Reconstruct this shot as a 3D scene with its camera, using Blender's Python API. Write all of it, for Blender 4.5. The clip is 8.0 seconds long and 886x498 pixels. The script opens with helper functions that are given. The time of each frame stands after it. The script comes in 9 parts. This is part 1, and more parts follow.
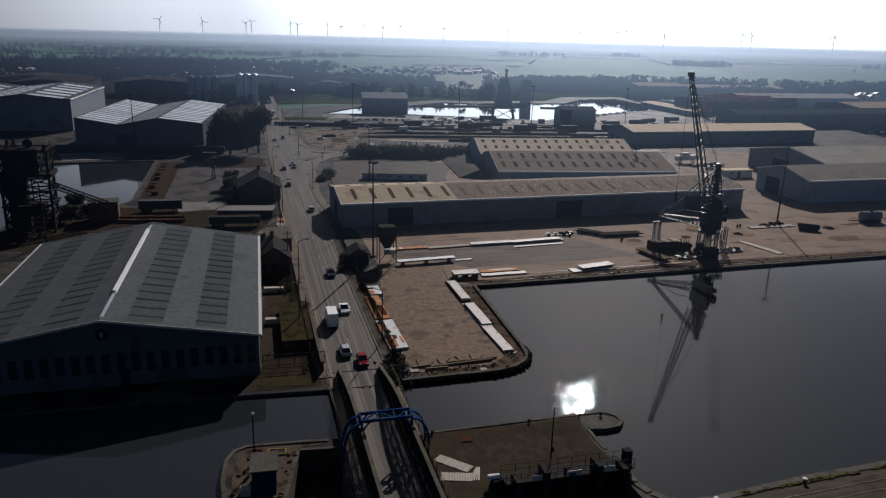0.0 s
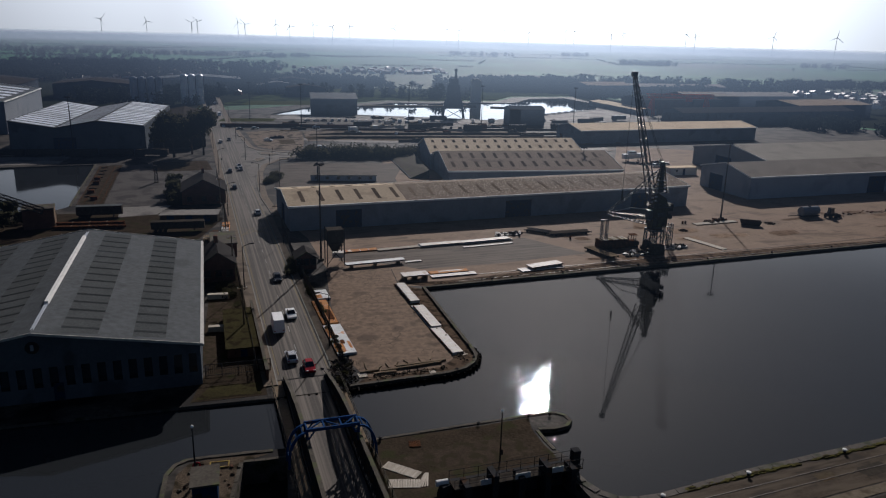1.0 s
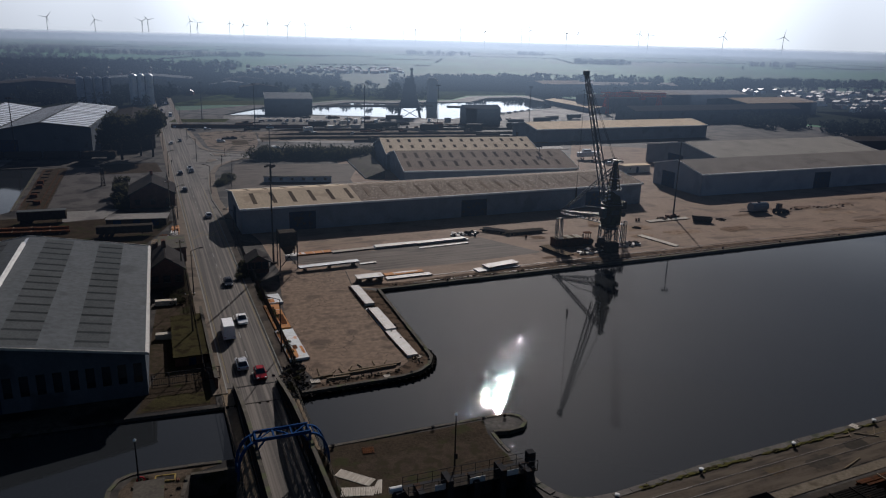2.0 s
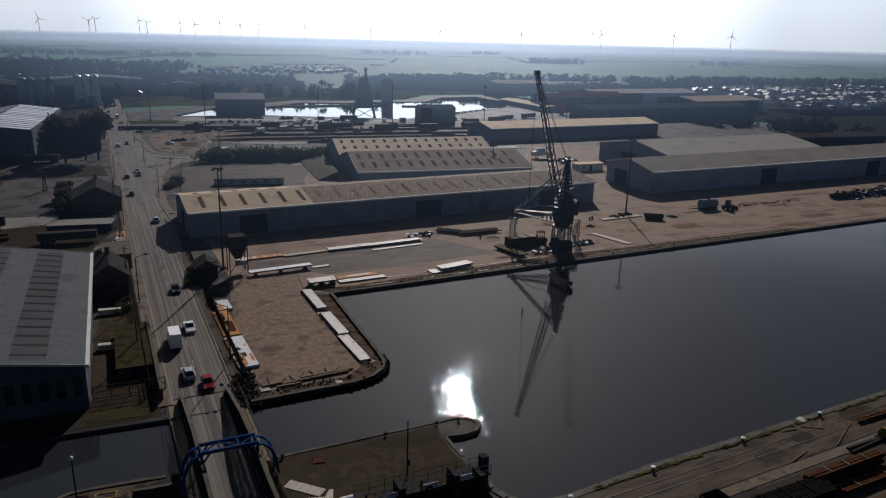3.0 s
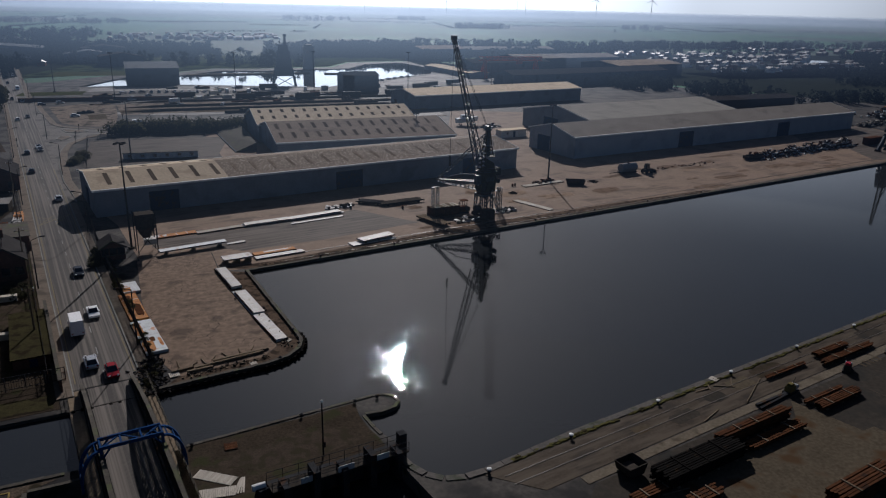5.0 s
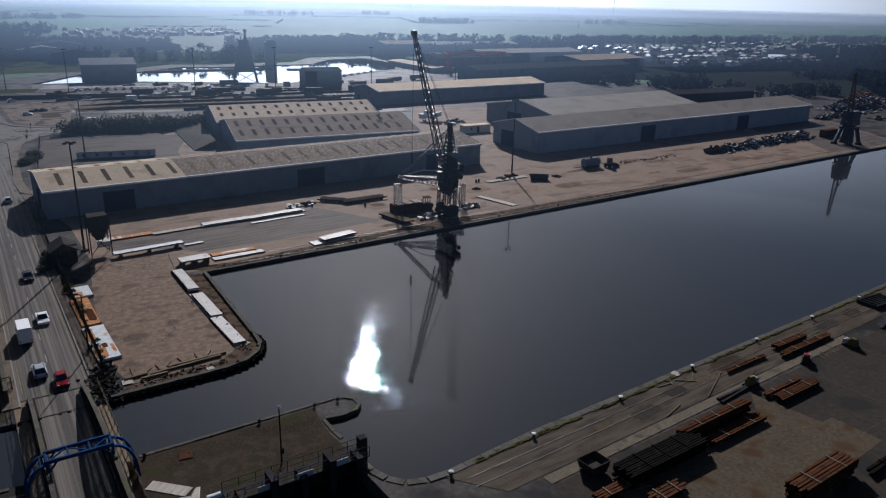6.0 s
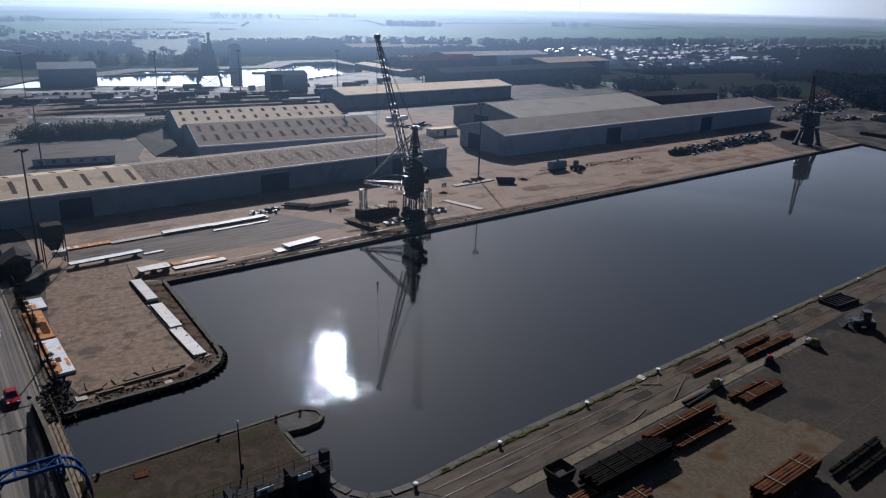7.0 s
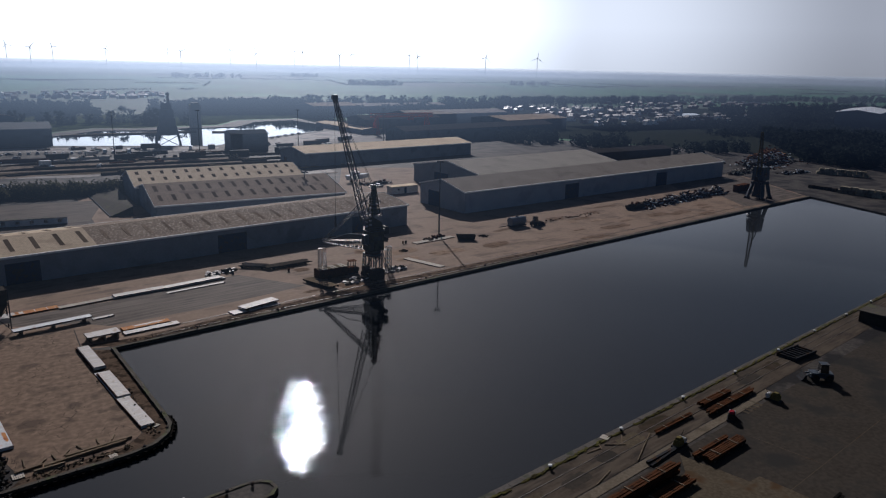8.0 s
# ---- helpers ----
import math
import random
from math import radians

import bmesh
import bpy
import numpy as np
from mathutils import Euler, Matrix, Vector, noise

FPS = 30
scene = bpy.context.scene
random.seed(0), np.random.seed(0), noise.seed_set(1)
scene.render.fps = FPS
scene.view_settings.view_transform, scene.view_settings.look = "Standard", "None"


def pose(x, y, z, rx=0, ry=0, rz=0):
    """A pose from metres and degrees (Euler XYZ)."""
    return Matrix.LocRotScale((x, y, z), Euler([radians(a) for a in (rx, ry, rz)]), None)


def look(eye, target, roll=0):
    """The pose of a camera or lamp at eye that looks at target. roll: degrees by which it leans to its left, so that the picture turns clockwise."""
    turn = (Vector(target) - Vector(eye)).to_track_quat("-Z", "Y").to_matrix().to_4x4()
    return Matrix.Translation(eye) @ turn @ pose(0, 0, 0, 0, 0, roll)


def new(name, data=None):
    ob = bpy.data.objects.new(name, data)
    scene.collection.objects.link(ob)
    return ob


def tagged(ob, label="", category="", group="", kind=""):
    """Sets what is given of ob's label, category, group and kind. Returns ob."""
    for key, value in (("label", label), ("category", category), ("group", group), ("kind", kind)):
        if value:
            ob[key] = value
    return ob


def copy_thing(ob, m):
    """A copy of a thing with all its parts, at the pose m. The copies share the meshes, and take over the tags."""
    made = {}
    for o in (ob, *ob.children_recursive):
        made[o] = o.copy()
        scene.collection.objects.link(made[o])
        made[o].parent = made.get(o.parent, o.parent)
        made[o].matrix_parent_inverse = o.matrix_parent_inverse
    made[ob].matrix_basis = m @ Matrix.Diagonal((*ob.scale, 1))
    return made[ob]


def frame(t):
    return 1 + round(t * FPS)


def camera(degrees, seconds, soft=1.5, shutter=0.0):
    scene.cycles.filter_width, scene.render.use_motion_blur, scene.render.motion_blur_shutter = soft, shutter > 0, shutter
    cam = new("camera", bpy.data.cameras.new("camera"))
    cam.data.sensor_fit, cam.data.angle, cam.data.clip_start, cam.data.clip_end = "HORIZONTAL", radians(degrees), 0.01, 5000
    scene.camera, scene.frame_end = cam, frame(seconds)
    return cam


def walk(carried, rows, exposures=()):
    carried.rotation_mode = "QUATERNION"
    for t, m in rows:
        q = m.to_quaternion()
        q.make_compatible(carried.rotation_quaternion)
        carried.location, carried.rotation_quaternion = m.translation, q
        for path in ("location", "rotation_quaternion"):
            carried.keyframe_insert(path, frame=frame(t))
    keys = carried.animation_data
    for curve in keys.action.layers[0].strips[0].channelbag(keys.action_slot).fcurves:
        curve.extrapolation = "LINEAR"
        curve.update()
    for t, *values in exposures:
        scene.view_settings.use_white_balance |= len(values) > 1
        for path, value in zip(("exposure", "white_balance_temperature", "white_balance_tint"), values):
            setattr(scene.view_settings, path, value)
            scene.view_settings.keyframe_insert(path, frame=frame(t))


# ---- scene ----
cam = camera(62.7, 8.0, soft=1.2)
PATH = [
    (0, (0.549, -0.572, 42.004), (0.568, 1.348, 41.443), 1.5),
    (0.5, (1.072, -0.043, 42.041), (1.154, 1.875, 41.481), 1.5),
    (1, (1.603, 0.473, 42.034), (1.747, 2.388, 41.476), 1.5),
    (1.5, (2.11, 0.995, 42.038), (2.307, 2.906, 41.48), 1.5),
    (3, (3.805, 2.48, 42.139), (4.169, 4.366, 41.583), 1.5),
    (3.5, (4.423, 2.934, 42.151), (4.831, 4.811, 41.596), 1.4),
    (4, (5.045, 3.374, 42.192), (5.494, 5.242, 41.637), 1.4),
    (4.5, (5.673, 3.748, 42.105), (6.167, 5.596, 41.519), 1.4),
    (5, (6.357, 4.199, 42.095), (6.897, 6.017, 41.459), 1.4),
    (6.5, (8.246, 5.612, 42.154), (8.905, 7.387, 41.51), 1.4),
    (7, (8.856, 6.016, 42.25), (9.554, 7.778, 41.612), 1.4),
    (7.5, (9.468, 6.475, 42.399), (10.216, 8.237, 41.822), 1.3),
    (8, (9.983, 6.871, 42.549), (10.786, 8.636, 42.058), 1.3),
]
K = 1.28  # metres to one plan unit, set by car widths; plan fitted through the camera
walk(cam, [(t, look(Vector(eye) * K, Vector(target) * K, roll)) for t, eye, target, roll in PATH], [(0, -0.05, 5580, 15), (1.5, -0.1, 5580, 15), (3.5, -0.13, 5580, 15), (4.5, -0.17, 5530, 15), (5, -0.17, 5380, 15), (6.5, 0.52, 5180, 15), (7, 0.57, 5180, 15), (7.5, 0.38, 5230, 16), (8, -0.13, 5430, 17)])

# ---- daylight: a low hazy sun ahead, over the dock ----
SUN_AZ, SUN_EL = 12.7, 28.0
world = bpy.data.worlds.new("hazy_sky")
world.use_nodes = True
scene.world = world
wn, wl = world.node_tree.nodes, world.node_tree.links
sky = wn.new("ShaderNodeTexSky")
sky.sky_type = "NISHITA"
sky.sun_disc = False
sky.sun_elevation, sky.sun_rotation = radians(SUN_EL), radians(SUN_AZ)
sky.air_density, sky.dust_density, sky.ozone_density = 1.3, 3.0, 3.5
wl.new(sky.outputs[0], wn["Background"].inputs[0])
wn["Background"].inputs[1].default_value = 0.023
sun = new("sun", bpy.data.lights.new("sun", "SUN"))
sun.data.energy, sun.data.angle, sun.data.color = 5.0, radians(0.53), (1.0, 0.87, 0.7)
_s = Vector((math.sin(radians(SUN_AZ)) * math.cos(radians(SUN_EL)), math.cos(radians(SUN_AZ)) * math.cos(radians(SUN_EL)), math.sin(radians(SUN_EL))))
sun.matrix_world = look(_s * 300, (0, 0, 0))


# ---- materials ----
def mat(name, a, b, size=4.0, rough=0.8, metal=0.0, bump=0.0, fine=None, stain=None, stain_size=12.0, stain_cut=0.55, wave=0.0, spec=0.0, vary=0.12, coat=0.0, streak=None, crack=0.0, grain=0.35):
    """Two colours mixed at a coarse and a fine scale, a stain with a shape of its own, relief, and a shift from object to object."""
    m = bpy.data.materials.new(name)
    m.use_nodes = True
    n, l = m.node_tree.nodes, m.node_tree.links
    p = n["Principled BSDF"]
    geo = n.new("ShaderNodeNewGeometry")

    def noise_at(scale, detail=5.0):
        t = n.new("ShaderNodeTexNoise")
        t.inputs["Scale"].default_value = scale
        t.inputs["Detail"].default_value = detail
        l.new(geo.outputs["Position"], t.inputs["Vector"])
        return t

    def ramp(src, lo, hi):
        r = n.new("ShaderNodeMapRange")
        r.inputs[1].default_value, r.inputs[2].default_value = lo, hi
        l.new(src, r.inputs[0])
        return r.outputs[0]

    def mix(f, x, y, kind="MIX"):
        k = n.new("ShaderNodeMix")
        k.data_type, k.blend_type = "RGBA", kind
        for sock, val in ((k.inputs[0], f), (k.inputs[6], x), (k.inputs[7], y)):
            if isinstance(val, (int, float)):
                sock.default_value = val
            elif isinstance(val, tuple):
                sock.default_value = (*val, 1)
            else:
                l.new(val, sock)
        return k.outputs[2]

    coarse = noise_at(1 / size)
    small = noise_at(1 / (fine or size / 9), 8.0)
    col = mix(ramp(coarse.outputs[0], 0.3, 0.7), a, b)
    col = mix(grain, col, mix(ramp(small.outputs[0], 0.3, 0.7), tuple(0.55 * v for v in a), tuple(min(1, 1.35 * v) for v in b)))
    if stain:
        st = noise_at(1 / stain_size, 7.0)
        col = mix(ramp(st.outputs[0], stain_cut, stain_cut + 0.1), col, stain)
    if streak:
        turn, wide, long, tone = streak
        mp = n.new("ShaderNodeMapping")
        mp.inputs["Rotation"].default_value = (0, 0, radians(-turn))
        mp2 = n.new("ShaderNodeMapping")
        mp2.inputs["Scale"].default_value = (1 / wide, 1 / long, 1)
        l.new(geo.outputs["Position"], mp.inputs[0])
        l.new(mp.outputs[0], mp2.inputs[0])
        sn = n.new("ShaderNodeTexNoise")
        sn.inputs["Scale"].default_value = 1.0
        sn.inputs["Detail"].default_value = 4
        l.new(mp2.outputs[0], sn.inputs["Vector"])
        col = mix(ramp(sn.outputs[0], 0.42, 0.62), col, tone)
    if crack:
        wob = noise_at(1 / (crack * 0.6), 6.0)
        add = n.new("ShaderNodeVectorMath")
        add.operation = "MULTIPLY_ADD"
        add.inputs[1].default_value = (crack * 0.5,) * 3
        l.new(wob.outputs["Color"], add.inputs[0])
        l.new(geo.outputs["Position"], add.inputs[2])
        vo = n.new("ShaderNodeTexVoronoi")
        vo.feature = "DISTANCE_TO_EDGE"
        vo.inputs["Scale"].default_value = 1 / crack
        l.new(add.outputs[0], vo.inputs["Vector"])
        gate = noise_at(1 / (crack * 2.2), 3.0)
        mul = n.new("ShaderNodeMath")
        mul.operation = "MULTIPLY"
        l.new(ramp(vo.outputs["Distance"], 0.02, 0.004), mul.inputs[0])
        l.new(ramp(gate.outputs[0], 0.45, 0.6), mul.inputs[1])
        col = mix(mul.outputs[0], col, tuple(0.2 * v for v in a))
    if vary:
        inf = n.new("ShaderNodeObjectInfo")
        hsv = n.new("ShaderNodeHueSaturation")
        l.new(col, hsv.inputs["Color"])
        r = n.new("ShaderNodeMapRange")
        r.inputs[3].default_value, r.inputs[4].default_value = 1 - vary, 1 + vary
        l.new(inf.outputs["Random"], r.inputs[0])
        l.new(r.outputs[0], hsv.inputs["Value"])
        col = hsv.outputs[0]
    l.new(col, p.inputs["Base Color"])
    rr = n.new("ShaderNodeMapRange")
    rr.inputs[3].default_value, rr.inputs[4].default_value = max(0.02, rough - 0.12), min(1, rough + 0.12)
    l.new(small.outputs[0], rr.inputs[0])
    l.new(rr.outputs[0], p.inputs["Roughness"])
    p.inputs["Metallic"].default_value = metal
    p.inputs["Specular IOR Level"].default_value = spec
    p.inputs["Coat Weight"].default_value = coat
    if bump or wave:
        bp = n.new("ShaderNodeBump")
        bp.inputs["Strength"].default_value = 0.6
        bp.inputs["Distance"].default_value = bump or wave
        if wave:
            tc = n.new("ShaderNodeTexCoord")
            w = n.new("ShaderNodeTexWave")
            w.bands_direction = "Y"
            w.inputs["Scale"].default_value = 0.32 / 0.3
            l.new(tc.outputs["Object"], w.inputs["Vector"])
            l.new(w.outputs["Fac"], bp.inputs["Height"])
        else:
            l.new(small.outputs[0], bp.inputs["Height"])
        l.new(bp.outputs[0], p.inputs["Normal"])
    return m


def glass(name, c):
    m = bpy.data.materials.new(name)
    m.use_nodes = True
    p = m.node_tree.nodes["Principled BSDF"]
    p.inputs["Base Color"].default_value = (*c, 1)
    p.inputs["Roughness"].default_value = 0.06
    p.inputs["Specular IOR Level"].default_value = 0.8
    return m


APRON = mat("apron_concrete", (0.16, 0.112, 0.079), (0.22, 0.16, 0.115), 14, 0.75, bump=0.02, fine=1.1, stain=(0.112, 0.082, 0.06), stain_size=9, stain_cut=0.5, streak=(-73.5, 1.6, 12.0, (0.18, 0.13, 0.092)), spec=0.02)
ESTATEGROUND = mat("dock_estate_ground", (0.028, 0.026, 0.024), (0.07, 0.062, 0.053), 7, 0.72, bump=0.03, fine=0.8, stain=(0.016, 0.015, 0.015), stain_size=9, stain_cut=0.47, grain=0.6, spec=0.03)
YARD = mat("yard_concrete", (0.028, 0.024, 0.0195), (0.043, 0.037, 0.03), 9, 0.8, bump=0.02, fine=0.7, stain=(0.024, 0.023, 0.021), stain_size=9, stain_cut=0.5, spec=0.01)
SLABBROWN = mat("cracked_concrete", (0.108, 0.075, 0.052), (0.165, 0.117, 0.082), 4, 0.75, bump=0.02, fine=1.1, stain=(0.075, 0.053, 0.038), stain_size=4, stain_cut=0.53, crack=2.3, grain=0.5, spec=0.02)
ASPHALT = mat("asphalt", (0.04, 0.035, 0.031), (0.056, 0.05, 0.044), 6, 0.7, bump=0.008, fine=0.5, stain=(0.034, 0.03, 0.027), stain_size=11, streak=(14.75, 0.5, 70.0, (0.125, 0.108, 0.092)), spec=0.06)
TARMAC = mat("patched_tarmac", (0.045, 0.037, 0.031), (0.08, 0.065, 0.053), 4, 0.72, bump=0.015, fine=0.4, stain=(0.04, 0.033, 0.028), stain_size=6, stain_cut=0.52, streak=(-73.5, 0.8, 14.0, (0.1, 0.084, 0.07)), grain=0.45, spec=0.02)
DARKYARD = mat("dark_yard_asphalt", (0.04, 0.036, 0.034), (0.066, 0.06, 0.056), 7, 0.75, bump=0.01, fine=0.5, stain=(0.028, 0.026, 0.025), stain_size=8, stain_cut=0.5, grain=0.45, spec=0.03)
JUNCTION = mat("junction_asphalt", (0.075, 0.065, 0.057), (0.105, 0.093, 0.081), 6, 0.7, bump=0.01, fine=0.5, stain=(0.04, 0.035, 0.031), stain_size=7, stain_cut=0.52, grain=0.4, spec=0.05)
VERGE = mat("dry_verge", (0.11, 0.087, 0.066), (0.19, 0.153, 0.12), 5, 0.9, bump=0.04, fine=0.8, stain=(0.05, 0.043, 0.034), stain_size=5, stain_cut=0.5, grain=0.6, spec=0.01)
PATHS = mat("footway", (0.085, 0.066, 0.049), (0.125, 0.1, 0.075), 3, 0.75, bump=0.01, fine=0.4, stain=(0.06, 0.047, 0.036), stain_size=4, spec=0.03)
KERB = mat("kerb_stone", (0.13, 0.145, 0.135), (0.2, 0.19, 0.175), 1.5, 0.85)
PAINT = mat("road_paint", (0.16, 0.157, 0.15), (0.24, 0.235, 0.22), 2, 0.7, stain=(0.2, 0.19, 0.18), stain_size=0.8, stain_cut=0.52, spec=0.05)
YELLOW = mat("yellow_line", (0.13, 0.11, 0.06), (0.19, 0.155, 0.085), 2, 0.7, stain=(0.18, 0.16, 0.13), stain_size=0.8)
QUAYWALL = mat("quay_wall_stone", (0.05, 0.045, 0.04), (0.09, 0.08, 0.07), 3, 0.75, bump=0.08, fine=0.4, stain=(0.03, 0.035, 0.02), stain_size=3, spec=0.05)
MOSS = mat("yellow_green_moss", (0.05, 0.046, 0.017), (0.085, 0.08, 0.028), 0.6, 0.95, bump=0.04, fine=0.12, stain=(0.035, 0.03, 0.016), stain_size=0.9, stain_cut=0.5)
STRIP = mat("pale_concrete_strip", (0.1, 0.083, 0.06), (0.14, 0.118, 0.088), 3, 0.8, bump=0.01, fine=0.4, stain=(0.075, 0.06, 0.042), stain_size=2.5, stain_cut=0.55, spec=0.01)
BLACKSTEEL = mat("black_tarred_steel", (0.006, 0.006, 0.006), (0.013, 0.012, 0.011), 0.8, 0.85, stain=(0.03, 0.02, 0.013), stain_size=1.0, stain_cut=0.62)
COPING = mat("coping_stone", (0.048, 0.043, 0.036), (0.078, 0.07, 0.058), 2, 0.8, bump=0.02, fine=0.3, stain=(0.07, 0.075, 0.04), stain_size=2.5, spec=0.02)
EARTH = mat("waste_ground", (0.021, 0.017, 0.013), (0.046, 0.036, 0.026), 3, 0.95, bump=0.06, fine=0.35, stain=(0.03, 0.03, 0.016), stain_size=4, stain_cut=0.55)
GRAVEL = mat("gravelly_earth", (0.034, 0.027, 0.021), (0.058, 0.045, 0.034), 2, 0.95, bump=0.05, fine=0.2, stain=(0.035, 0.03, 0.02), stain_size=1.6, stain_cut=0.48)
WOODFLOOR = mat("wood_floor_scrub", (0.014, 0.017, 0.014), (0.026, 0.03, 0.024), 6, 0.95, fine=0.8)
ROUGH = mat("rough_pasture_and_scrub", (0.022, 0.03, 0.016), (0.045, 0.056, 0.028), 18, 0.95, fine=2.0, stain=(0.016, 0.02, 0.013), stain_size=14, stain_cut=0.5, grain=0.5)
EDGEDIRT = mat("quay_edge_dirt", (0.06, 0.044, 0.032), (0.1, 0.073, 0.053), 2.2, 0.9, bump=0.04, fine=0.25, stain=(0.035, 0.027, 0.021), stain_size=1.6, stain_cut=0.48, grain=0.5)
APRONWORN = mat("worn_apron_patch", (0.115, 0.082, 0.058), (0.165, 0.119, 0.086), 3, 0.85, bump=0.02, fine=0.4, stain=(0.09, 0.065, 0.047), stain_size=2, stain_cut=0.5, grain=0.5)
APRONPALE = mat("pale_apron_patch", (0.19, 0.14, 0.1), (0.24, 0.18, 0.132), 3, 0.85, bump=0.02, fine=0.4, stain=(0.15, 0.11, 0.079), stain_size=2, stain_cut=0.5, grain=0.5)
RUBBLE = mat("rubble_ground", (0.034, 0.026, 0.019), (0.085, 0.066, 0.048), 1.2, 0.95, bump=0.1, fine=0.18, stain=(0.024, 0.02, 0.013), stain_size=2.2, stain_cut=0.5, grain=0.7, spec=0.01)
WEEDS = mat("weedy_brown_turf", (0.03, 0.026, 0.015), (0.046, 0.042, 0.02), 2.5, 0.95, bump=0.06, fine=0.3, stain=(0.022, 0.018, 0.012), stain_size=1.8, stain_cut=0.52)
GRASS = mat("rough_grass", (0.032, 0.037, 0.014), (0.055, 0.058, 0.024), 4, 0.95, bump=0.1, fine=0.3, stain=(0.05, 0.043, 0.026), stain_size=2.5, stain_cut=0.56)
QUAYGROUND = mat("oily_quay_ground", (0.038, 0.03, 0.022), (0.066, 0.052, 0.038), 3, 0.75, bump=0.02, fine=0.4, stain=(0.034, 0.028, 0.023), stain_size=5, stain_cut=0.5, streak=(-73, 0.9, 7.0, (0.075, 0.06, 0.044)), spec=0.02)
CLAD = mat("pale_cladding", (0.26, 0.285, 0.32), (0.31, 0.335, 0.37), 5, 0.6, wave=0.02, grain=0.1, stain=(0.235, 0.257, 0.29), stain_size=7)
CLADDARK = mat("dark_blue_grey_cladding", (0.075, 0.085, 0.098), (0.1, 0.112, 0.126), 5, 0.65, wave=0.02, grain=0.15, stain=(0.06, 0.066, 0.075), stain_size=6)
CLADGREY = mat("grey_cladding", (0.17, 0.188, 0.212), (0.215, 0.233, 0.257), 5, 0.65, wave=0.02, grain=0.12, stain=(0.155, 0.17, 0.19), stain_size=7)
ROOFGREY = mat("grey_roof_sheet", (0.051, 0.057, 0.061), (0.069, 0.075, 0.08), 9, 0.7, wave=0.05, stain=(0.045, 0.05, 0.053), stain_size=9, spec=0.02)
ROOFTAN = mat("fibre_cement_roof_tan", (0.52, 0.42, 0.29), (0.6, 0.49, 0.35), 5, 0.8, wave=0.03, stain=(0.47, 0.375, 0.26), stain_size=6, spec=0.015)
ROOFBUFF = mat("buff_fibre_cement_roof", (0.31, 0.25, 0.175), (0.38, 0.31, 0.22), 5, 0.8, wave=0.03, stain=(0.27, 0.215, 0.15), stain_size=6, spec=0.015)
ROOFOLD = mat("mossy_fibre_cement_roof", (0.115, 0.088, 0.064), (0.165, 0.128, 0.095), 2.2, 0.8, wave=0.03, stain=(0.36, 0.31, 0.25), stain_size=0.55, stain_cut=0.55, spec=0.015)
ROOFBROWN = mat("weathered_roof_brown", (0.25, 0.2, 0.15), (0.31, 0.255, 0.195), 4, 0.9, wave=0.03, stain=(0.225, 0.182, 0.137), stain_size=5)
ROOFUMBER = mat("umber_fibre_cement_roof", (0.165, 0.125, 0.093), (0.205, 0.16, 0.122), 5, 0.8, wave=0.03, stain=(0.145, 0.112, 0.085), stain_size=6, spec=0.015)
ROOFDRAB = mat("drab_grey_brown_roof", (0.175, 0.155, 0.13), (0.215, 0.192, 0.163), 6, 0.8, wave=0.03, grain=0.2, stain=(0.155, 0.138, 0.116), stain_size=7, spec=0.015)
ROOFPALE = mat("pale_stone_grey_roof", (0.235, 0.218, 0.188), (0.28, 0.26, 0.224), 6, 0.8, wave=0.03, grain=0.15, stain=(0.215, 0.2, 0.172), stain_size=9, spec=0.015)
ROOFWHITE = mat("white_roof_panel", (0.6, 0.62, 0.65), (0.72, 0.74, 0.77), 5, 0.35, spec=0.6)
ROOFDARK = mat("slate_roof", (0.03, 0.028, 0.028), (0.05, 0.047, 0.045), 2, 0.8)
ROOFBAND = mat("grimy_roof_band", (0.05, 0.055, 0.056), (0.067, 0.072, 0.074), 3, 0.85, wave=0.04, vary=0.05)
LIGHTDARK = mat("rooflight_sheet", (0.022, 0.024, 0.026), (0.034, 0.037, 0.039), 1.2, 0.85, vary=0.2)
LIGHTMOSS = mat("mossy_rooflight", (0.1, 0.077, 0.057), (0.15, 0.117, 0.088), 1.0, 0.9, stain=(0.3, 0.26, 0.2), stain_size=0.6, stain_cut=0.6, vary=0.25)
LIGHTBROWN = mat("grimy_rooflight", (0.056, 0.044, 0.032), (0.085, 0.067, 0.05), 1.2, 0.9, vary=0.25)
TRIM = mat("pale_trim", (0.6, 0.6, 0.58), (0.72, 0.72, 0.7), 2, 0.45)
DOORBLUE = mat("blue_bridge_paint", (0.009, 0.021, 0.05), (0.014, 0.032, 0.072), 1.5, 0.6, stain=(0.035, 0.032, 0.03), stain_size=1.2, stain_cut=0.55)
BRICK = mat("dark_brick", (0.075, 0.042, 0.032), (0.11, 0.06, 0.045), 1.2, 0.9, bump=0.01, fine=0.2)
BLUE = mat("blue_bridge_paint", (0.013, 0.034, 0.095), (0.02, 0.05, 0.13), 1.5, 0.5, stain=(0.06, 0.05, 0.045), stain_size=1.2, stain_cut=0.6)
IRON = mat("dark_painted_iron", (0.022, 0.023, 0.025), (0.04, 0.04, 0.042), 1.5, 0.6, stain=(0.05, 0.032, 0.022), stain_size=1.2)
CRANEBLUE = mat("faded_crane_paint", (0.02, 0.03, 0.042), (0.034, 0.046, 0.06), 1.5, 0.45, spec=0.3, stain=(0.06, 0.045, 0.03), stain_size=1.4)
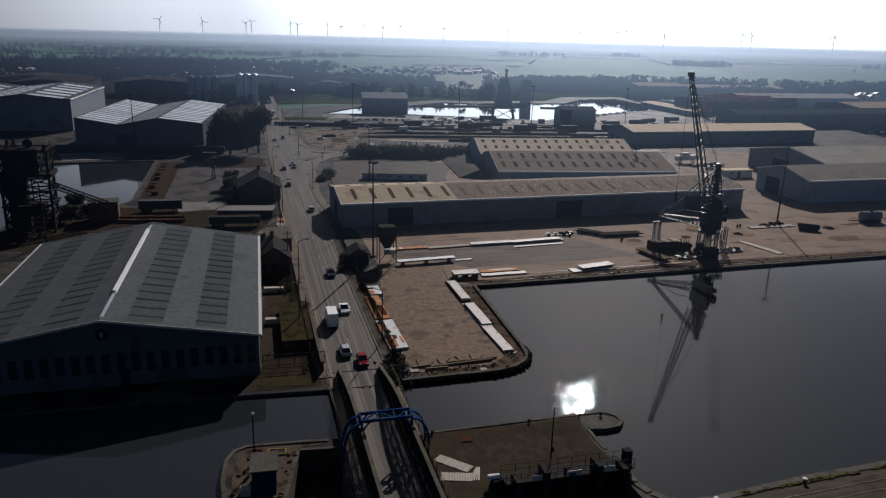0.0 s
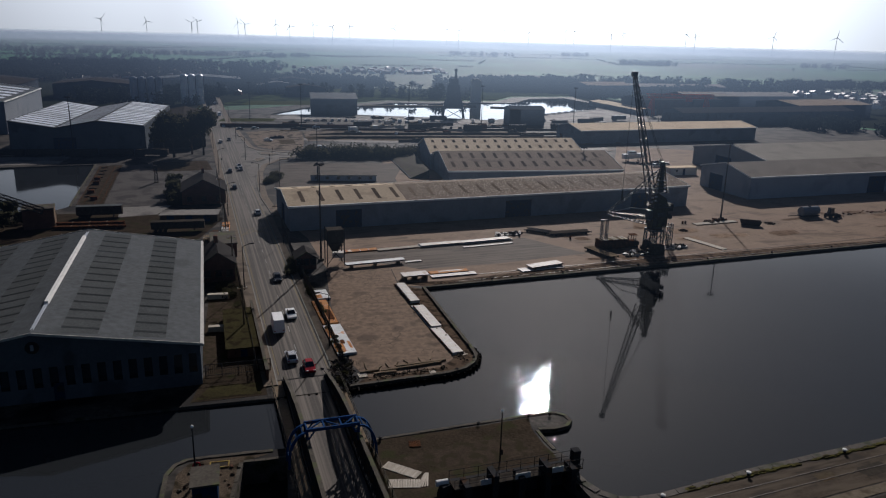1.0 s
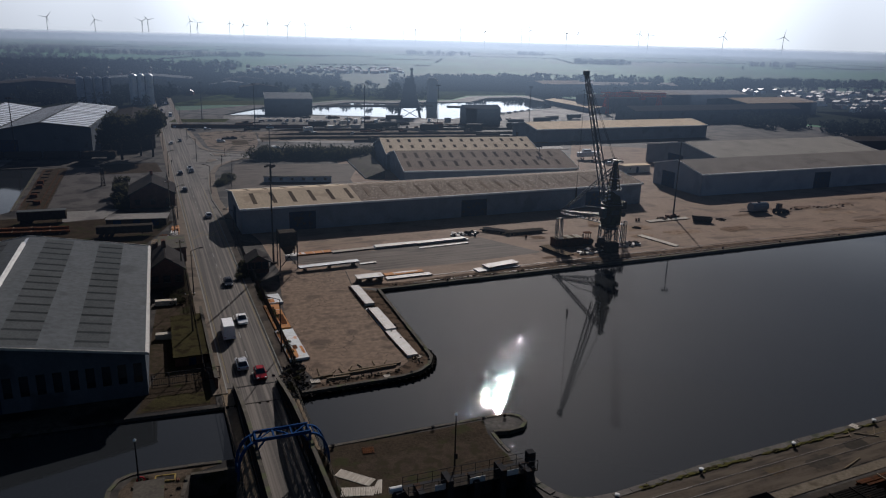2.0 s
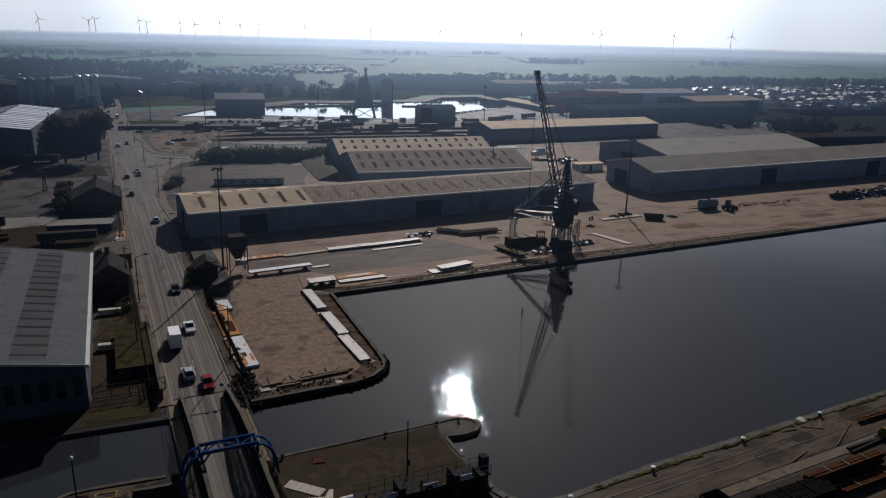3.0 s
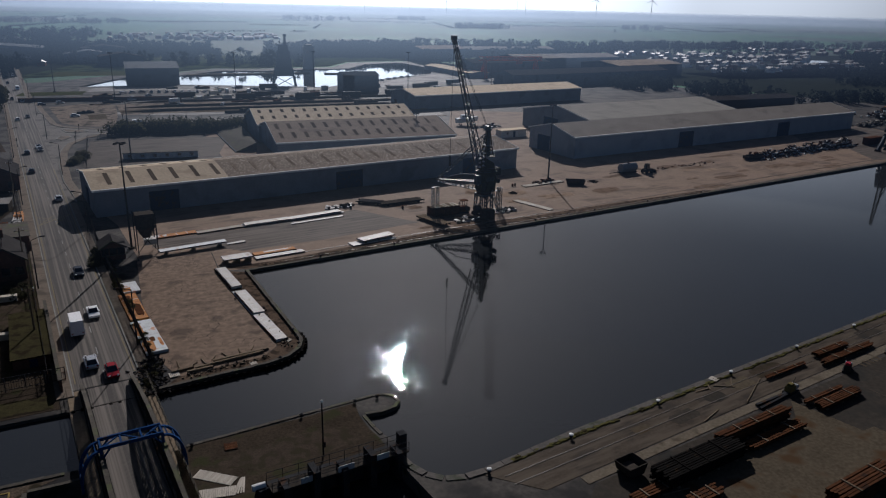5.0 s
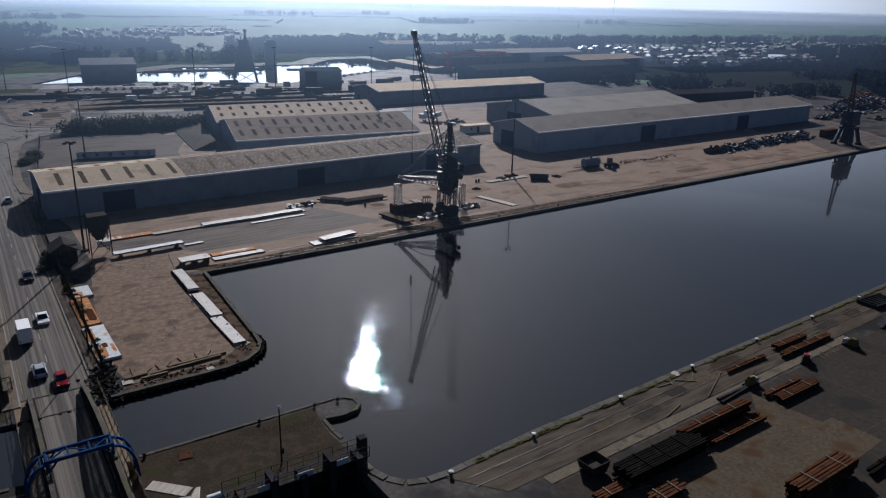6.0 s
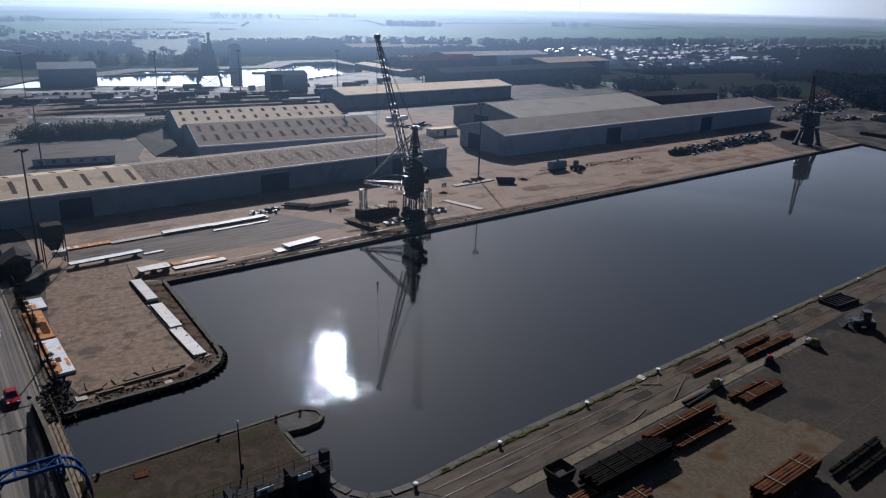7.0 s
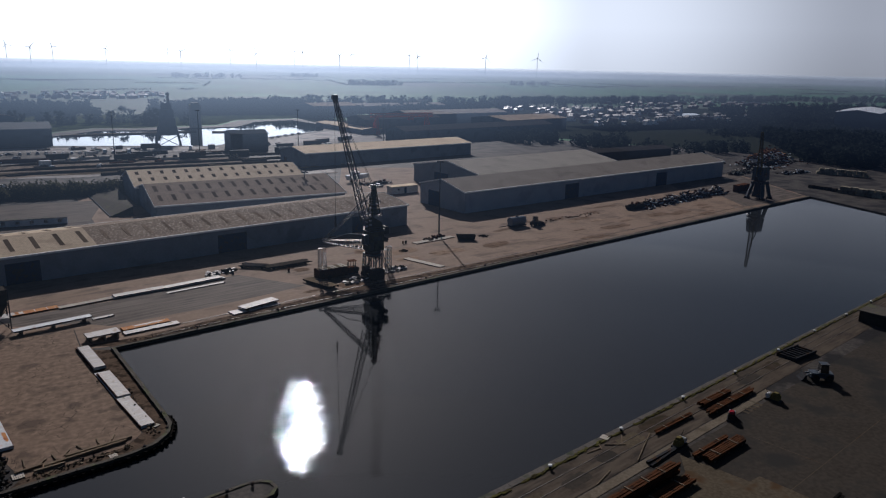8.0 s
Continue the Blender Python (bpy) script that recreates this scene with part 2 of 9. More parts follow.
CRANEHOUSE = mat("dark_olive_crane_plate", (0.032, 0.029, 0.015), (0.055, 0.047, 0.022), 1.5, 0.65, stain=(0.03, 0.022, 0.015), stain_size=1.2, stain_cut=0.5)
OLIVE = mat("crane_house_paint", (0.1, 0.085, 0.03), (0.15, 0.12, 0.05), 1.5, 0.6, stain=(0.05, 0.04, 0.025), stain_size=1.5)
RUST = mat("rusty_steel", (0.042, 0.021, 0.013), (0.088, 0.04, 0.02), 1.0, 0.85, bump=0.01, fine=0.15, stain=(0.035, 0.022, 0.017), stain_size=1.2)
RUSTORANGE = mat("orange_rust_plate", (0.3, 0.125, 0.038), (0.4, 0.185, 0.06), 1.6, 0.75, fine=0.2, stain=(0.24, 0.09, 0.035), stain_size=1.5, spec=0.04)
PALESTEEL = mat("pale_hatch_plate", (0.3, 0.28, 0.255), (0.39, 0.365, 0.335), 2.0, 0.6, fine=0.25, stain=(0.22, 0.175, 0.13), stain_size=1.8, stain_cut=0.6, spec=0.12)
GREYPLATE = mat("grey_plate_with_rust", (0.34, 0.355, 0.36), (0.44, 0.455, 0.46), 1.4, 0.6, fine=0.2, stain=(0.36, 0.17, 0.07), stain_size=1.5, stain_cut=0.62, spec=0.12)
TIMBER = mat("weathered_timber", (0.11, 0.085, 0.06), (0.17, 0.135, 0.095), 0.8, 0.9, bump=0.01, fine=0.1)
PALETIMBER = mat("pale_timber_boards", (0.34, 0.31, 0.26), (0.44, 0.4, 0.34), 0.8, 0.9, bump=0.01, fine=0.1)
TYRE = mat("tyre_rubber", (0.02, 0.02, 0.02), (0.03, 0.03, 0.03), 0.5, 0.85)
RAILSTEEL = mat("dull_rail_steel", (0.1, 0.085, 0.07), (0.15, 0.128, 0.108), 0.8, 0.5, spec=0.2)
PALEYARD = mat("pale_dusty_concrete", (0.056, 0.046, 0.032), (0.09, 0.074, 0.052), 4, 0.9, bump=0.015, fine=0.5, stain=(0.062, 0.04, 0.023), stain_size=4)
GALV = mat("galvanised_steel", (0.3, 0.31, 0.32), (0.4, 0.41, 0.42), 0.8, 0.6, metal=0.4)
RED = mat("red_car_paint", (0.2, 0.014, 0.02), (0.24, 0.018, 0.025), 2, 0.35, coat=0.4, vary=0)
WHITE = mat("white_vehicle_paint", (0.72, 0.72, 0.71), (0.78, 0.78, 0.77), 2, 0.3, coat=0.5, vary=0.05)
DARKCAR = mat("dark_car_paint", (0.02, 0.024, 0.032), (0.03, 0.034, 0.042), 2, 0.3, coat=0.6)
SILVER = mat("silver_car_paint", (0.36, 0.37, 0.39), (0.42, 0.43, 0.45), 2, 0.3, metal=0.5, coat=0.5)
LAMP = mat("lamp_lens", (0.6, 0.6, 0.58), (0.7, 0.7, 0.68), 0.5, 0.2)
TOWNROOF = mat("town_roof_slate", (0.05, 0.046, 0.044), (0.095, 0.085, 0.078), 3, 0.5, spec=0.35, vary=0.4)
GLASS = glass("vehicle_glass", (0.01, 0.012, 0.015))
PANE = glass("window_pane", (0.015, 0.018, 0.022))
BARK = mat("bark", (0.05, 0.04, 0.03), (0.08, 0.065, 0.05), 0.5, 0.95)
CREAM = mat("silo_concrete", (0.36, 0.35, 0.33), (0.44, 0.43, 0.4), 4, 0.8)
GANTRYRED = mat("red_gantry_paint", (0.28, 0.05, 0.03), (0.36, 0.07, 0.04), 2, 0.6)
BACKDARK = mat("dark_machine_paint", (0.03, 0.027, 0.024), (0.055, 0.048, 0.04), 0.7, 0.7)
# blue-grey tint puts the distance haze into the wall colour
FARWALL = mat("haze_tinted_works_wall", (0.05, 0.058, 0.07), (0.07, 0.08, 0.095), 6, 0.8, stain=(0.04, 0.046, 0.055), stain_size=8)
# dark steel lifted to blue-grey, painting the haze in front of it
FARSTEEL = mat("haze_tinted_blue_grey_steel", (0.045, 0.056, 0.072), (0.065, 0.08, 0.1), 3, 0.8)
PALEGROUND = mat("pale_gravel_yard", (0.12, 0.113, 0.105), (0.17, 0.16, 0.148), 12, 0.75, fine=1.0, stain=(0.07, 0.066, 0.062), stain_size=14, stain_cut=0.5, spec=0.04)
TARP = mat("machine_yellow", (0.2, 0.15, 0.045), (0.27, 0.2, 0.07), 1, 0.7, stain=(0.15, 0.1, 0.05), stain_size=0.8)


def field_material():
    m = bpy.data.materials.new("farmland")
    m.use_nodes = True
    n, l = m.node_tree.nodes, m.node_tree.links
    p = n["Principled BSDF"]
    geo = n.new("ShaderNodeNewGeometry")
    mp = n.new("ShaderNodeMapping")
    mp.inputs["Rotation"].default_value = (0, 0, 0.35)
    mp.inputs["Scale"].default_value = (1 / 260, 1 / 420, 0)
    l.new(geo.outputs["Position"], mp.inputs[0])
    vo = n.new("ShaderNodeTexVoronoi")
    vo.distance = "CHEBYCHEV"
    vo.inputs["Scale"].default_value = 1.0
    l.new(mp.outputs[0], vo.inputs["Vector"])
    cr = n.new("ShaderNodeValToRGB")
    cr.color_ramp.interpolation = "CONSTANT"
    cr.color_ramp.elements[0].color = (0.045, 0.11, 0.055, 1)
    cr.color_ramp.elements[1].position = 0.3
    cr.color_ramp.elements[1].color = (0.05, 0.16, 0.07, 1)
    for pos, c in ((0.5, (0.075, 0.095, 0.065, 1)), (0.65, (0.05, 0.145, 0.06, 1)), (0.85, (0.06, 0.09, 0.058, 1))):
        cr.color_ramp.elements.new(pos).color = c
    sep = n.new("ShaderNodeSeparateColor")
    l.new(vo.outputs["Color"], sep.inputs[0])
    l.new(sep.outputs[0], cr.inputs[0])
    ns = n.new("ShaderNodeTexNoise")
    ns.inputs["Scale"].default_value = 1 / 40
    ns.inputs["Detail"].default_value = 8
    l.new(geo.outputs["Position"], ns.inputs["Vector"])
    k = n.new("ShaderNodeMix")
    k.data_type, k.blend_type = "RGBA", "MULTIPLY"
    k.inputs[0].default_value = 0.5
    l.new(cr.outputs[0], k.inputs[6])
    l.new(ns.outputs["Color"], k.inputs[7])
    l.new(k.outputs[2], p.inputs["Base Color"])
    p.inputs["Roughness"].default_value = 0.75
    p.inputs["Specular IOR Level"].default_value = 0.03
    return m


def leafy(name, a, b, size, through_light):
    """Foliage that lets a share of the light through."""
    m = mat(name, a, b, size, 0.95, vary=0.25)
    n, l = m.node_tree.nodes, m.node_tree.links
    tr = n.new("ShaderNodeBsdfTranslucent")
    tr.inputs[0].default_value = (*[min(1, 1.2 * v) for v in b], 1)
    mx = n.new("ShaderNodeMixShader")
    mx.inputs[0].default_value = through_light
    l.new(n["Principled BSDF"].outputs[0], mx.inputs[1])
    l.new(tr.outputs[0], mx.inputs[2])
    l.new(mx.outputs[0], n["Material Output"].inputs[0])
    return m


LEAF = leafy("bare_winter_twigs_and_ivy", (0.02, 0.022, 0.013), (0.042, 0.041, 0.024), 1.0, 0.4)
FARWOOD = leafy("far_woodland", (0.014, 0.019, 0.018), (0.026, 0.033, 0.03), 14, 0.12)
FIELD = field_material()


SWELL, CHOP, RUFFLE = 0.0025, 0.0005, 0.0028      # heights of the dock water's ripples


def water_material():
    m = bpy.data.materials.new("dock_water")
    m.use_nodes = True
    n, l = m.node_tree.nodes, m.node_tree.links
    p = n["Principled BSDF"]
    p.inputs["Base Color"].default_value = (0.017, 0.019, 0.021, 1)
    p.inputs["IOR"].default_value = 1.33
    p.inputs["Roughness"].default_value = 0.004
    geo = n.new("ShaderNodeNewGeometry")
    across = n.new("ShaderNodeMapping")
    across.inputs["Rotation"].default_value = (0, 0, 0.25)
    across.inputs["Scale"].default_value = (0.1, 1.0, 1.0)
    l.new(geo.outputs["Position"], across.inputs[0])
    short = n.new("ShaderNodeMapping")
    short.inputs["Rotation"].default_value = (0, 0, 0.2)
    short.inputs["Scale"].default_value = (0.22, 1.0, 1.0)
    l.new(geo.outputs["Position"], short.inputs[0])

    def ripple(scale, detail, vector):
        t = n.new("ShaderNodeTexNoise")
        t.inputs["Scale"].default_value, t.inputs["Detail"].default_value = scale, detail
        l.new(vector, t.inputs["Vector"])
        return t.outputs[0]

    def ranged(src, lo, hi, to_lo, to_hi):
        r = n.new("ShaderNodeMapRange")
        for sock, v in zip(r.inputs[1:5], (lo, hi, to_lo, to_hi)):
            sock.default_value = v
        l.new(src, r.inputs[0])
        return r.outputs[0]

    def calc(kind, a, b):
        k = n.new("ShaderNodeMath")
        k.operation = kind
        l.new(a, k.inputs[0])
        l.new(b, k.inputs[1])
        return k.outputs[0]

    # a nearly calm swell with short chop in patches and a few steep ripples among it; heights in metres
    swell = ranged(ripple(2.2, 2, across.outputs[0]), 0.0, 1.0, 0.0, SWELL)
    patches = ranged(ripple(2.4, 3, geo.outputs["Position"]), 0.5, 0.66, 0.0, 1.0)
    chop = calc("MULTIPLY", ranged(ripple(6.0, 2, short.outputs[0]), 0.0, 1.0, 0.0, CHOP), patches)
    paws = ranged(ripple(4.0, 2, geo.outputs["Position"]), 0.6, 0.72, 0.0, 1.0)
    ruffle = calc("MULTIPLY", ranged(ripple(7.0, 2, short.outputs[0]), 0.0, 1.0, 0.0, RUFFLE), paws)
    bp = n.new("ShaderNodeBump")
    bp.inputs["Strength"].default_value = 1.0
    bp.inputs["Distance"].default_value = 1.0
    l.new(calc("ADD", calc("ADD", swell, chop), ruffle), bp.inputs["Height"])
    l.new(bp.outputs[0], p.inputs["Normal"])
    return m


WATER = water_material()


# ---- building blocks ----
class Geo:
    """Collects vertices and faces for one mesh."""

    def __init__(self):
        self.v, self.f = [], []

    def hull(self, pts, faces):
        k = len(self.v)
        self.v += [tuple(p) for p in pts]
        self.f += [tuple(i + k for i in f) for f in faces]
        return self

    def box(self, cx, cy, z0, sx, sy, sz, rz=0.0, top=1.0):
        c, s = math.cos(radians(rz)), math.sin(radians(rz))
        pts = []
        for z, k in ((z0, 1.0), (z0 + sz, top)):
            for x, y in ((-1, -1), (1, -1), (1, 1), (-1, 1)):
                x, y = x * sx / 2 * k, y * sy / 2 * k
                pts.append((cx + x * c - y * s, cy + x * s + y * c, z))
        return self.hull(pts, [(3, 2, 1, 0), (4, 5, 6, 7), (0, 1, 5, 4), (1, 2, 6, 5), (2, 3, 7, 6), (3, 0, 4, 7)])

    def beam(self, a, b, w, h=None):
        a, b = Vector(a), Vector(b)
        d = (b - a).normalized()
        side = d.cross(Vector((0, 0, 1)))
        side = Vector((1, 0, 0)) if side.length < 0.01 else side.normalized()
        up = side.cross(d)
        h = h or w
        pts = []
        for e in (a, b):
            for x, y in ((-1, -1), (1, -1), (1, 1), (-1, 1)):
                pts.append(e + side * (x * w / 2) + up * (y * h / 2))
        return self.hull(pts, [(3, 2, 1, 0), (4, 5, 6, 7), (0, 1, 5, 4), (1, 2, 6, 5), (2, 3, 7, 6), (3, 0, 4, 7)])

    def tube(self, a, b, r, r2=None, n=10):
        a, b = Vector(a), Vector(b)
        d = (b - a).normalized()
        side = d.cross(Vector((0, 0, 1)))
        side = Vector((1, 0, 0)) if side.length < 0.01 else side.normalized()
        up = side.cross(d)
        r2 = r if r2 is None else r2
        pts = [e + (side * math.cos(i * math.tau / n) + up * math.sin(i * math.tau / n)) * q for e, q in ((a, r), (b, r2)) for i in range(n)]
        faces = [tuple(reversed(range(n))), tuple(range(n, 2 * n))] + [(i, (i + 1) % n, n + (i + 1) % n, n + i) for i in range(n)]
        return self.hull(pts, faces)

    def prism(self, poly, z0, z1):
        n = len(poly)
        pts = [(x, y, z0) for x, y in poly] + [(x, y, z1) for x, y in poly]
        return self.hull(pts, [tuple(reversed(range(n))), tuple(range(n, 2 * n))] + [(i, (i + 1) % n, n + (i + 1) % n, n + i) for i in range(n)])

    def section(self, poly, y0, y1):
        """A profile in x and z, drawn out along y."""
        n = len(poly)
        pts = [(x, y0, z) for x, z in poly] + [(x, y1, z) for x, z in poly]
        return self.hull(pts, [tuple(range(n)), tuple(reversed(range(n, 2 * n)))] + [(i, n + i, n + (i + 1) % n, (i + 1) % n) for i in range(n)])

    def lattice(self, a, b, w0, w1, bays, t=0.12, t2=0.07):
        """A four-legged lattice from a to b, w0 wide at a and w1 at b."""
        a, b = Vector(a), Vector(b)
        d = (b - a).normalized()
        side = d.cross(Vector((0, 0, 1)))
        side = Vector((1, 0, 0)) if side.length < 0.01 else side.normalized()
        up = side.cross(d)
        rings = []
        for i in range(bays + 1):
            k = i / bays
            w = (w0 + (w1 - w0) * k) / 2
            c = a.lerp(b, k)
            rings.append([c + side * x * w + up * y * w for x, y in ((-1, -1), (1, -1), (1, 1), (-1, 1))])
        for j in range(4):
            self.beam(rings[0][j], rings[-1][j], t)
        for i in range(bays):
            for j in range(4):
                self.beam(rings[i][j], rings[i + 1][(j + 1) % 4], t2)
                self.beam(rings[i + 1][j], rings[i + 1][(j + 1) % 4], t2)
        return self

    def mesh(self, name, material):
        me = bpy.data.meshes.new(name)
        me.from_pydata(self.v, [], self.f)
        me.materials.append(material)
        me.update()
        return me


def fix_normals(me):
    bm = bmesh.new()
    bm.from_mesh(me)
    bmesh.ops.recalc_face_normals(bm, faces=bm.faces)
    bm.to_mesh(me)
    bm.free()


def part(name, geo, material, parent, label="", at=None):
    me = geo.mesh(name, material) if isinstance(geo, Geo) else geo
    if isinstance(geo, Geo) and len(me.polygons) < 4000:
        fix_normals(me)
    ob = new(name, me)
    if parent is not None:
        ob.parent = parent
        ob.matrix_basis = at if at is not None else Matrix()
    else:
        at = at if at is not None else Matrix()
        ob.matrix_basis = Matrix.Translation(at.translation * (K - 1)) @ at @ Matrix.Diagonal((K, K, K, 1))
    if label:
        ob["label"] = label
    return ob


def thing(name, x, y, z=0.0, rz=0.0, label="", category="", group="", kind="", metric=False):
    """An Empty at a place of the plan; metric: its parts are in metres, not in units of the plan."""
    ob = new(name)
    ob.empty_display_size = 0.5
    s = 1.0 if metric else K
    ob.matrix_basis = pose(x * K, y * K, z * K, 0, 0, rz) @ Matrix.Diagonal((s, s, s, 1))
    return tagged(ob, label, category, group, kind)


def solid(name, geo, material, label, category, group="", kind="", at=None):
    return tagged(part(name, geo, material, None, at=at), label, category, group, kind)


def sheet(name, outer, holes, z, material, label, category):
    """A flat sheet with holes; outer and holes are loops of x, y."""
    bm = bmesh.new()
    edges = []
    for loop in (outer, *holes):
        vs = [bm.verts.new((x * K, y * K, z * K)) for x, y in loop]
        edges += [bm.edges.new((vs[i], vs[(i + 1) % len(vs)])) for i in range(len(vs))]
    bmesh.ops.triangle_fill(bm, use_beauty=True, use_dissolve=False, edges=edges)
    for f in bm.faces:
        if f.normal.z < 0:
            f.normal_flip()
    me = bpy.data.meshes.new(name)
    bm.to_mesh(me)
    bm.free()
    me.materials.append(material)
    return tagged(new(name, me), label, category, kind="structure")


# ---- ground, docks and quays ----
WL = -0.38
DOCK = [(7.6, 120.4), (234.5, 186.0), (227.0, 121.0), (37.9, 63.7), (31.5, 61.4), (27.5, 60.0), (25.5, 59.6), (23.6, 59.8), (22.2, 60.8), (21.2, 62.3), (20.5, 64.3), (20.3, 66.6),
        (19.4, 68.2), (18.9, 69.6), (18.3, 72.2), (20.2, 72.3), (21.9, 73.0), (22.6, 74.2), (22.2, 75.5), (21.1, 76.2), (19.7, 76.2), (11.5, 74.0), (0.0, 70.9), (-10.6, 69.0), (-17.1, 67.9), (-19.0, 67.4), (-20.1, 66.4),
        (-20.5, 64.5), (-19.9, 61.0), (-18.5, 57.0), (-16.0, 40.0), (-110, 14), (-125, 52), (-50.0, 72.5), (-22.2, 78.5), (-12.3, 80.4), (-3.3, 82.7), (9.0, 86.2), (11.6, 87.6), (13.2, 89.8), (13.7, 92.2), (13.2, 95.0)]
LOCK = [(7.6, 62.3), (19.6, 65.3), (20.2, 62.0), (22.0, 56.0), (26.0, 38.0), (13.0, 34.0)]
WESTDOCK = [(-80.0, 172.0), (-77.0, 180.0), (-93.5, 240.0), (-170.0, 216.0), (-190.0, 120.0), (-108, 128), (-92.0, 146.0), (-95.0, 160.0), (-90.0, 172.0)]
PIT = [(-13.2, 66.6), (-8.9, 67.4), (-7.6, 58.0), (-12.8, 56.4)]
FARDOCK = [(-64, 402), (-19, 410), (0, 406), (41, 398), (56, 393), (71, 411), (96, 437), (133, 468), (145, 506), (133, 556), (104, 543), (86, 506), (50, 497), (27, 488), (3, 490), (-21, 456), (-47, 449)]
ESTATE = [(-420, -60), (420, -60), (440, 290), (300, 330), (162, 490), (148, 572), (94, 557), (76, 517), (45, 509), (25, 500), (0, 502), (-29, 467), (-56, 460), (-84, 424), (-270, 400), (-420, 250)]


def circle(r, n):
    return [(r * math.cos(i * math.tau / n), r * math.sin(i * math.tau / n)) for i in range(n)]


def ground_rings():
    """Farmland from the estate's edge to the horizon, where it rises a little."""
    g = Geo()
    rings = [(2400, 0.0), (2900, 1.0), (3400, 5.0), (3720, 11.0)]
    n = 96
    for r, z in rings:
        g.v += [(x, y, z) for x, y in circle(r, n)]
    for k in range(len(rings) - 1):
        for i in range(n):
            g.f.append((k * n + i, k * n + (i + 1) % n, (k + 1) * n + (i + 1) % n, (k + 1) * n + i))
    return g


def glow_backdrop():
    """A glowing ring that paints haze over the horizon, all the way round, brightest under the sun, thinning out
    upwards into the sky.
    """
    m = bpy.data.materials.new("horizon_haze_glow")
    m.use_nodes = True
    n, l = m.node_tree.nodes, m.node_tree.links
    n.remove(n["Principled BSDF"])
    geo = n.new("ShaderNodeNewGeometry")
    flat = n.new("ShaderNodeVectorMath")
    flat.operation = "MULTIPLY"
    flat.inputs[1].default_value = (1, 1, 0)
    l.new(geo.outputs["Position"], flat.inputs[0])
    unit = n.new("ShaderNodeVectorMath")
    unit.operation = "NORMALIZE"
    l.new(flat.outputs[0], unit.inputs[0])
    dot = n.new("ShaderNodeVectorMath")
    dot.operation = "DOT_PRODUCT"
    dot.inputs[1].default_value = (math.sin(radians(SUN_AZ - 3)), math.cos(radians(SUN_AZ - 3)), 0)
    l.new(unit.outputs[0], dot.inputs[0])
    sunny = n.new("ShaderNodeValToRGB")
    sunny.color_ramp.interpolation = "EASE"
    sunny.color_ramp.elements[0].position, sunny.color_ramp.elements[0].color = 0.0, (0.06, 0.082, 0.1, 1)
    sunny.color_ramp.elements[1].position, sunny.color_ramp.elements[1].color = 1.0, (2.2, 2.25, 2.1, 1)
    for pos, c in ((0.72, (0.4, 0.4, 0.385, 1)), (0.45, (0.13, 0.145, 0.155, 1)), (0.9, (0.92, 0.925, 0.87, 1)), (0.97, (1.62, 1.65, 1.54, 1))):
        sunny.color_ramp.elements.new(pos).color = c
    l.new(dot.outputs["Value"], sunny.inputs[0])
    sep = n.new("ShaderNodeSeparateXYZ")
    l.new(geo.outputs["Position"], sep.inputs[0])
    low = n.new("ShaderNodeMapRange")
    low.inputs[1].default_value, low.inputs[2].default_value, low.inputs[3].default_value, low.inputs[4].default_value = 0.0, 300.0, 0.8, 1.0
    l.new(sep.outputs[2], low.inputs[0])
    # the haze's brightness is painted as emission, stronger towards the sun
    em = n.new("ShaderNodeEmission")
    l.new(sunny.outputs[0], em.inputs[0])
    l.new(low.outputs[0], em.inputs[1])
    fade = n.new("ShaderNodeMapRange")
    fade.interpolation_type = "SMOOTHSTEP"
    fade.inputs[1].default_value, fade.inputs[2].default_value = 380.0, 1400.0
    l.new(sep.outputs[2], fade.inputs[0])
    tr = n.new("ShaderNodeBsdfTransparent")
    mx = n.new("ShaderNodeMixShader")
    l.new(fade.outputs[0], mx.inputs[0])
    l.new(em.outputs[0], mx.inputs[1])
    l.new(tr.outputs[0], mx.inputs[2])
    l.new(mx.outputs[0], n["Material Output"].inputs[0])
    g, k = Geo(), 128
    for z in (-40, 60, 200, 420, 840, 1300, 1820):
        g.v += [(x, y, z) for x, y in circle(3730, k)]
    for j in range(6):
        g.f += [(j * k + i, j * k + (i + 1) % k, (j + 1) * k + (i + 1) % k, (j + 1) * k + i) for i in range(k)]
    ob = solid("backdrop_haze_glow", g, m, "glowing ring imitating pale bright haze over the horizon", "haze", kind="structure")
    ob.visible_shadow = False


glow_backdrop()


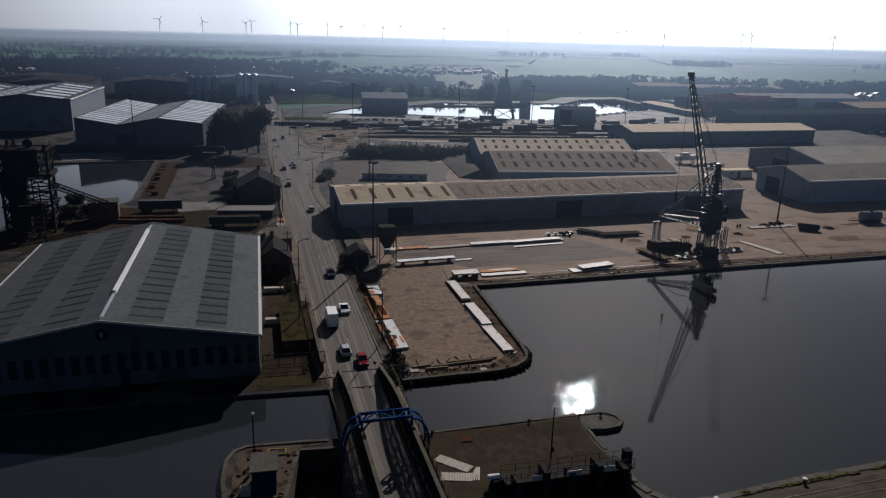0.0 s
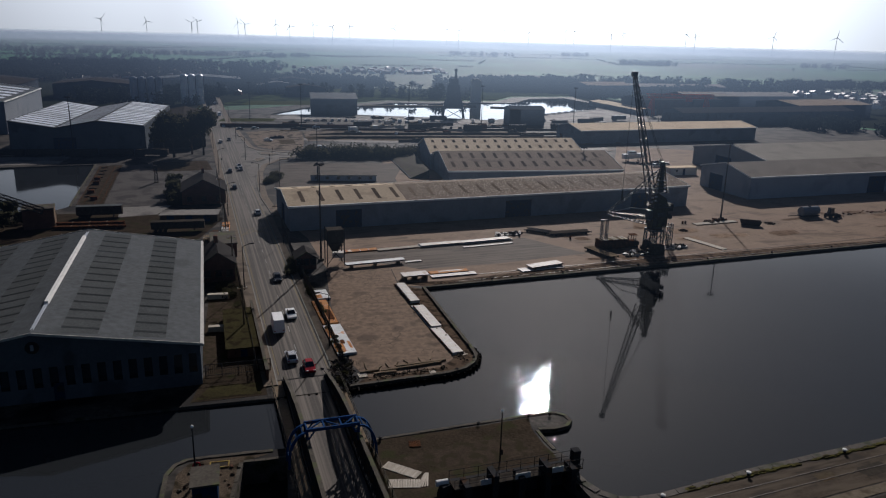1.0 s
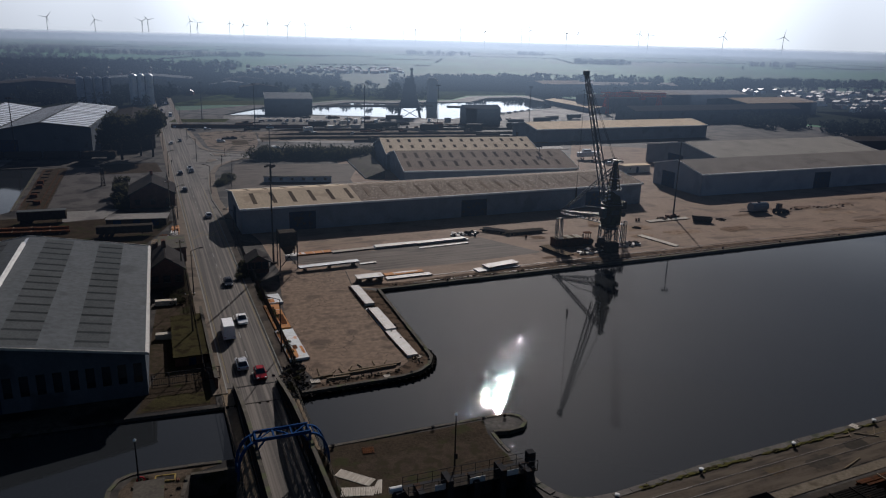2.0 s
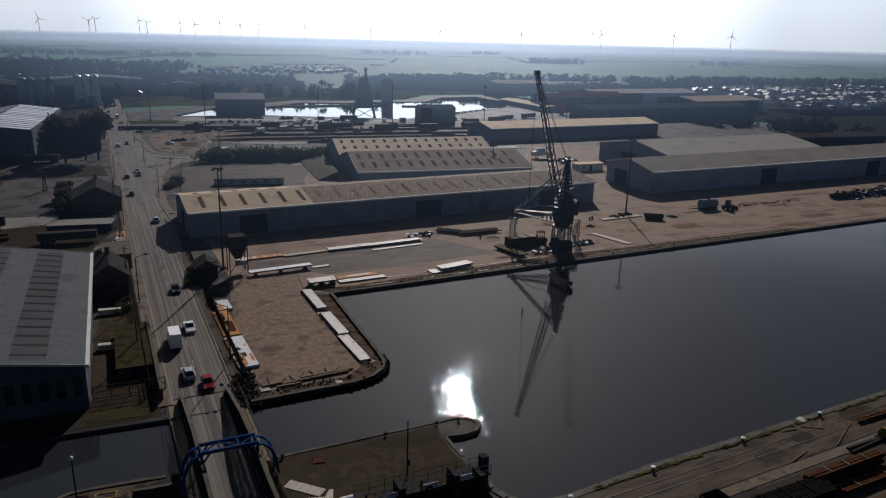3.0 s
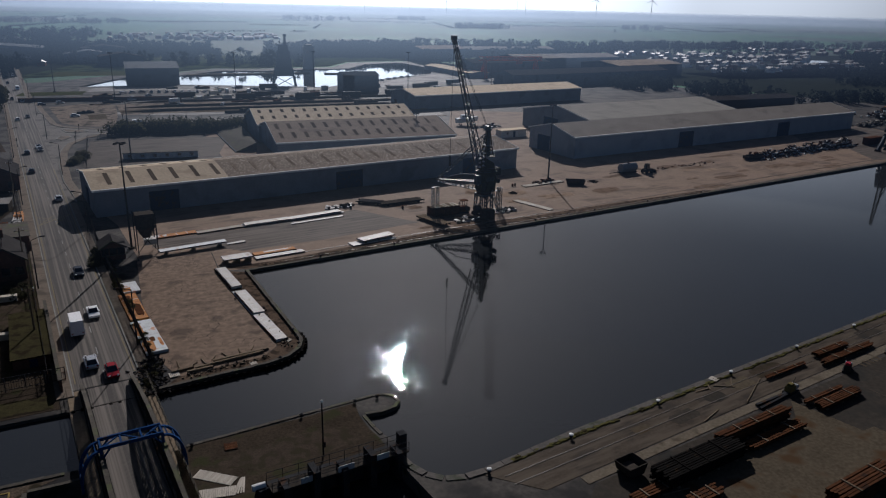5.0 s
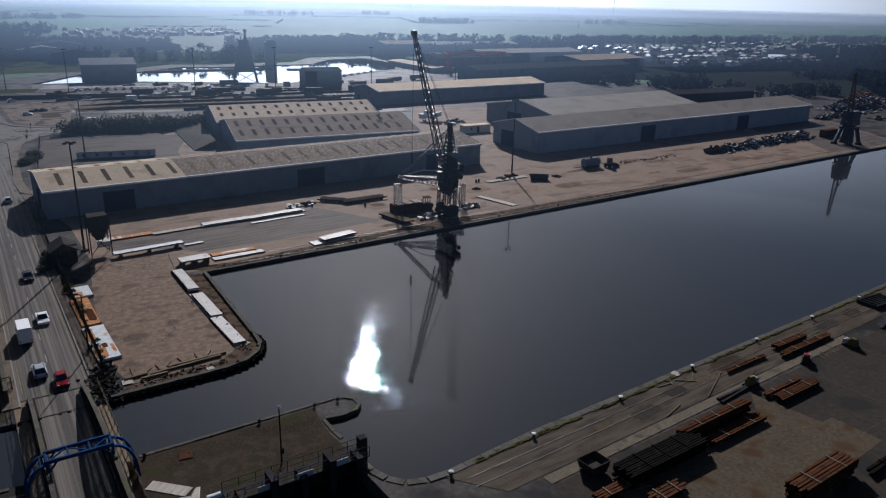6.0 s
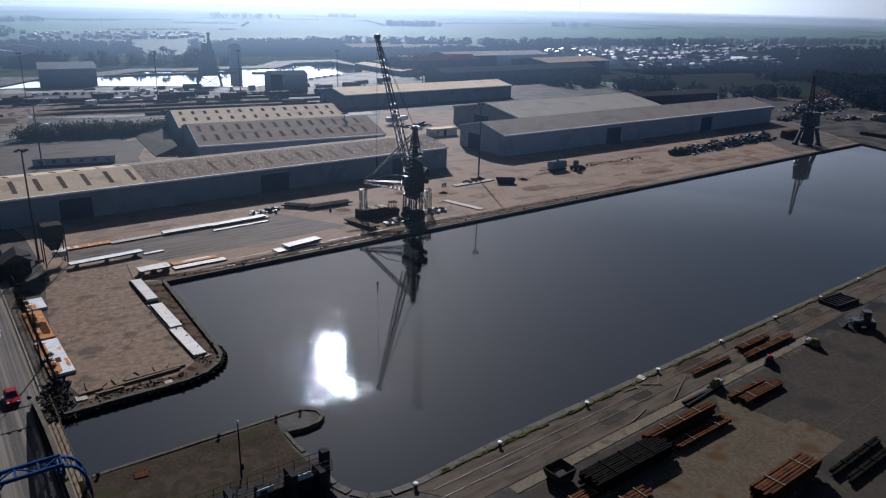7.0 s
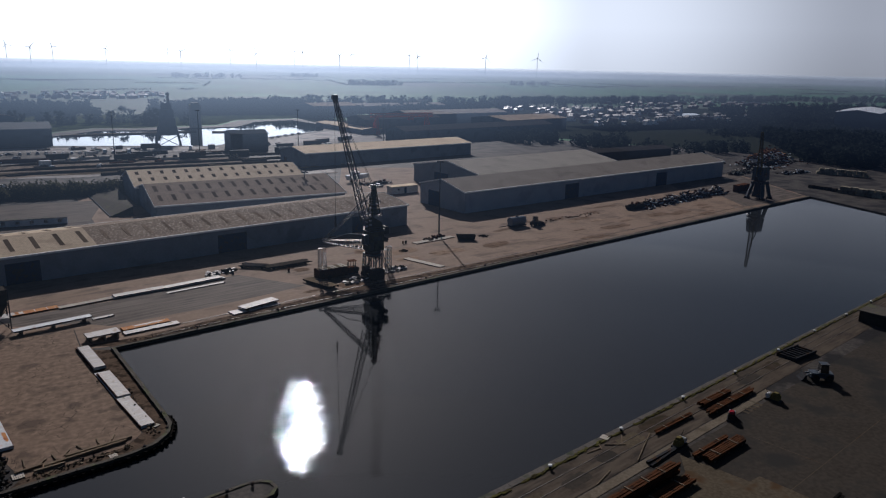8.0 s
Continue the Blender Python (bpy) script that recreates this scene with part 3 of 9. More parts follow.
def glow_shell(radius, depth, near):
    """One glowing see-through ring that paints haze round the docks: it thickens from the ground up and ends above the
    horizon.
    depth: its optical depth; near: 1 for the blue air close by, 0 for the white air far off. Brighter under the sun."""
    skyline = 54 - 0.0078 * radius      # height where the camera, 54 m up, sees the plain's edge through this ring
    m = bpy.data.materials.new("far_air_glow")
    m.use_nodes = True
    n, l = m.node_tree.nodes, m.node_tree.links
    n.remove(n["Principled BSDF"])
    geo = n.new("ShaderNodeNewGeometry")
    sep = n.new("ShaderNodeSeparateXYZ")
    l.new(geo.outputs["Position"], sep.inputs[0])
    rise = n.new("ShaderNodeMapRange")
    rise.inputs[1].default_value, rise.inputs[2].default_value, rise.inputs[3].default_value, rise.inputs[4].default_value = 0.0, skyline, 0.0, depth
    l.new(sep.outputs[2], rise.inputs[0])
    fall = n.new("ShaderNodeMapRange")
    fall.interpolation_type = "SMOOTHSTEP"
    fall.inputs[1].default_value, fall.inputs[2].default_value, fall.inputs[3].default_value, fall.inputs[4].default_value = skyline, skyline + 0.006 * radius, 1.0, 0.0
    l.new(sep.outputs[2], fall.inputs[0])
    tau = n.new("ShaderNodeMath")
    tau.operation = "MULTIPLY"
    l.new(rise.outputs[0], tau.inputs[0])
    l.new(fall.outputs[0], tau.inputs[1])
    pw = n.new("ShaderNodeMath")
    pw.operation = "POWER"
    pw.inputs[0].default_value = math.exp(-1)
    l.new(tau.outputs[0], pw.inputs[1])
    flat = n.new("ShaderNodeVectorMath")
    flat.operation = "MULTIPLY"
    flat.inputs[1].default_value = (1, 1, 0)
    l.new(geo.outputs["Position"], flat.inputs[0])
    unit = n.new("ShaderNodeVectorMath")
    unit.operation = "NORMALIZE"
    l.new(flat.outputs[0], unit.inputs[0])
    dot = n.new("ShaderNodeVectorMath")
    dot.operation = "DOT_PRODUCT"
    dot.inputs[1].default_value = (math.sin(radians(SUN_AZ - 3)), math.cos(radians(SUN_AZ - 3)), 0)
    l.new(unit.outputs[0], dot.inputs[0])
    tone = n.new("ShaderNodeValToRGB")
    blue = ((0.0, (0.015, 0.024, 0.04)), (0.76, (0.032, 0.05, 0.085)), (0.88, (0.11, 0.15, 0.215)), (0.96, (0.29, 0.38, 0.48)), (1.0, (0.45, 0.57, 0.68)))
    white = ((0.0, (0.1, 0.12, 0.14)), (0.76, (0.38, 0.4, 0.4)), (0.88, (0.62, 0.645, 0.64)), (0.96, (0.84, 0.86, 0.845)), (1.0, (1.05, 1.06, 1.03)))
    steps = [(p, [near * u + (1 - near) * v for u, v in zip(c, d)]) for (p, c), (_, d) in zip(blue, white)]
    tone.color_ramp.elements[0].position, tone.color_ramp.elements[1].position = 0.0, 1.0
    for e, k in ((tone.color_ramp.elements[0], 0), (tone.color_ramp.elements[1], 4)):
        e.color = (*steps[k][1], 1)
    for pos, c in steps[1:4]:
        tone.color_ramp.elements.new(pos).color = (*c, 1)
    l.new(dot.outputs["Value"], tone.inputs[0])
    # emission lays the haze's light over whatever stands behind the ring
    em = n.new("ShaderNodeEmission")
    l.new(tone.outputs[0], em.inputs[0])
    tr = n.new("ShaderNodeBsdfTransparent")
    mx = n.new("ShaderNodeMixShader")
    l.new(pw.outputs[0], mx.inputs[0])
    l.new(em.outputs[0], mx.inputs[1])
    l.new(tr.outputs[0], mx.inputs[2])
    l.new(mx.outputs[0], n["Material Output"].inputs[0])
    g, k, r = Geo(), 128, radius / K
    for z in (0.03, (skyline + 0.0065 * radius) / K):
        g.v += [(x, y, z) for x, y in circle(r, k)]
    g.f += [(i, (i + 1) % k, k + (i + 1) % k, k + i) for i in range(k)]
    ob = solid("backdrop_air_glow", g, m, "glowing see-through ring imitating blue haze over the far plain", "haze", kind="structure")
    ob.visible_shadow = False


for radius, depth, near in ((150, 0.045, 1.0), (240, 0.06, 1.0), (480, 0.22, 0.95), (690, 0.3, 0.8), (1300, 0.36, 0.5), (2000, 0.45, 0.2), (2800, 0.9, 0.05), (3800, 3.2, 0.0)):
    glow_shell(radius, depth, near)
sheet("ground", circle(2400, 96), [ESTATE], 0.0, FIELD, "flat green and brown farmland reaching the horizon", "ground")
tagged(part("ground_horizon", ground_rings(), FIELD, None), "pale far farmland at the hazy horizon", "ground", kind="structure")
sheet("ground_dock_estate", ESTATE, [DOCK, LOCK, WESTDOCK, FARDOCK, PIT], 0.0, ESTATEGROUND, "worn concrete and dirt ground of the docks", "ground")
for nm, loop, z in (("water_main_dock", DOCK, WL), ("water_lock", LOCK, WL - 1.2), ("water_west_dock", WESTDOCK, WL), ("water_far_dock", FARDOCK, WL)):
    sheet(nm, loop, [], z, WATER, "still dark dock water mirroring sky and crane", "water")


def quay(name, loop, bottom):
    g, n = Geo(), len(loop)
    g.v = [(x, y, 0.0) for x, y in loop] + [(x, y, bottom) for x, y in loop]
    g.f = [(i, (i + 1) % n, n + (i + 1) % n, n + i) for i in range(n)]
    tagged(part(name, g, QUAYWALL, None), "dark wet stone dock wall down to the water", "quay wall", kind="structure")


sheet("water_pond", [(500, 566), (520, 560), (545, 572), (556, 592), (530, 598), (506, 586)], [], 0.05, WATER, "small bright pond among the far houses", "water")
for nm, loop in (("wall_main_dock", DOCK), ("wall_lock", LOCK), ("wall_swing_pit", PIT), ("wall_west_dock", WESTDOCK), ("wall_far_dock", FARDOCK)):
    quay(nm, loop, -5.0)


def coping(name, pts, width, height, material, label, piece=1.8, limit=400):
    """Coping stones along a quay's edge, inside the land on the left of the line."""
    holder = thing(name, 0, 0, 0, 0, label, "coping", kind="structure")
    stone = None
    made = 0
    for (x0, y0), (x1, y1) in zip(pts, pts[1:]):
        L = math.hypot(x1 - x0, y1 - y0)
        a = math.atan2(y1 - y0, x1 - x0)
        k = max(1, round(L / piece))
        for i in range(k):
            s = (i + 0.5) / k
            cx, cy = x0 + (x1 - x0) * s - math.sin(a) * width / 2, y0 + (y1 - y0) * s + math.cos(a) * width / 2
            if stone is None:
                stone = Geo().box(0, 0, -0.35, piece - 0.02, width, 0.35 + height, top=0.985).mesh("coping_stone", material)
                fix_normals(stone)
            ob = part("coping_stone", stone, material, holder, at=pose(cx, cy, random.uniform(-0.03, 0.02), 0, 0, math.degrees(a)) @ Matrix.Diagonal((L / k / piece, 1, 1, 1)))
            made += 1
    return holder


coping("coping_north", [(7.6, 120.4), (120.0, 152.9)], 0.6, 0.12, COPING, "row of worn coping stones along the north quay")
coping("coping_north_far", [(120.0, 152.9), (234.5, 186.0)], 0.9, 0.12, COPING, "row of worn coping stones along the far quay", 4.0)
# coping raised so the jetty's shaded wall looks taller from the camera
coping("coping_peninsula", [(-3.3, 82.7), (9.0, 86.2), (11.6, 87.6), (13.2, 89.8), (13.7, 92.2), (13.2, 95.0), (7.6, 120.4)][::-1], -0.5, 0.34, COPING, "worn coping stones round the jetty head, raised to deepen its dark band")
def fender_row(pts, label):
    """Black piles added in the water to widen the shaded band under a dock wall, tied by walings."""
    f = thing("fender_row", 0, 0, 0, 0, label, "timber fenders", "timber fenders")
    pile = Geo().box(0, 0, -3.0, 0.34, 0.34, 3.12, 0, 0.92).mesh("fender_post", BLACKSTEEL)
    fix_normals(pile)
    for (x0, y0), (x1, y1) in zip(pts, pts[1:]):
        L, a = math.hypot(x1 - x0, y1 - y0), math.atan2(y1 - y0, x1 - x0)
        nx, ny = math.sin(a), -math.cos(a)
        n = max(1, round(L / 0.9))
        for i in range(n):
            s = (i + 0.5) / n
            part("fender_post", pile, BLACKSTEEL, f, at=pose(x0 + (x1 - x0) * s + nx * 0.42, y0 + (y1 - y0) * s + ny * 0.42, random.uniform(-0.12, 0.1), random.uniform(-1.5, 1.5), random.uniform(-1.5, 1.5), math.degrees(a)))
        part("waling", Geo().beam((x0 + nx * 0.2, y0 + ny * 0.2, -0.12), (x1 + nx * 0.2, y1 + ny * 0.2, -0.12), 0.22, 0.3), BLACKSTEEL, f)
    return f


fender_row([(-12.3, 80.4), (-3.3, 82.7), (9.0, 86.2), (11.6, 87.6), (13.2, 89.8), (13.7, 92.2), (13.2, 95.0)], "row of black piles added for the jetty wall's shaded band")
coping("coping_south", [(160, 100.8), (37.9, 63.7), (31.5, 61.4), (27.5, 60.0), (25.5, 59.6), (23.6, 59.8), (22.2, 60.8), (21.2, 62.3), (20.5, 64.3)], 0.8, 0.1, QUAYWALL, "mossy coping stones along the south quay")
coping("coping_island", [(19.4, 68.2), (18.9, 69.6), (18.3, 72.2), (20.2, 72.3), (21.9, 73.0), (22.6, 74.2), (22.2, 75.5), (21.1, 76.2), (19.7, 76.2), (11.5, 74.0), (0.0, 70.9)], 0.4, 0.1, COPING, "pale coping stones round the lock island's nose")
coping("coping_west_island", [(-10.6, 69.0), (-17.1, 67.9), (-19.0, 67.4), (-20.1, 66.4), (-20.5, 64.5), (-19.9, 61.0), (-18.5, 57.0)], 0.45, 0.12, COPING, "pale rounded coping of the western lock island")

# surfaces laid on the ground
sheet("surface_north_apron", [(-9.6, 128.6), (1.8, 131.2), (3.2, 121.4), (7.2, 121.5), (234.0, 187.1), (250.0, 232.0), (236.0, 262.0), (96.0, 300.0), (84.0, 262.0), (-2.0, 256.0), (4.0, 214.0), (-26.0, 206.0), (-28.0, 180.0), (-16.0, 152.0)], [], 0.012, APRON, "broad worn brown concrete apron of the north quay", "concrete apron")
sheet("surface_quay_end", [(196.0, 179.4), (206.0, 180.2), (233.4, 188.0), (249.0, 232.0), (236.0, 261.0), (214.0, 262.0), (208.0, 232.0), (199.0, 214.0), (203.0, 196.0)], [], 0.02, TARMAC, "dark oily tarmac at the dock's end", "tarmac")
sheet("surface_jetty", [(-10.2, 129.0), (1.6, 131.6), (3.0, 121.6), (10.0, 95.0), (10.2, 91.2), (8.4, 88.6), (-1.5, 85.6), (-4.0, 91.0), (-7.8, 111.0)], [], 0.03, SLABBROWN, "cracked brown concrete slab on the jetty", "concrete slab")
sheet("surface_jetty_edge", [(7.2, 119.9), (8.0, 119.2), (12.9, 95.0), (13.3, 92.2), (12.8, 90.0), (11.3, 88.0), (9.0, 86.7), (-2.8, 83.4), (-1.6, 85.5), (8.4, 88.5), (10.3, 91.2), (10.1, 95.0), (3.1, 121.5)], [], 0.026, EDGEDIRT, "dark broken dirt and rubble along the jetty's edge", "dirt strip")
sheet("surface_quay_edge", [(7.4, 121.3), (64.0, 137.7), (120.0, 153.9), (119.4, 155.2), (92.0, 148.6), (66.0, 141.4), (52.0, 138.6), (38.0, 133.0), (24.0, 128.6), (12.0, 124.4), (3.2, 123.0)], [], 0.024, EDGEDIRT, "dark dirty strip along the quay's edge", "dirt strip")
sheet("surface_island", [(-1.0, 70.2), (11.5, 73.2), (17.6, 74.9), (17.6, 72.2), (18.2, 69.4), (18.9, 67.6), (19.2, 66.0), (7.2, 63.0), (6.0, 56.0), (1.5, 56.0)], [], 0.03, EARTH, "dark mossy earth and gravel on the lock island", "waste ground")
sheet("surface_quay_road", [(-8.5, 136.2), (3.0, 133.6), (7.0, 131.0), (22.0, 134.6), (42.0, 142.0), (31.0, 154.0), (8.0, 144.6), (-8.0, 140.4)], [], 0.02, TARMAC, "dark worn tarmac between the rows of plates", "tarmac")
sheet("surface_bank_grass", [(-21.4, 79.9), (-13.9, 81.5), (-14.6, 84.6), (-20.4, 83.6)], [], 0.05, WEEDS, "rough grass on the bank over the water", "grass")
sheet("surface_west_bank", [(-21.8, 79.4), (-13.2, 81.2), (-17.0, 96.5), (-30.0, 146.0), (-33.5, 145.0), (-22.0, 95.0)], [], 0.03, EARTH, "weedy waste ground beside the shed", "waste ground")
sheet("surface_pale_patch", [(64.0, 60.4), (66.0, 63.5), (69.2, 56.3), (71.0, 56.7), (72.6, 51.7), (67.2, 49.9), (60.0, 46.0), (46.0, 42.0), (38.0, 48.0), (42.0, 54.2), (54.6, 56.4)], [], 0.045, PALEYARD, "pale dusty concrete bay between the steel stacks", "concrete slab")
sheet("surface_south_yard", [(26.0, 42.0), (37.0, 55.2), (150.0, 89.0), (190.0, 60.0), (120.0, 10.0), (40.0, 10.0)], [], 0.03, YARD, "dusty concrete storage yard on the south quay", "yard")

# ---- the road over the bridge ----
RD = Vector((-0.2545, 0.9671, 0))          # the road's way north
RN = Vector((0.9671, 0.2545, 0))           # to its right
RB = Vector((-12.9, 100.0, 0))             # middle of the carriageway at the bridge's head
RA = math.degrees(math.atan2(RD.y, RD.x)) - 90


def road_at(s, o, z=0.0):
    p = RB + RD * s + RN * o
    return (p.x, p.y, z)


def ribbon(left, right, z0, z1):
    """A solid band between two lines of equal length."""
    g = Geo()
    for (a, b), (c, d) in zip(zip(left, left[1:]), zip(right, right[1:])):
        pts = [a, b, d, c]
        if (b[0] - a[0]) * (d[1] - a[1]) - (b[1] - a[1]) * (d[0] - a[0]) < 0:
            pts.reverse()
        g.prism(pts, z0, z1)
    return g


def strip(name, s0, s1, o0, o1, z0, z1, material, label, category):
    g = Geo().prism([road_at(s0, o0)[:2], road_at(s0, o1)[:2], road_at(s1, o1)[:2], road_at(s1, o0)[:2]], z0, z1)
    return solid(name, g, material, label, category, kind="structure")


strip("road", -14.5, 640, -3.5, 3.6, -0.3, 0.02, ASPHALT, "worn grey asphalt road with tyre tracks", "road")
strip("pavement_west", -16, 560, -5.3, -3.65, -0.3, 0.13, PATHS, "narrow grey footway along the road", "pavement")
strip("pavement_east", -13, 72, 3.75, 5.0, -0.3, 0.13, PATHS, "narrow grey footway along the road", "pavement")
strip("kerb_west", -16, 560, -3.65, -3.5, -0.3, 0.14, KERB, "pale kerb stones along the footway", "kerb")
strip("kerb_east", -13, 72, 3.6, 3.75, -0.3, 0.14, KERB, "pale kerb stones along the footway", "kerb")
strip("line_yellow_west", -13, 120, -3.2, -3.08, 0.02, 0.026, YELLOW, "faded yellow line along the kerb", "road marking")
strip("line_yellow_east", -13, 110, 3.2, 3.32, 0.02, 0.026, YELLOW, "faded yellow line along the kerb", "road marking")


def centre_line():
    g = Geo()
    s = -12.0
    while s < 420:
        x, y, _ = road_at(s, 0.05)
        g.box(x, y, 0.02, 0.11, 2.2, 0.006, RA)
        s += 7.0
    return g


solid("centre_line", centre_line(), PAINT, "broken white line along the middle of the road", "road marking", kind="structure")
corner = [(-26.6, 172.0), (-28.5, 178.4), (-32.8, 192.0), (-37.7, 213.8), (-40.5, 230.1), (-41.2, 243.1), (-38.8, 252.9), (-34.4, 260.6), (-29.4, 263.3), (-12.0, 264.6), (20.0, 268.0), (90.0, 288.5)]
north_kerb = [(-72.3, 347.4), (-64.5, 319.5), (-53.0, 282.6), (-48.7, 275.6), (-43.8, 272.9), (-37.5, 270.0), (-31.6, 270.0), (-12.0, 271.6), (20.0, 275.0), (90.0, 296.0)]
solid("road_side", Geo().prism(corner + north_kerb[::-1] + [road_at(240, 3.3)[:2], road_at(160, 3.3)[:2], road_at(80, 3.3)[:2]], -0.3, 0.016), JUNCTION, "worn asphalt of the wide junction and its side road", "road", kind="structure")


def offset_line(pts, d):
    """The same line, moved sideways by d to its right."""
    out = []
    for i, (x, y) in enumerate(pts):
        (x0, y0), (x1, y1) = pts[max(0, i - 1)], pts[min(len(pts) - 1, i + 1)]
        k = math.hypot(x1 - x0, y1 - y0)
        out.append((x + (y1 - y0) / k * d, y - (x1 - x0) / k * d))
    return out


for nm, line_, side in (("corner", corner, 1), ("north", north_kerb[:8], -1)):
    solid("pavement_junction_" + nm, ribbon(offset_line(line_, 0.2 * side), offset_line(line_, 2.0 * side), -0.2, 0.13), PATHS, "grey footway curving round the junction", "pavement", kind="structure")
    solid("kerb_junction_" + nm, ribbon(line_, offset_line(line_, 0.2 * side), -0.2, 0.14), KERB, "pale kerb stones round the junction", "kerb", kind="structure")
sheet("surface_junction_verge", [(-62.0, 326.4), (-50.0, 285.0), (-43.0, 277.0), (-32.0, 274.6), (-32.9, 294.4), (-38.0, 331.4), (-51.8, 335.5)], [], 0.028, VERGE, "dry brown verge beside the junction", "verge")
sheet("surface_lorry_park", [(-38.0, 332.0), (-32.6, 302.0), (-16.0, 306.0), (6.0, 306.0), (60.0, 318.0), (60.0, 345.0), (-25.0, 339.0)], [], 0.028, VERGE, "pale dusty hardstanding beyond the junction", "hardstanding")
for pts in ([(-35.2, 315.2), (-23.7, 319.4), (-22.1, 309.4), (-33.0, 306.2)], [(-44.6, 304.0), (-38.6, 306.0), (-36.4, 294.0), (-42.0, 291.6)], [(-8.0, 312.0), (24.0, 318.0), (25.0, 311.0), (-6.0, 307.5)]):
    sheet("surface_slab_patch", pts, [], 0.034, PALEYARD, "pale bare concrete patch beyond the junction", "concrete slab")
sheet("surface_west_lot", [(-78.0, 244.0), (-61.0, 250.0), (-56.5, 231.0), (-73.0, 227.7)], [], 0.028, VERGE, "dusty brown lot under the big trees", "waste ground")


def traffic_island(name, pts, label, top=None):
    """A kerbed island: a raised paved pad with a stone rim."""
    isl = thing(name, 0, 0, 0, 0, label, "traffic island", "traffic islands at the junction")
    cx, cy = sum(p[0] for p in pts) / len(pts), sum(p[1] for p in pts) / len(pts)
    part("rim", Geo().prism(pts, 0.0, 0.13), KERB, isl)
    part("surface", Geo().prism([(cx + (x - cx) * 0.82, cy + (y - cy) * 0.82) for x, y in pts], 0.13, 0.17), top or PATHS, isl)


traffic_island("traffic_island", [(-45.6, 257.0), (-42.6, 258.4), (-41.6, 255.0), (-43.4, 249.0), (-45.6, 252.0)], "kerbed paved island at the road junction")
traffic_island("traffic_island", [(-47.5, 270.5), (-43.0, 270.0), (-38.5, 266.6), (-40.5, 263.6), (-45.0, 264.5)], "kerbed paved island between the junction's lanes")
strip("pavement_east_far", 252, 420, 3.75, 6.0, -0.3, 0.13, PATHS, "broad grey footway along the road", "pavement")
strip("kerb_east_far", 252, 420, 3.6, 3.75, -0.3, 0.14, KERB, "pale kerb stones along the footway", "kerb")
for s0, s1, o0, o1 in ((57, 63.5, -3.0, 3.0), (57, 63.5, 3.0, -3.0), (57, 63.5, 0.0, 3.0), (57, 63.5, -3.0, 0.0)):
    a, b = road_at(s0, o0, 0.024), road_at(s1, o1, 0.024)
    solid("box_marking", Geo().beam(a, b, 0.14, 0.006), YELLOW, "faded yellow crossed line painted on the road", "road marking", "crossed road markings")


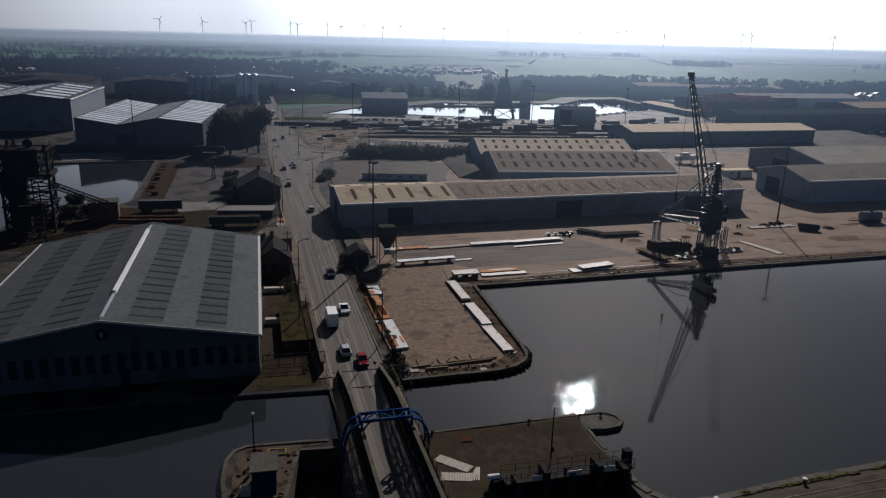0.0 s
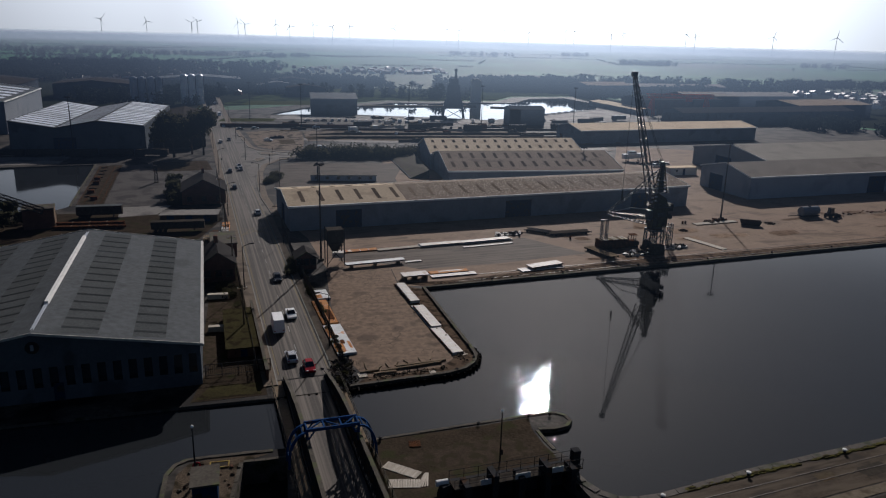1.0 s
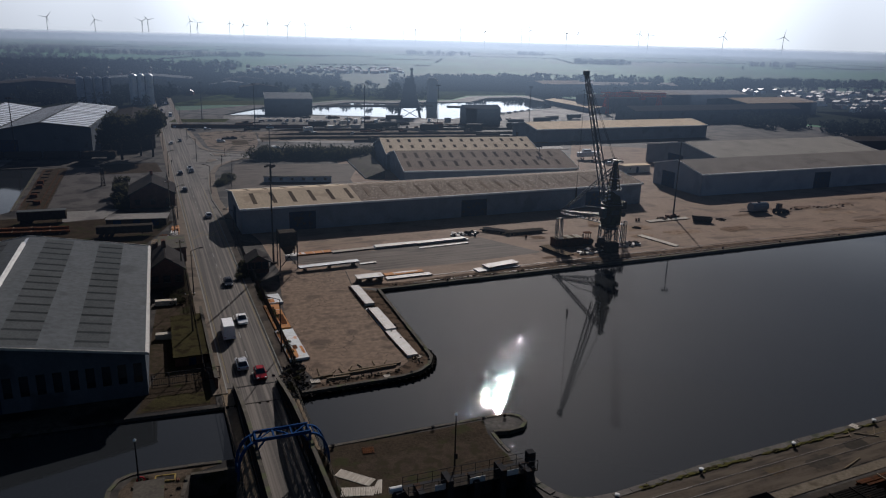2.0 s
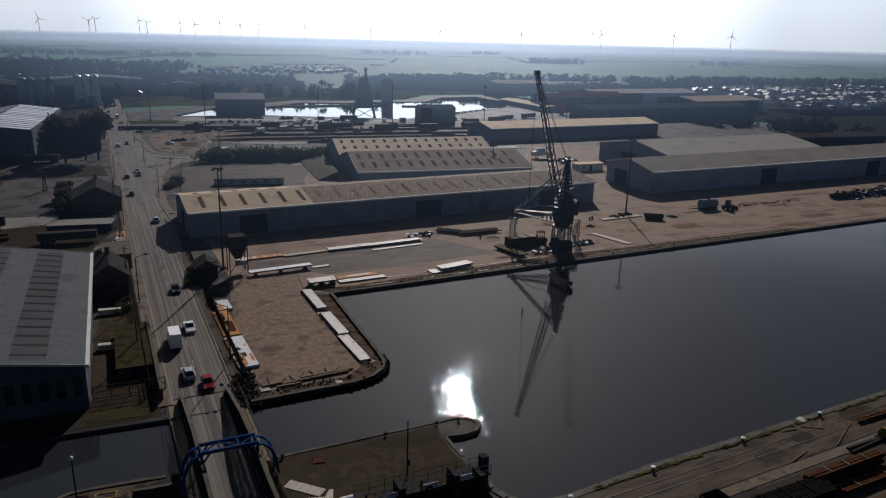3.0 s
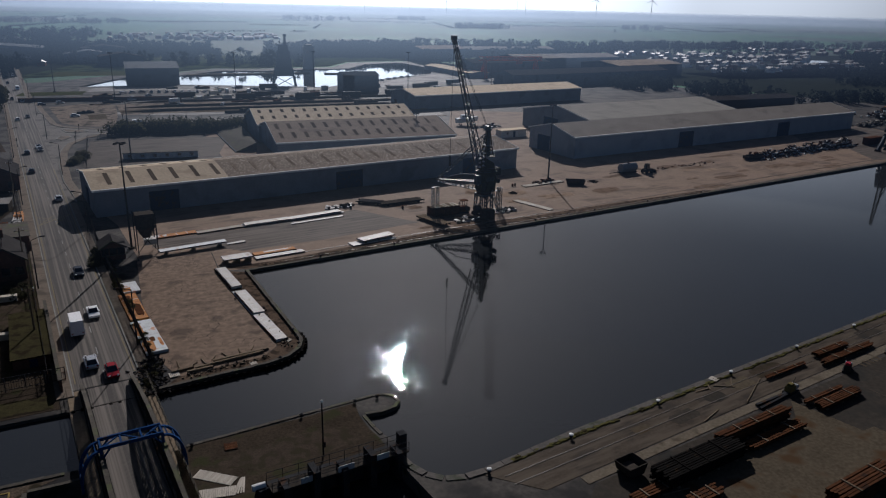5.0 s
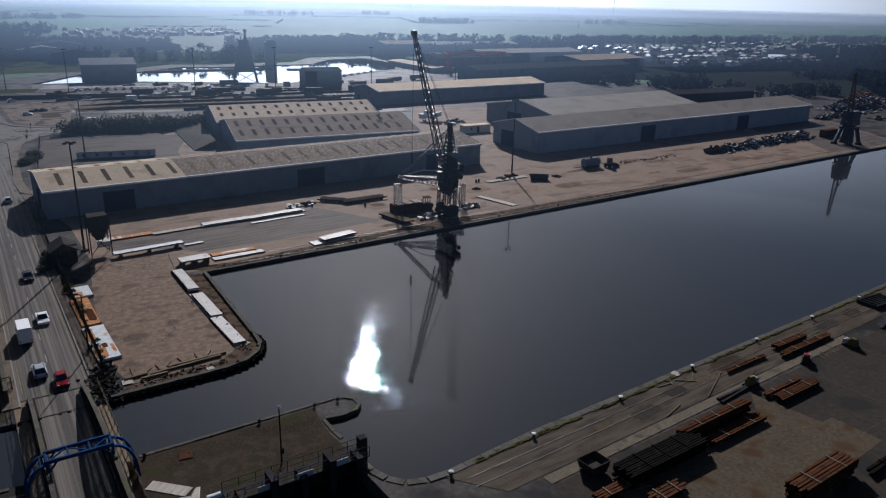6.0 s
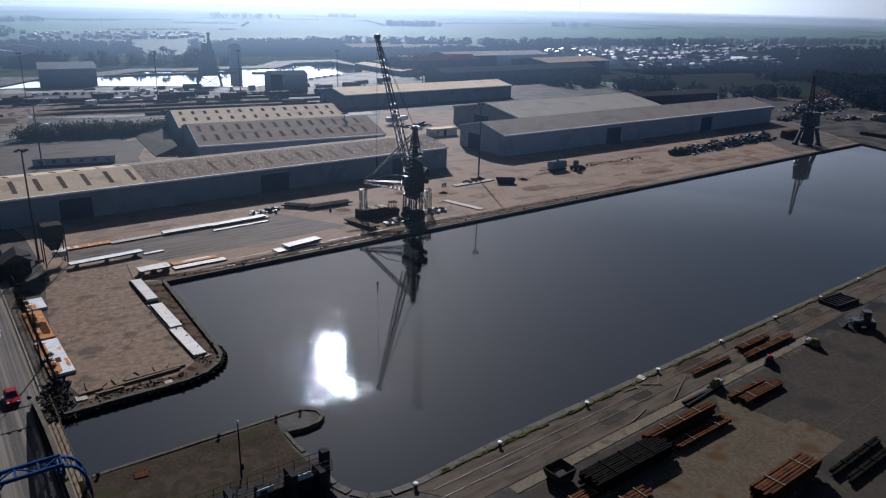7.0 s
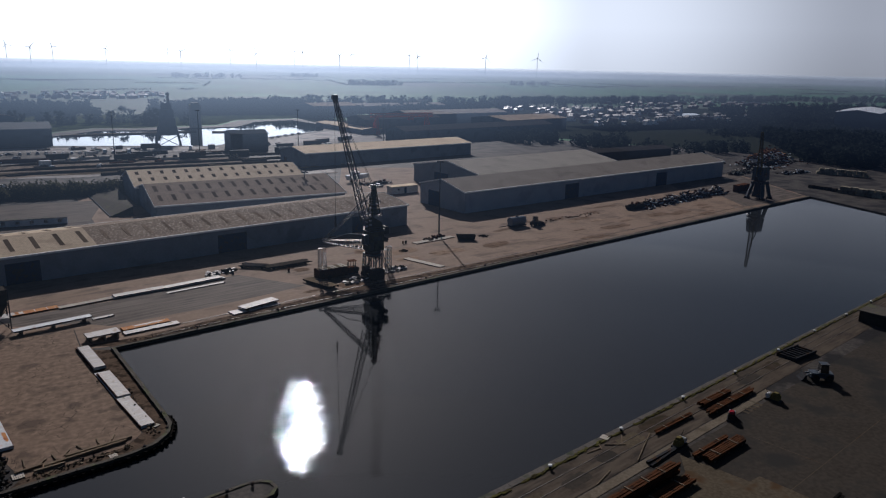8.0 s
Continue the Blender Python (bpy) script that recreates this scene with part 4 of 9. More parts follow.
# ---- the swing bridge ----
def bridge_parts():
    b = thing("swing_bridge", *road_at(-16.5, 0), RA, "blue-framed steel swing bridge with dark lattice girders", "bridge")
    L0, L1, half = -44.0, 1.6, 2.62
    part("deck", Geo().box(0, (L0 + L1) / 2, -0.75, 2 * half + 3.4, L1 - L0, 0.72), IRON, b, "dark steel deck")
    part("roadway", Geo().box(0.1, (L0 + L1) / 2, -0.03, 4.4, L1 - L0, 0.06), ASPHALT, b, "grey roadway between the girders")
    for sx in (-1, 1):
        def top(y):
            k = max(0.0, min(1.0, (L1 - y) / 17.0))
            return 0.75 + 2.3 * math.sin(k * math.pi / 2)
        n = 24
        for i in range(n):
            y0, y1 = L1 + (L0 - L1) * i / n, L1 + (L0 - L1) * (i + 1) / n
            part("top_chord", Geo().beam((sx * half, y0, top(y0)), (sx * half, y1, top(y1)), 0.4, 0.14), COPING, b, "dusty top flange of the girder")
        part("bottom_chord", Geo().beam((sx * half, L0, 0.15), (sx * half, L1, 0.15), 0.5, 0.35), IRON, b)
        lat = Geo()
        y = L1
        while y > L0 + 2:
            h = top(y)
            lat.beam((sx * half, y, 0.2), (sx * half, y - 1.25, top(y - 1.25)), 0.17, 0.06)
            lat.beam((sx * half + 0.09 * sx, y - 1.25, 0.2), (sx * half + 0.09 * sx, y, h), 0.17, 0.06)
            y -= 0.62
        part("lattice_web", lat, IRON, b, "close dark lattice of flat bars")
        y = L1 - 1.0
        while y > L0:
            part("stiffener", Geo().beam((sx * half, y, 0.0), (sx * half, y, top(y)), 0.16, 0.3), IRON, b)
            y -= 3.1
        part("footway_deck", Geo().box(sx * (half + 1.0), (L0 + L1) / 2, -0.05, 1.3, L1 - L0, 0.08), TIMBER, b, "boarded footway outside the girder")
        rail = Geo()
        for z in (0.45, 0.9):
            rail.beam((sx * (half + 1.62), L0, z), (sx * (half + 1.62), L1, z), 0.05)
        y = L1
        while y > L0:
            rail.beam((sx * (half + 1.62), y, 0), (sx * (half + 1.62), y, 0.9), 0.06)
            y -= 1.6
        part("handrail", rail, COPING, b)
    py, pz = -16.6, 4.05
    portal = Geo()
    for yy in (py, py - 1.6):
        portal.beam((-half - 0.1, yy, pz), (half + 0.1, yy, pz), 0.2, 0.32)
        for sx in (-1, 1):
            portal.beam((sx * half, yy, 2.2), (sx * half, yy, pz), 0.24)
            portal.beam((sx * half, yy, 2.9), (sx * (half - 0.9), yy, pz), 0.14)
    for i in range(4):
        x = -half + 2 * half * i / 3
        portal.beam((x, py, pz), (x, py - 1.6, pz), 0.16, 0.2)
        if i < 3:
            x2 = -half + 2 * half * (i + 1) / 3
            portal.beam((x, py if i % 2 else py - 1.6, pz), (x2, py - 1.6 if i % 2 else py, pz), 0.12)
    part("portal_frame", portal, BLUE, b, "bright blue portal frame across the roadway")
    for sx in (-1, 1):
        def arc(i):
            a = math.pi / 2 * i / 8
            return sx * (half + 0.1 + 1.75 * math.sin(a)), 0.6 + (pz - 0.75) * math.cos(a) * 0.98
        for yy in (py, py - 1.6):
            g, n = Geo(), 9
            pts = [arc(i) for i in range(n)]
            pts.append((pts[-1][0], 0.0))
            for x, z in pts:
                k = 1 if z > 0.61 else 0
                dx, dz = (0.0, 0.11) if x == pts[0][0] else ((sx * 0.11, 0.05) if k else (sx * 0.12, 0.0))
                g.v += [(x - dx, yy - 0.13, z - dz), (x + dx, yy - 0.13, z + dz), (x + dx, yy + 0.13, z + dz), (x - dx, yy + 0.13, z - dz)]
            for i in range(len(pts) - 1):
                for j in range(4):
                    g.f.append((i * 4 + j, i * 4 + (j + 1) % 4, i * 4 + 4 + (j + 1) % 4, i * 4 + 4 + j))
            g.f += [(0, 1, 2, 3), tuple((len(pts) - 1) * 4 + j for j in (3, 2, 1, 0))]
            part("hoop_brace", g, BLUE, b, "curved blue steel brace over the footway")
        for i in range(1, 8, 2):
            x, z = arc(i)
            part("hoop_tie", Geo().beam((x, py - 0.13, z), (x, py - 1.47, z), 0.1), BLUE, b)
    return b


bridge_parts()


# ---- sheds ----
def wall_panel(length, height, thick, holes, gable=()):
    """An upright wall along x from 0 to length, cut by holes (x0, x1, z0, z1), with gable points (x, z) over it from right to left."""
    g, ids = Geo(), {}
    xs = sorted({0.0, length, *[h[0] for h in holes], *[h[1] for h in holes]})
    zs = sorted({0.0, height, *[h[2] for h in holes], *[h[3] for h in holes]})

    def vert(x, y, z):
        if (x, y, z) not in ids:
            ids[x, y, z] = len(g.v)
            g.v.append((x, y, z))
        return ids[x, y, z]

    def full(i, k):
        if not (0 <= i < len(xs) - 1 and 0 <= k < len(zs) - 1):
            return False
        mx_, mz = (xs[i] + xs[i + 1]) / 2, (zs[k] + zs[k + 1]) / 2
        return not any(h[0] < mx_ < h[1] and h[2] < mz < h[3] for h in holes)

    for i in range(len(xs) - 1):
        for k in range(len(zs) - 1):
            if not full(i, k):
                continue
            a, b, c, d = xs[i], xs[i + 1], zs[k], zs[k + 1]
            g.f.append((vert(a, 0, c), vert(b, 0, c), vert(b, 0, d), vert(a, 0, d)))
            g.f.append((vert(a, thick, d), vert(b, thick, d), vert(b, thick, c), vert(a, thick, c)))
            for di, dk, p, q in ((-1, 0, (a, c), (a, d)), (1, 0, (b, d), (b, c)), (0, -1, (b, c), (a, c)), (0, 1, (a, d), (b, d))):
                if not full(i + di, k + dk) and not (dk == 1 and k == len(zs) - 2 and gable):
                    g.f.append((vert(p[0], 0, p[1]), vert(q[0], 0, q[1]), vert(q[0], thick, q[1]), vert(p[0], thick, p[1])))
    if gable:
        line = [(x, height) for x in xs] + [p for p in gable if p[1] > height + 0.001]
        g.f.append(tuple(vert(x, 0, z) for x, z in line))
        g.f.append(tuple(vert(x, thick, z) for x, z in reversed(line)))
        up = [(length, height)] + line[len(xs):] + [(0.0, height)]
        for p, q in zip(up, up[1:]):
            g.f.append((vert(p[0], 0, p[1]), vert(q[0], 0, q[1]), vert(q[0], thick, q[1]), vert(p[0], thick, p[1])))
    return g


def shed(label, x, y, rz, W, L, eave, ridge, wall, roofs, rx=0.5, openings=(), lights=(), light_mat=LIGHTDARK, fascia=None, cap=None, filler=DOORBLUE, group="dock sheds", eave2=None):
    """A gabled shed: ridge along local y, W across, L long. roofs: (y0, y1, material). openings: (side, start, width, sill, head)."""
    s = thing("dock_shed", x, y, 0, rz, label, "shed", group)
    t = 0.3
    eave2 = eave if eave2 is None else eave2      # eave at x = 0
    rxm = W * rx
    sides = {"near": (W, pose(0, 0, 0)), "far": (W, pose(W, L, 0, 0, 0, 180)), "right": (L - 2 * t, pose(W, t, 0, 0, 0, 90)), "left": (L - 2 * t, pose(0, L - t, 0, 0, 0, -90))}
    for side, (length, m) in sides.items():
        h = {"right": eave, "left": eave2}.get(side, min(eave, eave2))
        holes = [(a, a + w, z0, z1) for sd, a, w, z0, z1 in openings if sd == side]
        top = {"near": [(W, eave), (rxm, ridge), (0.0, eave2)], "far": [(W, eave2), (W - rxm, ridge), (0.0, eave)]}.get(side, ())
        g = wall_panel(length, h, t, holes, top)
        w_ob = part("wall", g, wall, s, at=m)
        for a, b, z0, z1 in holes:
            big = z1 - z0 > 2.6
            part("door" if big else "window", Geo().box((a + b) / 2, 0.2, z0, b - a, 0.06, z1 - z0), filler if big else PANE, w_ob, "recessed steel door" if big else "dark dusty louvred window")
    over = 0.35
    for side in (1, -1):
        run = (W - rxm) if side == 1 else rxm
        e = eave if side == 1 else eave2
        drop = ridge - e
        ang = math.atan2(drop, run)
        slope = math.hypot(run, drop) + over
        for y0, y1, rm in roofs:
            a0, a1 = y0 - (over if y0 == 0 else 0), y1 + (over if y1 == L else 0)
            g = Geo().box(slope / 2, (a0 + a1) / 2, 0.02, slope, a1 - a0, 0.12)
            m = pose(rxm, 0, ridge) @ (pose(0, 0, 0, 0, math.degrees(ang), 0) if side == 1 else pose(0, 0, 0, 0, -math.degrees(ang), 0) @ pose(0, 0, 0, 0, 0, 0) @ Matrix.Diagonal((-1, 1, 1, 1)))
            if side == -1:
                g = Geo().box(-slope / 2, (a0 + a1) / 2, 0.02, slope, a1 - a0, 0.12)
                m = pose(rxm, 0, ridge) @ pose(0, 0, 0, 0, -math.degrees(ang), 0)
            r_ob = part("roof", g, rm, s, at=m)
            if fascia:
                # pale strip painting the highlight where sun catches the eave
                part("eave_flashing", Geo().box(side * (slope - 0.16), (a0 + a1) / 2, 0.142, 0.32, a1 - a0, 0.03), fascia, r_ob, "pale strip added as the sunlit line along the eave")
            for sd, d0, d1, ya, yb, step, ll, lm in lights:
                if sd != side:
                    continue
                me = Geo().box(0, 0, 0, d1 - d0, ll, 0.05).mesh("rooflight", lm)
                k = ya
                while k < yb:
                    if y0 <= k < y1:
                        part("rooflight", me, lm, r_ob, at=pose(side * (d0 + d1) / 2, k, 0.12))
                    k += step
    if fascia:
        part("gutter", Geo().beam((W + over, -over, eave - 0.1), (W + over, L + over, eave - 0.1), 0.25, 0.28), fascia, s, "pale gutter along the eave")
        part("gutter", Geo().beam((-over, -over, eave2 - 0.1), (-over, L + over, eave2 - 0.1), 0.25, 0.28), fascia, s, "pale gutter along the eave")
        for yy in (-over - 0.04, L + over + 0.04):
            part("barge_board", Geo().beam((-over, yy, eave2 + 0.02), (rxm, yy, ridge + 0.1), 0.08, 0.3).beam((rxm, yy, ridge + 0.1), (W + over, yy, eave + 0.02), 0.08, 0.3), fascia, s, "pale verge trim")
    if cap:
        part("ridge_cap", Geo().box(rxm, cap[1], ridge + 0.08, cap[0], cap[2], 0.22, 0, 0.7), TRIM, s, "bright ridge capping")
    return s


def near_shed():
    W, L = 36.2, 46.7
    ops = [("near", W - 1.42 - i * 1.7, 0.94, 1.75, 4.3) for i in range(21)]
    s = shed("large pale grey dock shed with rows of rooflights, beside the water", -56.7, 75.6, 13.7, W, L, 5.5, 8.6, CLADDARK, [(0, L, ROOFGREY)], openings=ops,
             lights=[(sd, a, b, 2.4, L - 1.5, 2.95, 0.55, LIGHTDARK) for sd in (1, -1) for a, b in ((2.8, 6.9), (10.7, 14.4))], fascia=CREAM)
    ang = math.degrees(math.atan2(3.1, W / 2))
    for sd in (1, -1):
        for a, b in ((2.8, 6.9), (10.7, 14.4)):
            part("roof_band", Geo().box(sd * (a + b) / 2, L / 2, 0.142, b - a, L - 1.6, 0.012), ROOFBAND, s, "grimy band of older sheets", at=pose(W / 2, 0, 8.6, 0, sd * ang, 0))
    part("ridge_vent", Geo().section([(W / 2 - 0.3, 8.5), (W / 2 + 0.3, 8.5), (W / 2 + 0.2, 9.15), (W / 2 - 0.2, 9.15)], 9.5, L - 5.0), TRIM, s, "bright raised ridge ventilator")
    part("ridge_cap", Geo().box(W / 2, L / 2, 8.66, 0.4, L + 0.6, 0.2, 0, 0.8), CLAD, s, "pale ridge capping")
    part("number_disc", Geo().tube((W / 2, -0.02, 6.9), (W / 2, -0.08, 6.9), 0.75, n=24), IRON, s, "dark round shed sign")
    part("sign_bar", Geo().box(W / 2, -0.1, 6.55, 0.34, 0.04, 0.7), CLADGREY, s)
    part("side_door", Geo().box(W / 2 + 2.2, -0.03, 0.05, 1.1, 0.06, 2.2), DOORBLUE, s, "small blue steel door")
    return s


near_shed()
S1L = 106.0
shed("long low dock shed with a mossy roof and dark doors", -26.5, 178.5, -73.8, 21.3, S1L, 5.5, 7.2, CLADGREY, [(0, 27, ROOFBUFF), (27, S1L, ROOFOLD)],
     openings=[("right", 52, 7, 0, 4.2), ("right", 10, 6, 0, 4.2), ("right", 88, 7, 0, 4.2), ("near", 8, 5, 0, 4.2)],
     lights=[(1, 1.8, 8.5, 3.5, 26, 4.4, 0.9, LIGHTBROWN), (-1, 1.8, 7.0, 3.5, 26, 4.4, 0.9, LIGHTBROWN), (1, 2.5, 8.0, 30, S1L - 2, 4.4, 0.8, LIGHTMOSS)], fascia=TRIM)
S3L = 55.0
shed("brown-roofed gabled dock shed, front bay of two", 15.5, 240.3, -83.0, 27.5, S3L, 4.0, 7.6, CLADGREY, [(0, S3L, ROOFUMBER)], rx=0.42, eave2=5.2,
     lights=[(1, a, a + 4.2, 2.2, S3L - 1, 3.7, 1.0, LIGHTBROWN) for a in (2.0, 9.0)], fascia=TRIM)
shed("tan-roofed gabled dock shed, rear bay of two", 11.5, 264.0, -82.5, 25.6, 53.0, 5.2, 8.6, CLADGREY, [(0, 53.0, ROOFTAN)], rx=0.5, eave2=4.5,
     lights=[(1, a, a + 2.4, 2.2, 52, 3.7, 1.0, LIGHTBROWN) for a in (1.6, 6.6)], fascia=TRIM)
shed("very long pale-walled dock shed with blue doors", 97.4, 217.3, -74.9, 21.4, 142.0, 6.3, 8.8, CLAD, [(0, 142.0, ROOFDRAB)], openings=[("right", 44, 7, 0, 5.0), ("right", 95, 7, 0, 5.0), ("near", 4.0, 6, 0, 4.8)], fascia=TRIM)
shed("wide tan-roofed shed behind the long shed", 112.0, 259.0, -74.6, 39.0, 74.0, 6.3, 9.6, CLADGREY, [(0, 74.0, ROOFPALE)], openings=[("near", 12, 8, 0, 5)] + [("near", 23 + 1.5 * i, 0.7, 1.2, 4.6) for i in range(10)], fascia=TRIM)
shed("far dock shed with a pale tan roof", 76.1, 326.2, -74.5, 22.0, 92.0, 5.6, 7.5, CLADGREY, [(0, 92.0, ROOFTAN)], fascia=TRIM)


# ---- the level-luffing quay crane ----
def crane(x, y, rz, paint, tip, label):
    c = thing("quay_crane", x, y, 0, rz, label, "crane", "quay cranes")
    for sx in (-1, 1):
        for sy in (-1, 1):
            part("portal_leg", Geo().lattice((sx * 1.3, sy * 1.3, 0.7), (sx * 1.2, sy * 1.2, 4.5), 0.55, 0.5, 5, 0.12, 0.07), paint, c)
            part("wheel_bogie", Geo().box(sx * 1.3, sy * 1.3, 0.05, 0.8, 1.6, 0.7, 0, 0.85), BACKDARK, c)
    for sy in (-1, 1):
        part("sill_beam", Geo().beam((-1.3, sy * 1.3, 1.0), (1.3, sy * 1.3, 1.0), 0.28), paint, c)
        part("portal_brace", Geo().beam((-1.3, sy * 1.3, 1.2), (1.2, sy * 1.2, 4.2), 0.14), paint, c)
    part("portal_beam", Geo().box(0, 0, 4.4, 3.0, 3.0, 0.45), paint, c)
    part("ballast_box", Geo().box(-0.6, -2.9, 0.2, 2.6, 1.7, 2.0, 4, 0.9), BACKDARK, c, "dark steel ballast box")
    part("cable_drum", Geo().tube((-2.7, -1.2, 1.9), (-1.6, -1.2, 1.9), 0.85, n=18), BACKDARK, c, "round cable drum")
    part("slewing_ring", Geo().tube((0, 0, 4.85), (0, 0, 5.4), 1.6, n=20), BACKDARK, c)
    house = part("machine_house", Geo().hull([(-1.4, -1.2, 5.4), (2.0, -1.2, 5.4), (2.0, 1.5, 5.4), (-1.4, 1.5, 5.4), (-1.1, -1.2, 9.6), (2.1, -1.2, 9.4), (2.1, 1.5, 9.4), (-1.1, 1.5, 9.6)], [(3, 2, 1, 0), (4, 5, 6, 7), (0, 1, 5, 4), (1, 2, 6, 5), (2, 3, 7, 6), (3, 0, 4, 7)]), CRANEHOUSE, c, "dark olive plated machine house")
    part("house_roof", Geo().section([(-1.1, 9.5), (2.1, 9.5), (1.5, 11.4), (-0.5, 12.6)], -1.0, 1.3), CRANEHOUSE, c, "tapering upper housing")
    part("house_window", Geo().box(0.6, -1.23, 7.6, 1.8, 0.06, 0.9), GLASS, house)
    part("house_door", Geo().box(-0.8, -1.23, 5.6, 0.8, 0.06, 1.8), BACKDARK, house)
    cab = part("driver_cab", Geo().box(-2.1, -0.9, 7.2, 1.1, 1.3, 1.9, 0, 0.92), paint, c)
    part("cab_window", Geo().box(-2.1, -1.57, 7.9, 0.9, 0.05, 0.9), GLASS, cab)
    part("counterweight", Geo().box(3.0, 0.3, 8.6, 0.9, 2.0, 1.5), BACKDARK, c)
    part("tower_core", Geo().box(0.5, 0.2, 12.6, 1.0, 0.9, 5.4, 0, 0.5), paint, c, "slim plated core of the tower")
    part("tower", Geo().lattice((0.5, 0.2, 12.6), (0.5, 0.2, 18.0), 1.9, 0.6, 8, 0.16, 0.1), CRANEHOUSE, c)
    part("tower_head", Geo().box(0.4, 0.2, 18.0, 0.9, 0.8, 0.5).tube((0.3, -0.4, 18.6), (0.3, 0.8, 18.6), 0.35, n=12).beam((-0.8, 0.2, 18.4), (1.9, 0.3, 18.7), 0.14), paint, c)
    inv = pose(x, y, 0, 0, 0, rz).inverted()
    tp = inv @ Vector(tip)
    foot = Vector((-1.6, -0.4, 11.2))
    part("jib", Geo().lattice(foot, tp, 1.4, 0.5, 18, 0.15, 0.075), paint, c, "long lattice luffing jib")
    part("jib_head", Geo().tube(tp + Vector((0, -0.45, 0)), tp + Vector((0, 0.45, 0)), 0.5, n=14).box(tp.x, tp.y, tp.z - 0.3, 1.0, 0.8, 0.8), paint, c)
    head = Vector((0.3, 0.2, 18.6))
    mid = foot.lerp(tp, 0.3)
    for o in (-0.3, 0.3):
        part("luffing_rope", Geo().tube(head + Vector((0, o, 0)), tp + Vector((0, o, 0)), 0.04, n=5), IRON, c)
    part("hoist_rope", Geo().tube(tp, (tp.x - 0.2, tp.y, 13.6), 0.035, n=5), IRON, c)
    part("hook_block", Geo().box(tp.x - 0.2, tp.y, 11.6, 0.32, 0.32, 2.1, 0, 0.7), BACKDARK, c)
    boom_tip = inv @ Vector((47.5, 148.8, 7.0))
    part("boom_tie", Geo().lattice((0.2, 0.2, 17.2), boom_tip, 0.7, 0.5, 14, 0.12, 0.07), paint, c, "sloping lattice tie to the boom's tip")
    part("lower_boom", Geo().lattice((-1.4, 0.6, 6.6), boom_tip, 1.7, 0.5, 10, 0.13, 0.08), paint, c, "level lattice boom over the quay")
    for z, w in ((9.5, 1.9), (12.6, 1.3), (15.0, 1.0)):
        part("platform", Geo().box(0.5, 0.2, z, 2 * w, 2 * w * 0.8, 0.08), paint, c, "railed walkway round the tower")
        rail = Geo()
        for sx, sy, ex, ey in ((-1, -1, 1, -1), (1, -1, 1, 1), (1, 1, -1, 1), (-1, 1, -1, -1)):
            for h in (0.45, 0.85):
                rail.beam((0.5 + sx * w, 0.2 + sy * w * 0.8, z + h), (0.5 + ex * w, 0.2 + ey * w * 0.8, z + h), 0.05)
            for k in (0.0, 0.33, 0.66):
                rail.beam((0.5 + sx * w + (ex - sx) * w * k, 0.2 + (sy + (ey - sy) * k) * w * 0.8, z), (0.5 + sx * w + (ex - sx) * w * k, 0.2 + (sy + (ey - sy) * k) * w * 0.8, z + 0.85), 0.05)
        part("guard_rail", rail, paint, c)
    part("winch_drum", Geo().tube((2.9, -0.7, 7.4), (2.9, 1.3, 7.4), 0.5, n=14), BACKDARK, c, "rope drum behind the house")
    part("access_tower", Geo().lattice((4.6, 1.4, 0.1), (4.6, 1.4, 5.4), 0.9, 0.8, 6, 0.12, 0.07), paint, c, "small lattice stair tower")
    part("ladder", Geo().lattice((2.5, -1.8, 1.0), (1.2, -1.5, 5.6), 0.4, 0.4, 10, 0.06, 0.04), paint, c)
    part("gangway", Geo().beam((1.2, 1.2, 4.8), (4.6, 1.4, 4.8), 0.7, 0.1), paint, c)
    for i in range(5):
        part("floodlight", Geo().box(-1.75, -0.8, 10.6 + i * 0.85, 0.6, 0.25, 0.35, 0, 0.8), GALV, c, "bright metal floodlight casing")
        part("floodlight", Geo().box(-1.0, -1.0, 10.9 + i * 0.85, 0.5, 0.25, 0.3, 0, 0.8), GALV, c, "bright metal floodlight casing")
    for z, rise in ((6.8, 0.3), (9.0, 0.7)):
        a, b = Vector((-1.5, -0.5, z)), boom_tip + Vector((1.0, 0, 0.2))
        m_ = a.lerp(b, 0.5) + Vector((0, 0, rise))
        part("hose_boom", Geo().tube(a, m_, 0.09, n=6).tube(m_, b, 0.09, n=6), CREAM, c, "thin pale boom")
    return c


crane(56.6, 144.2, 10, CRANEBLUE, (48.2, 141.1, 36.2), "tall dark blue level-luffing crane on the quay edge")


OCHRE = mat("dull_ochre_paint", (0.07, 0.055, 0.02), (0.1, 0.08, 0.03), 1.5, 0.7)


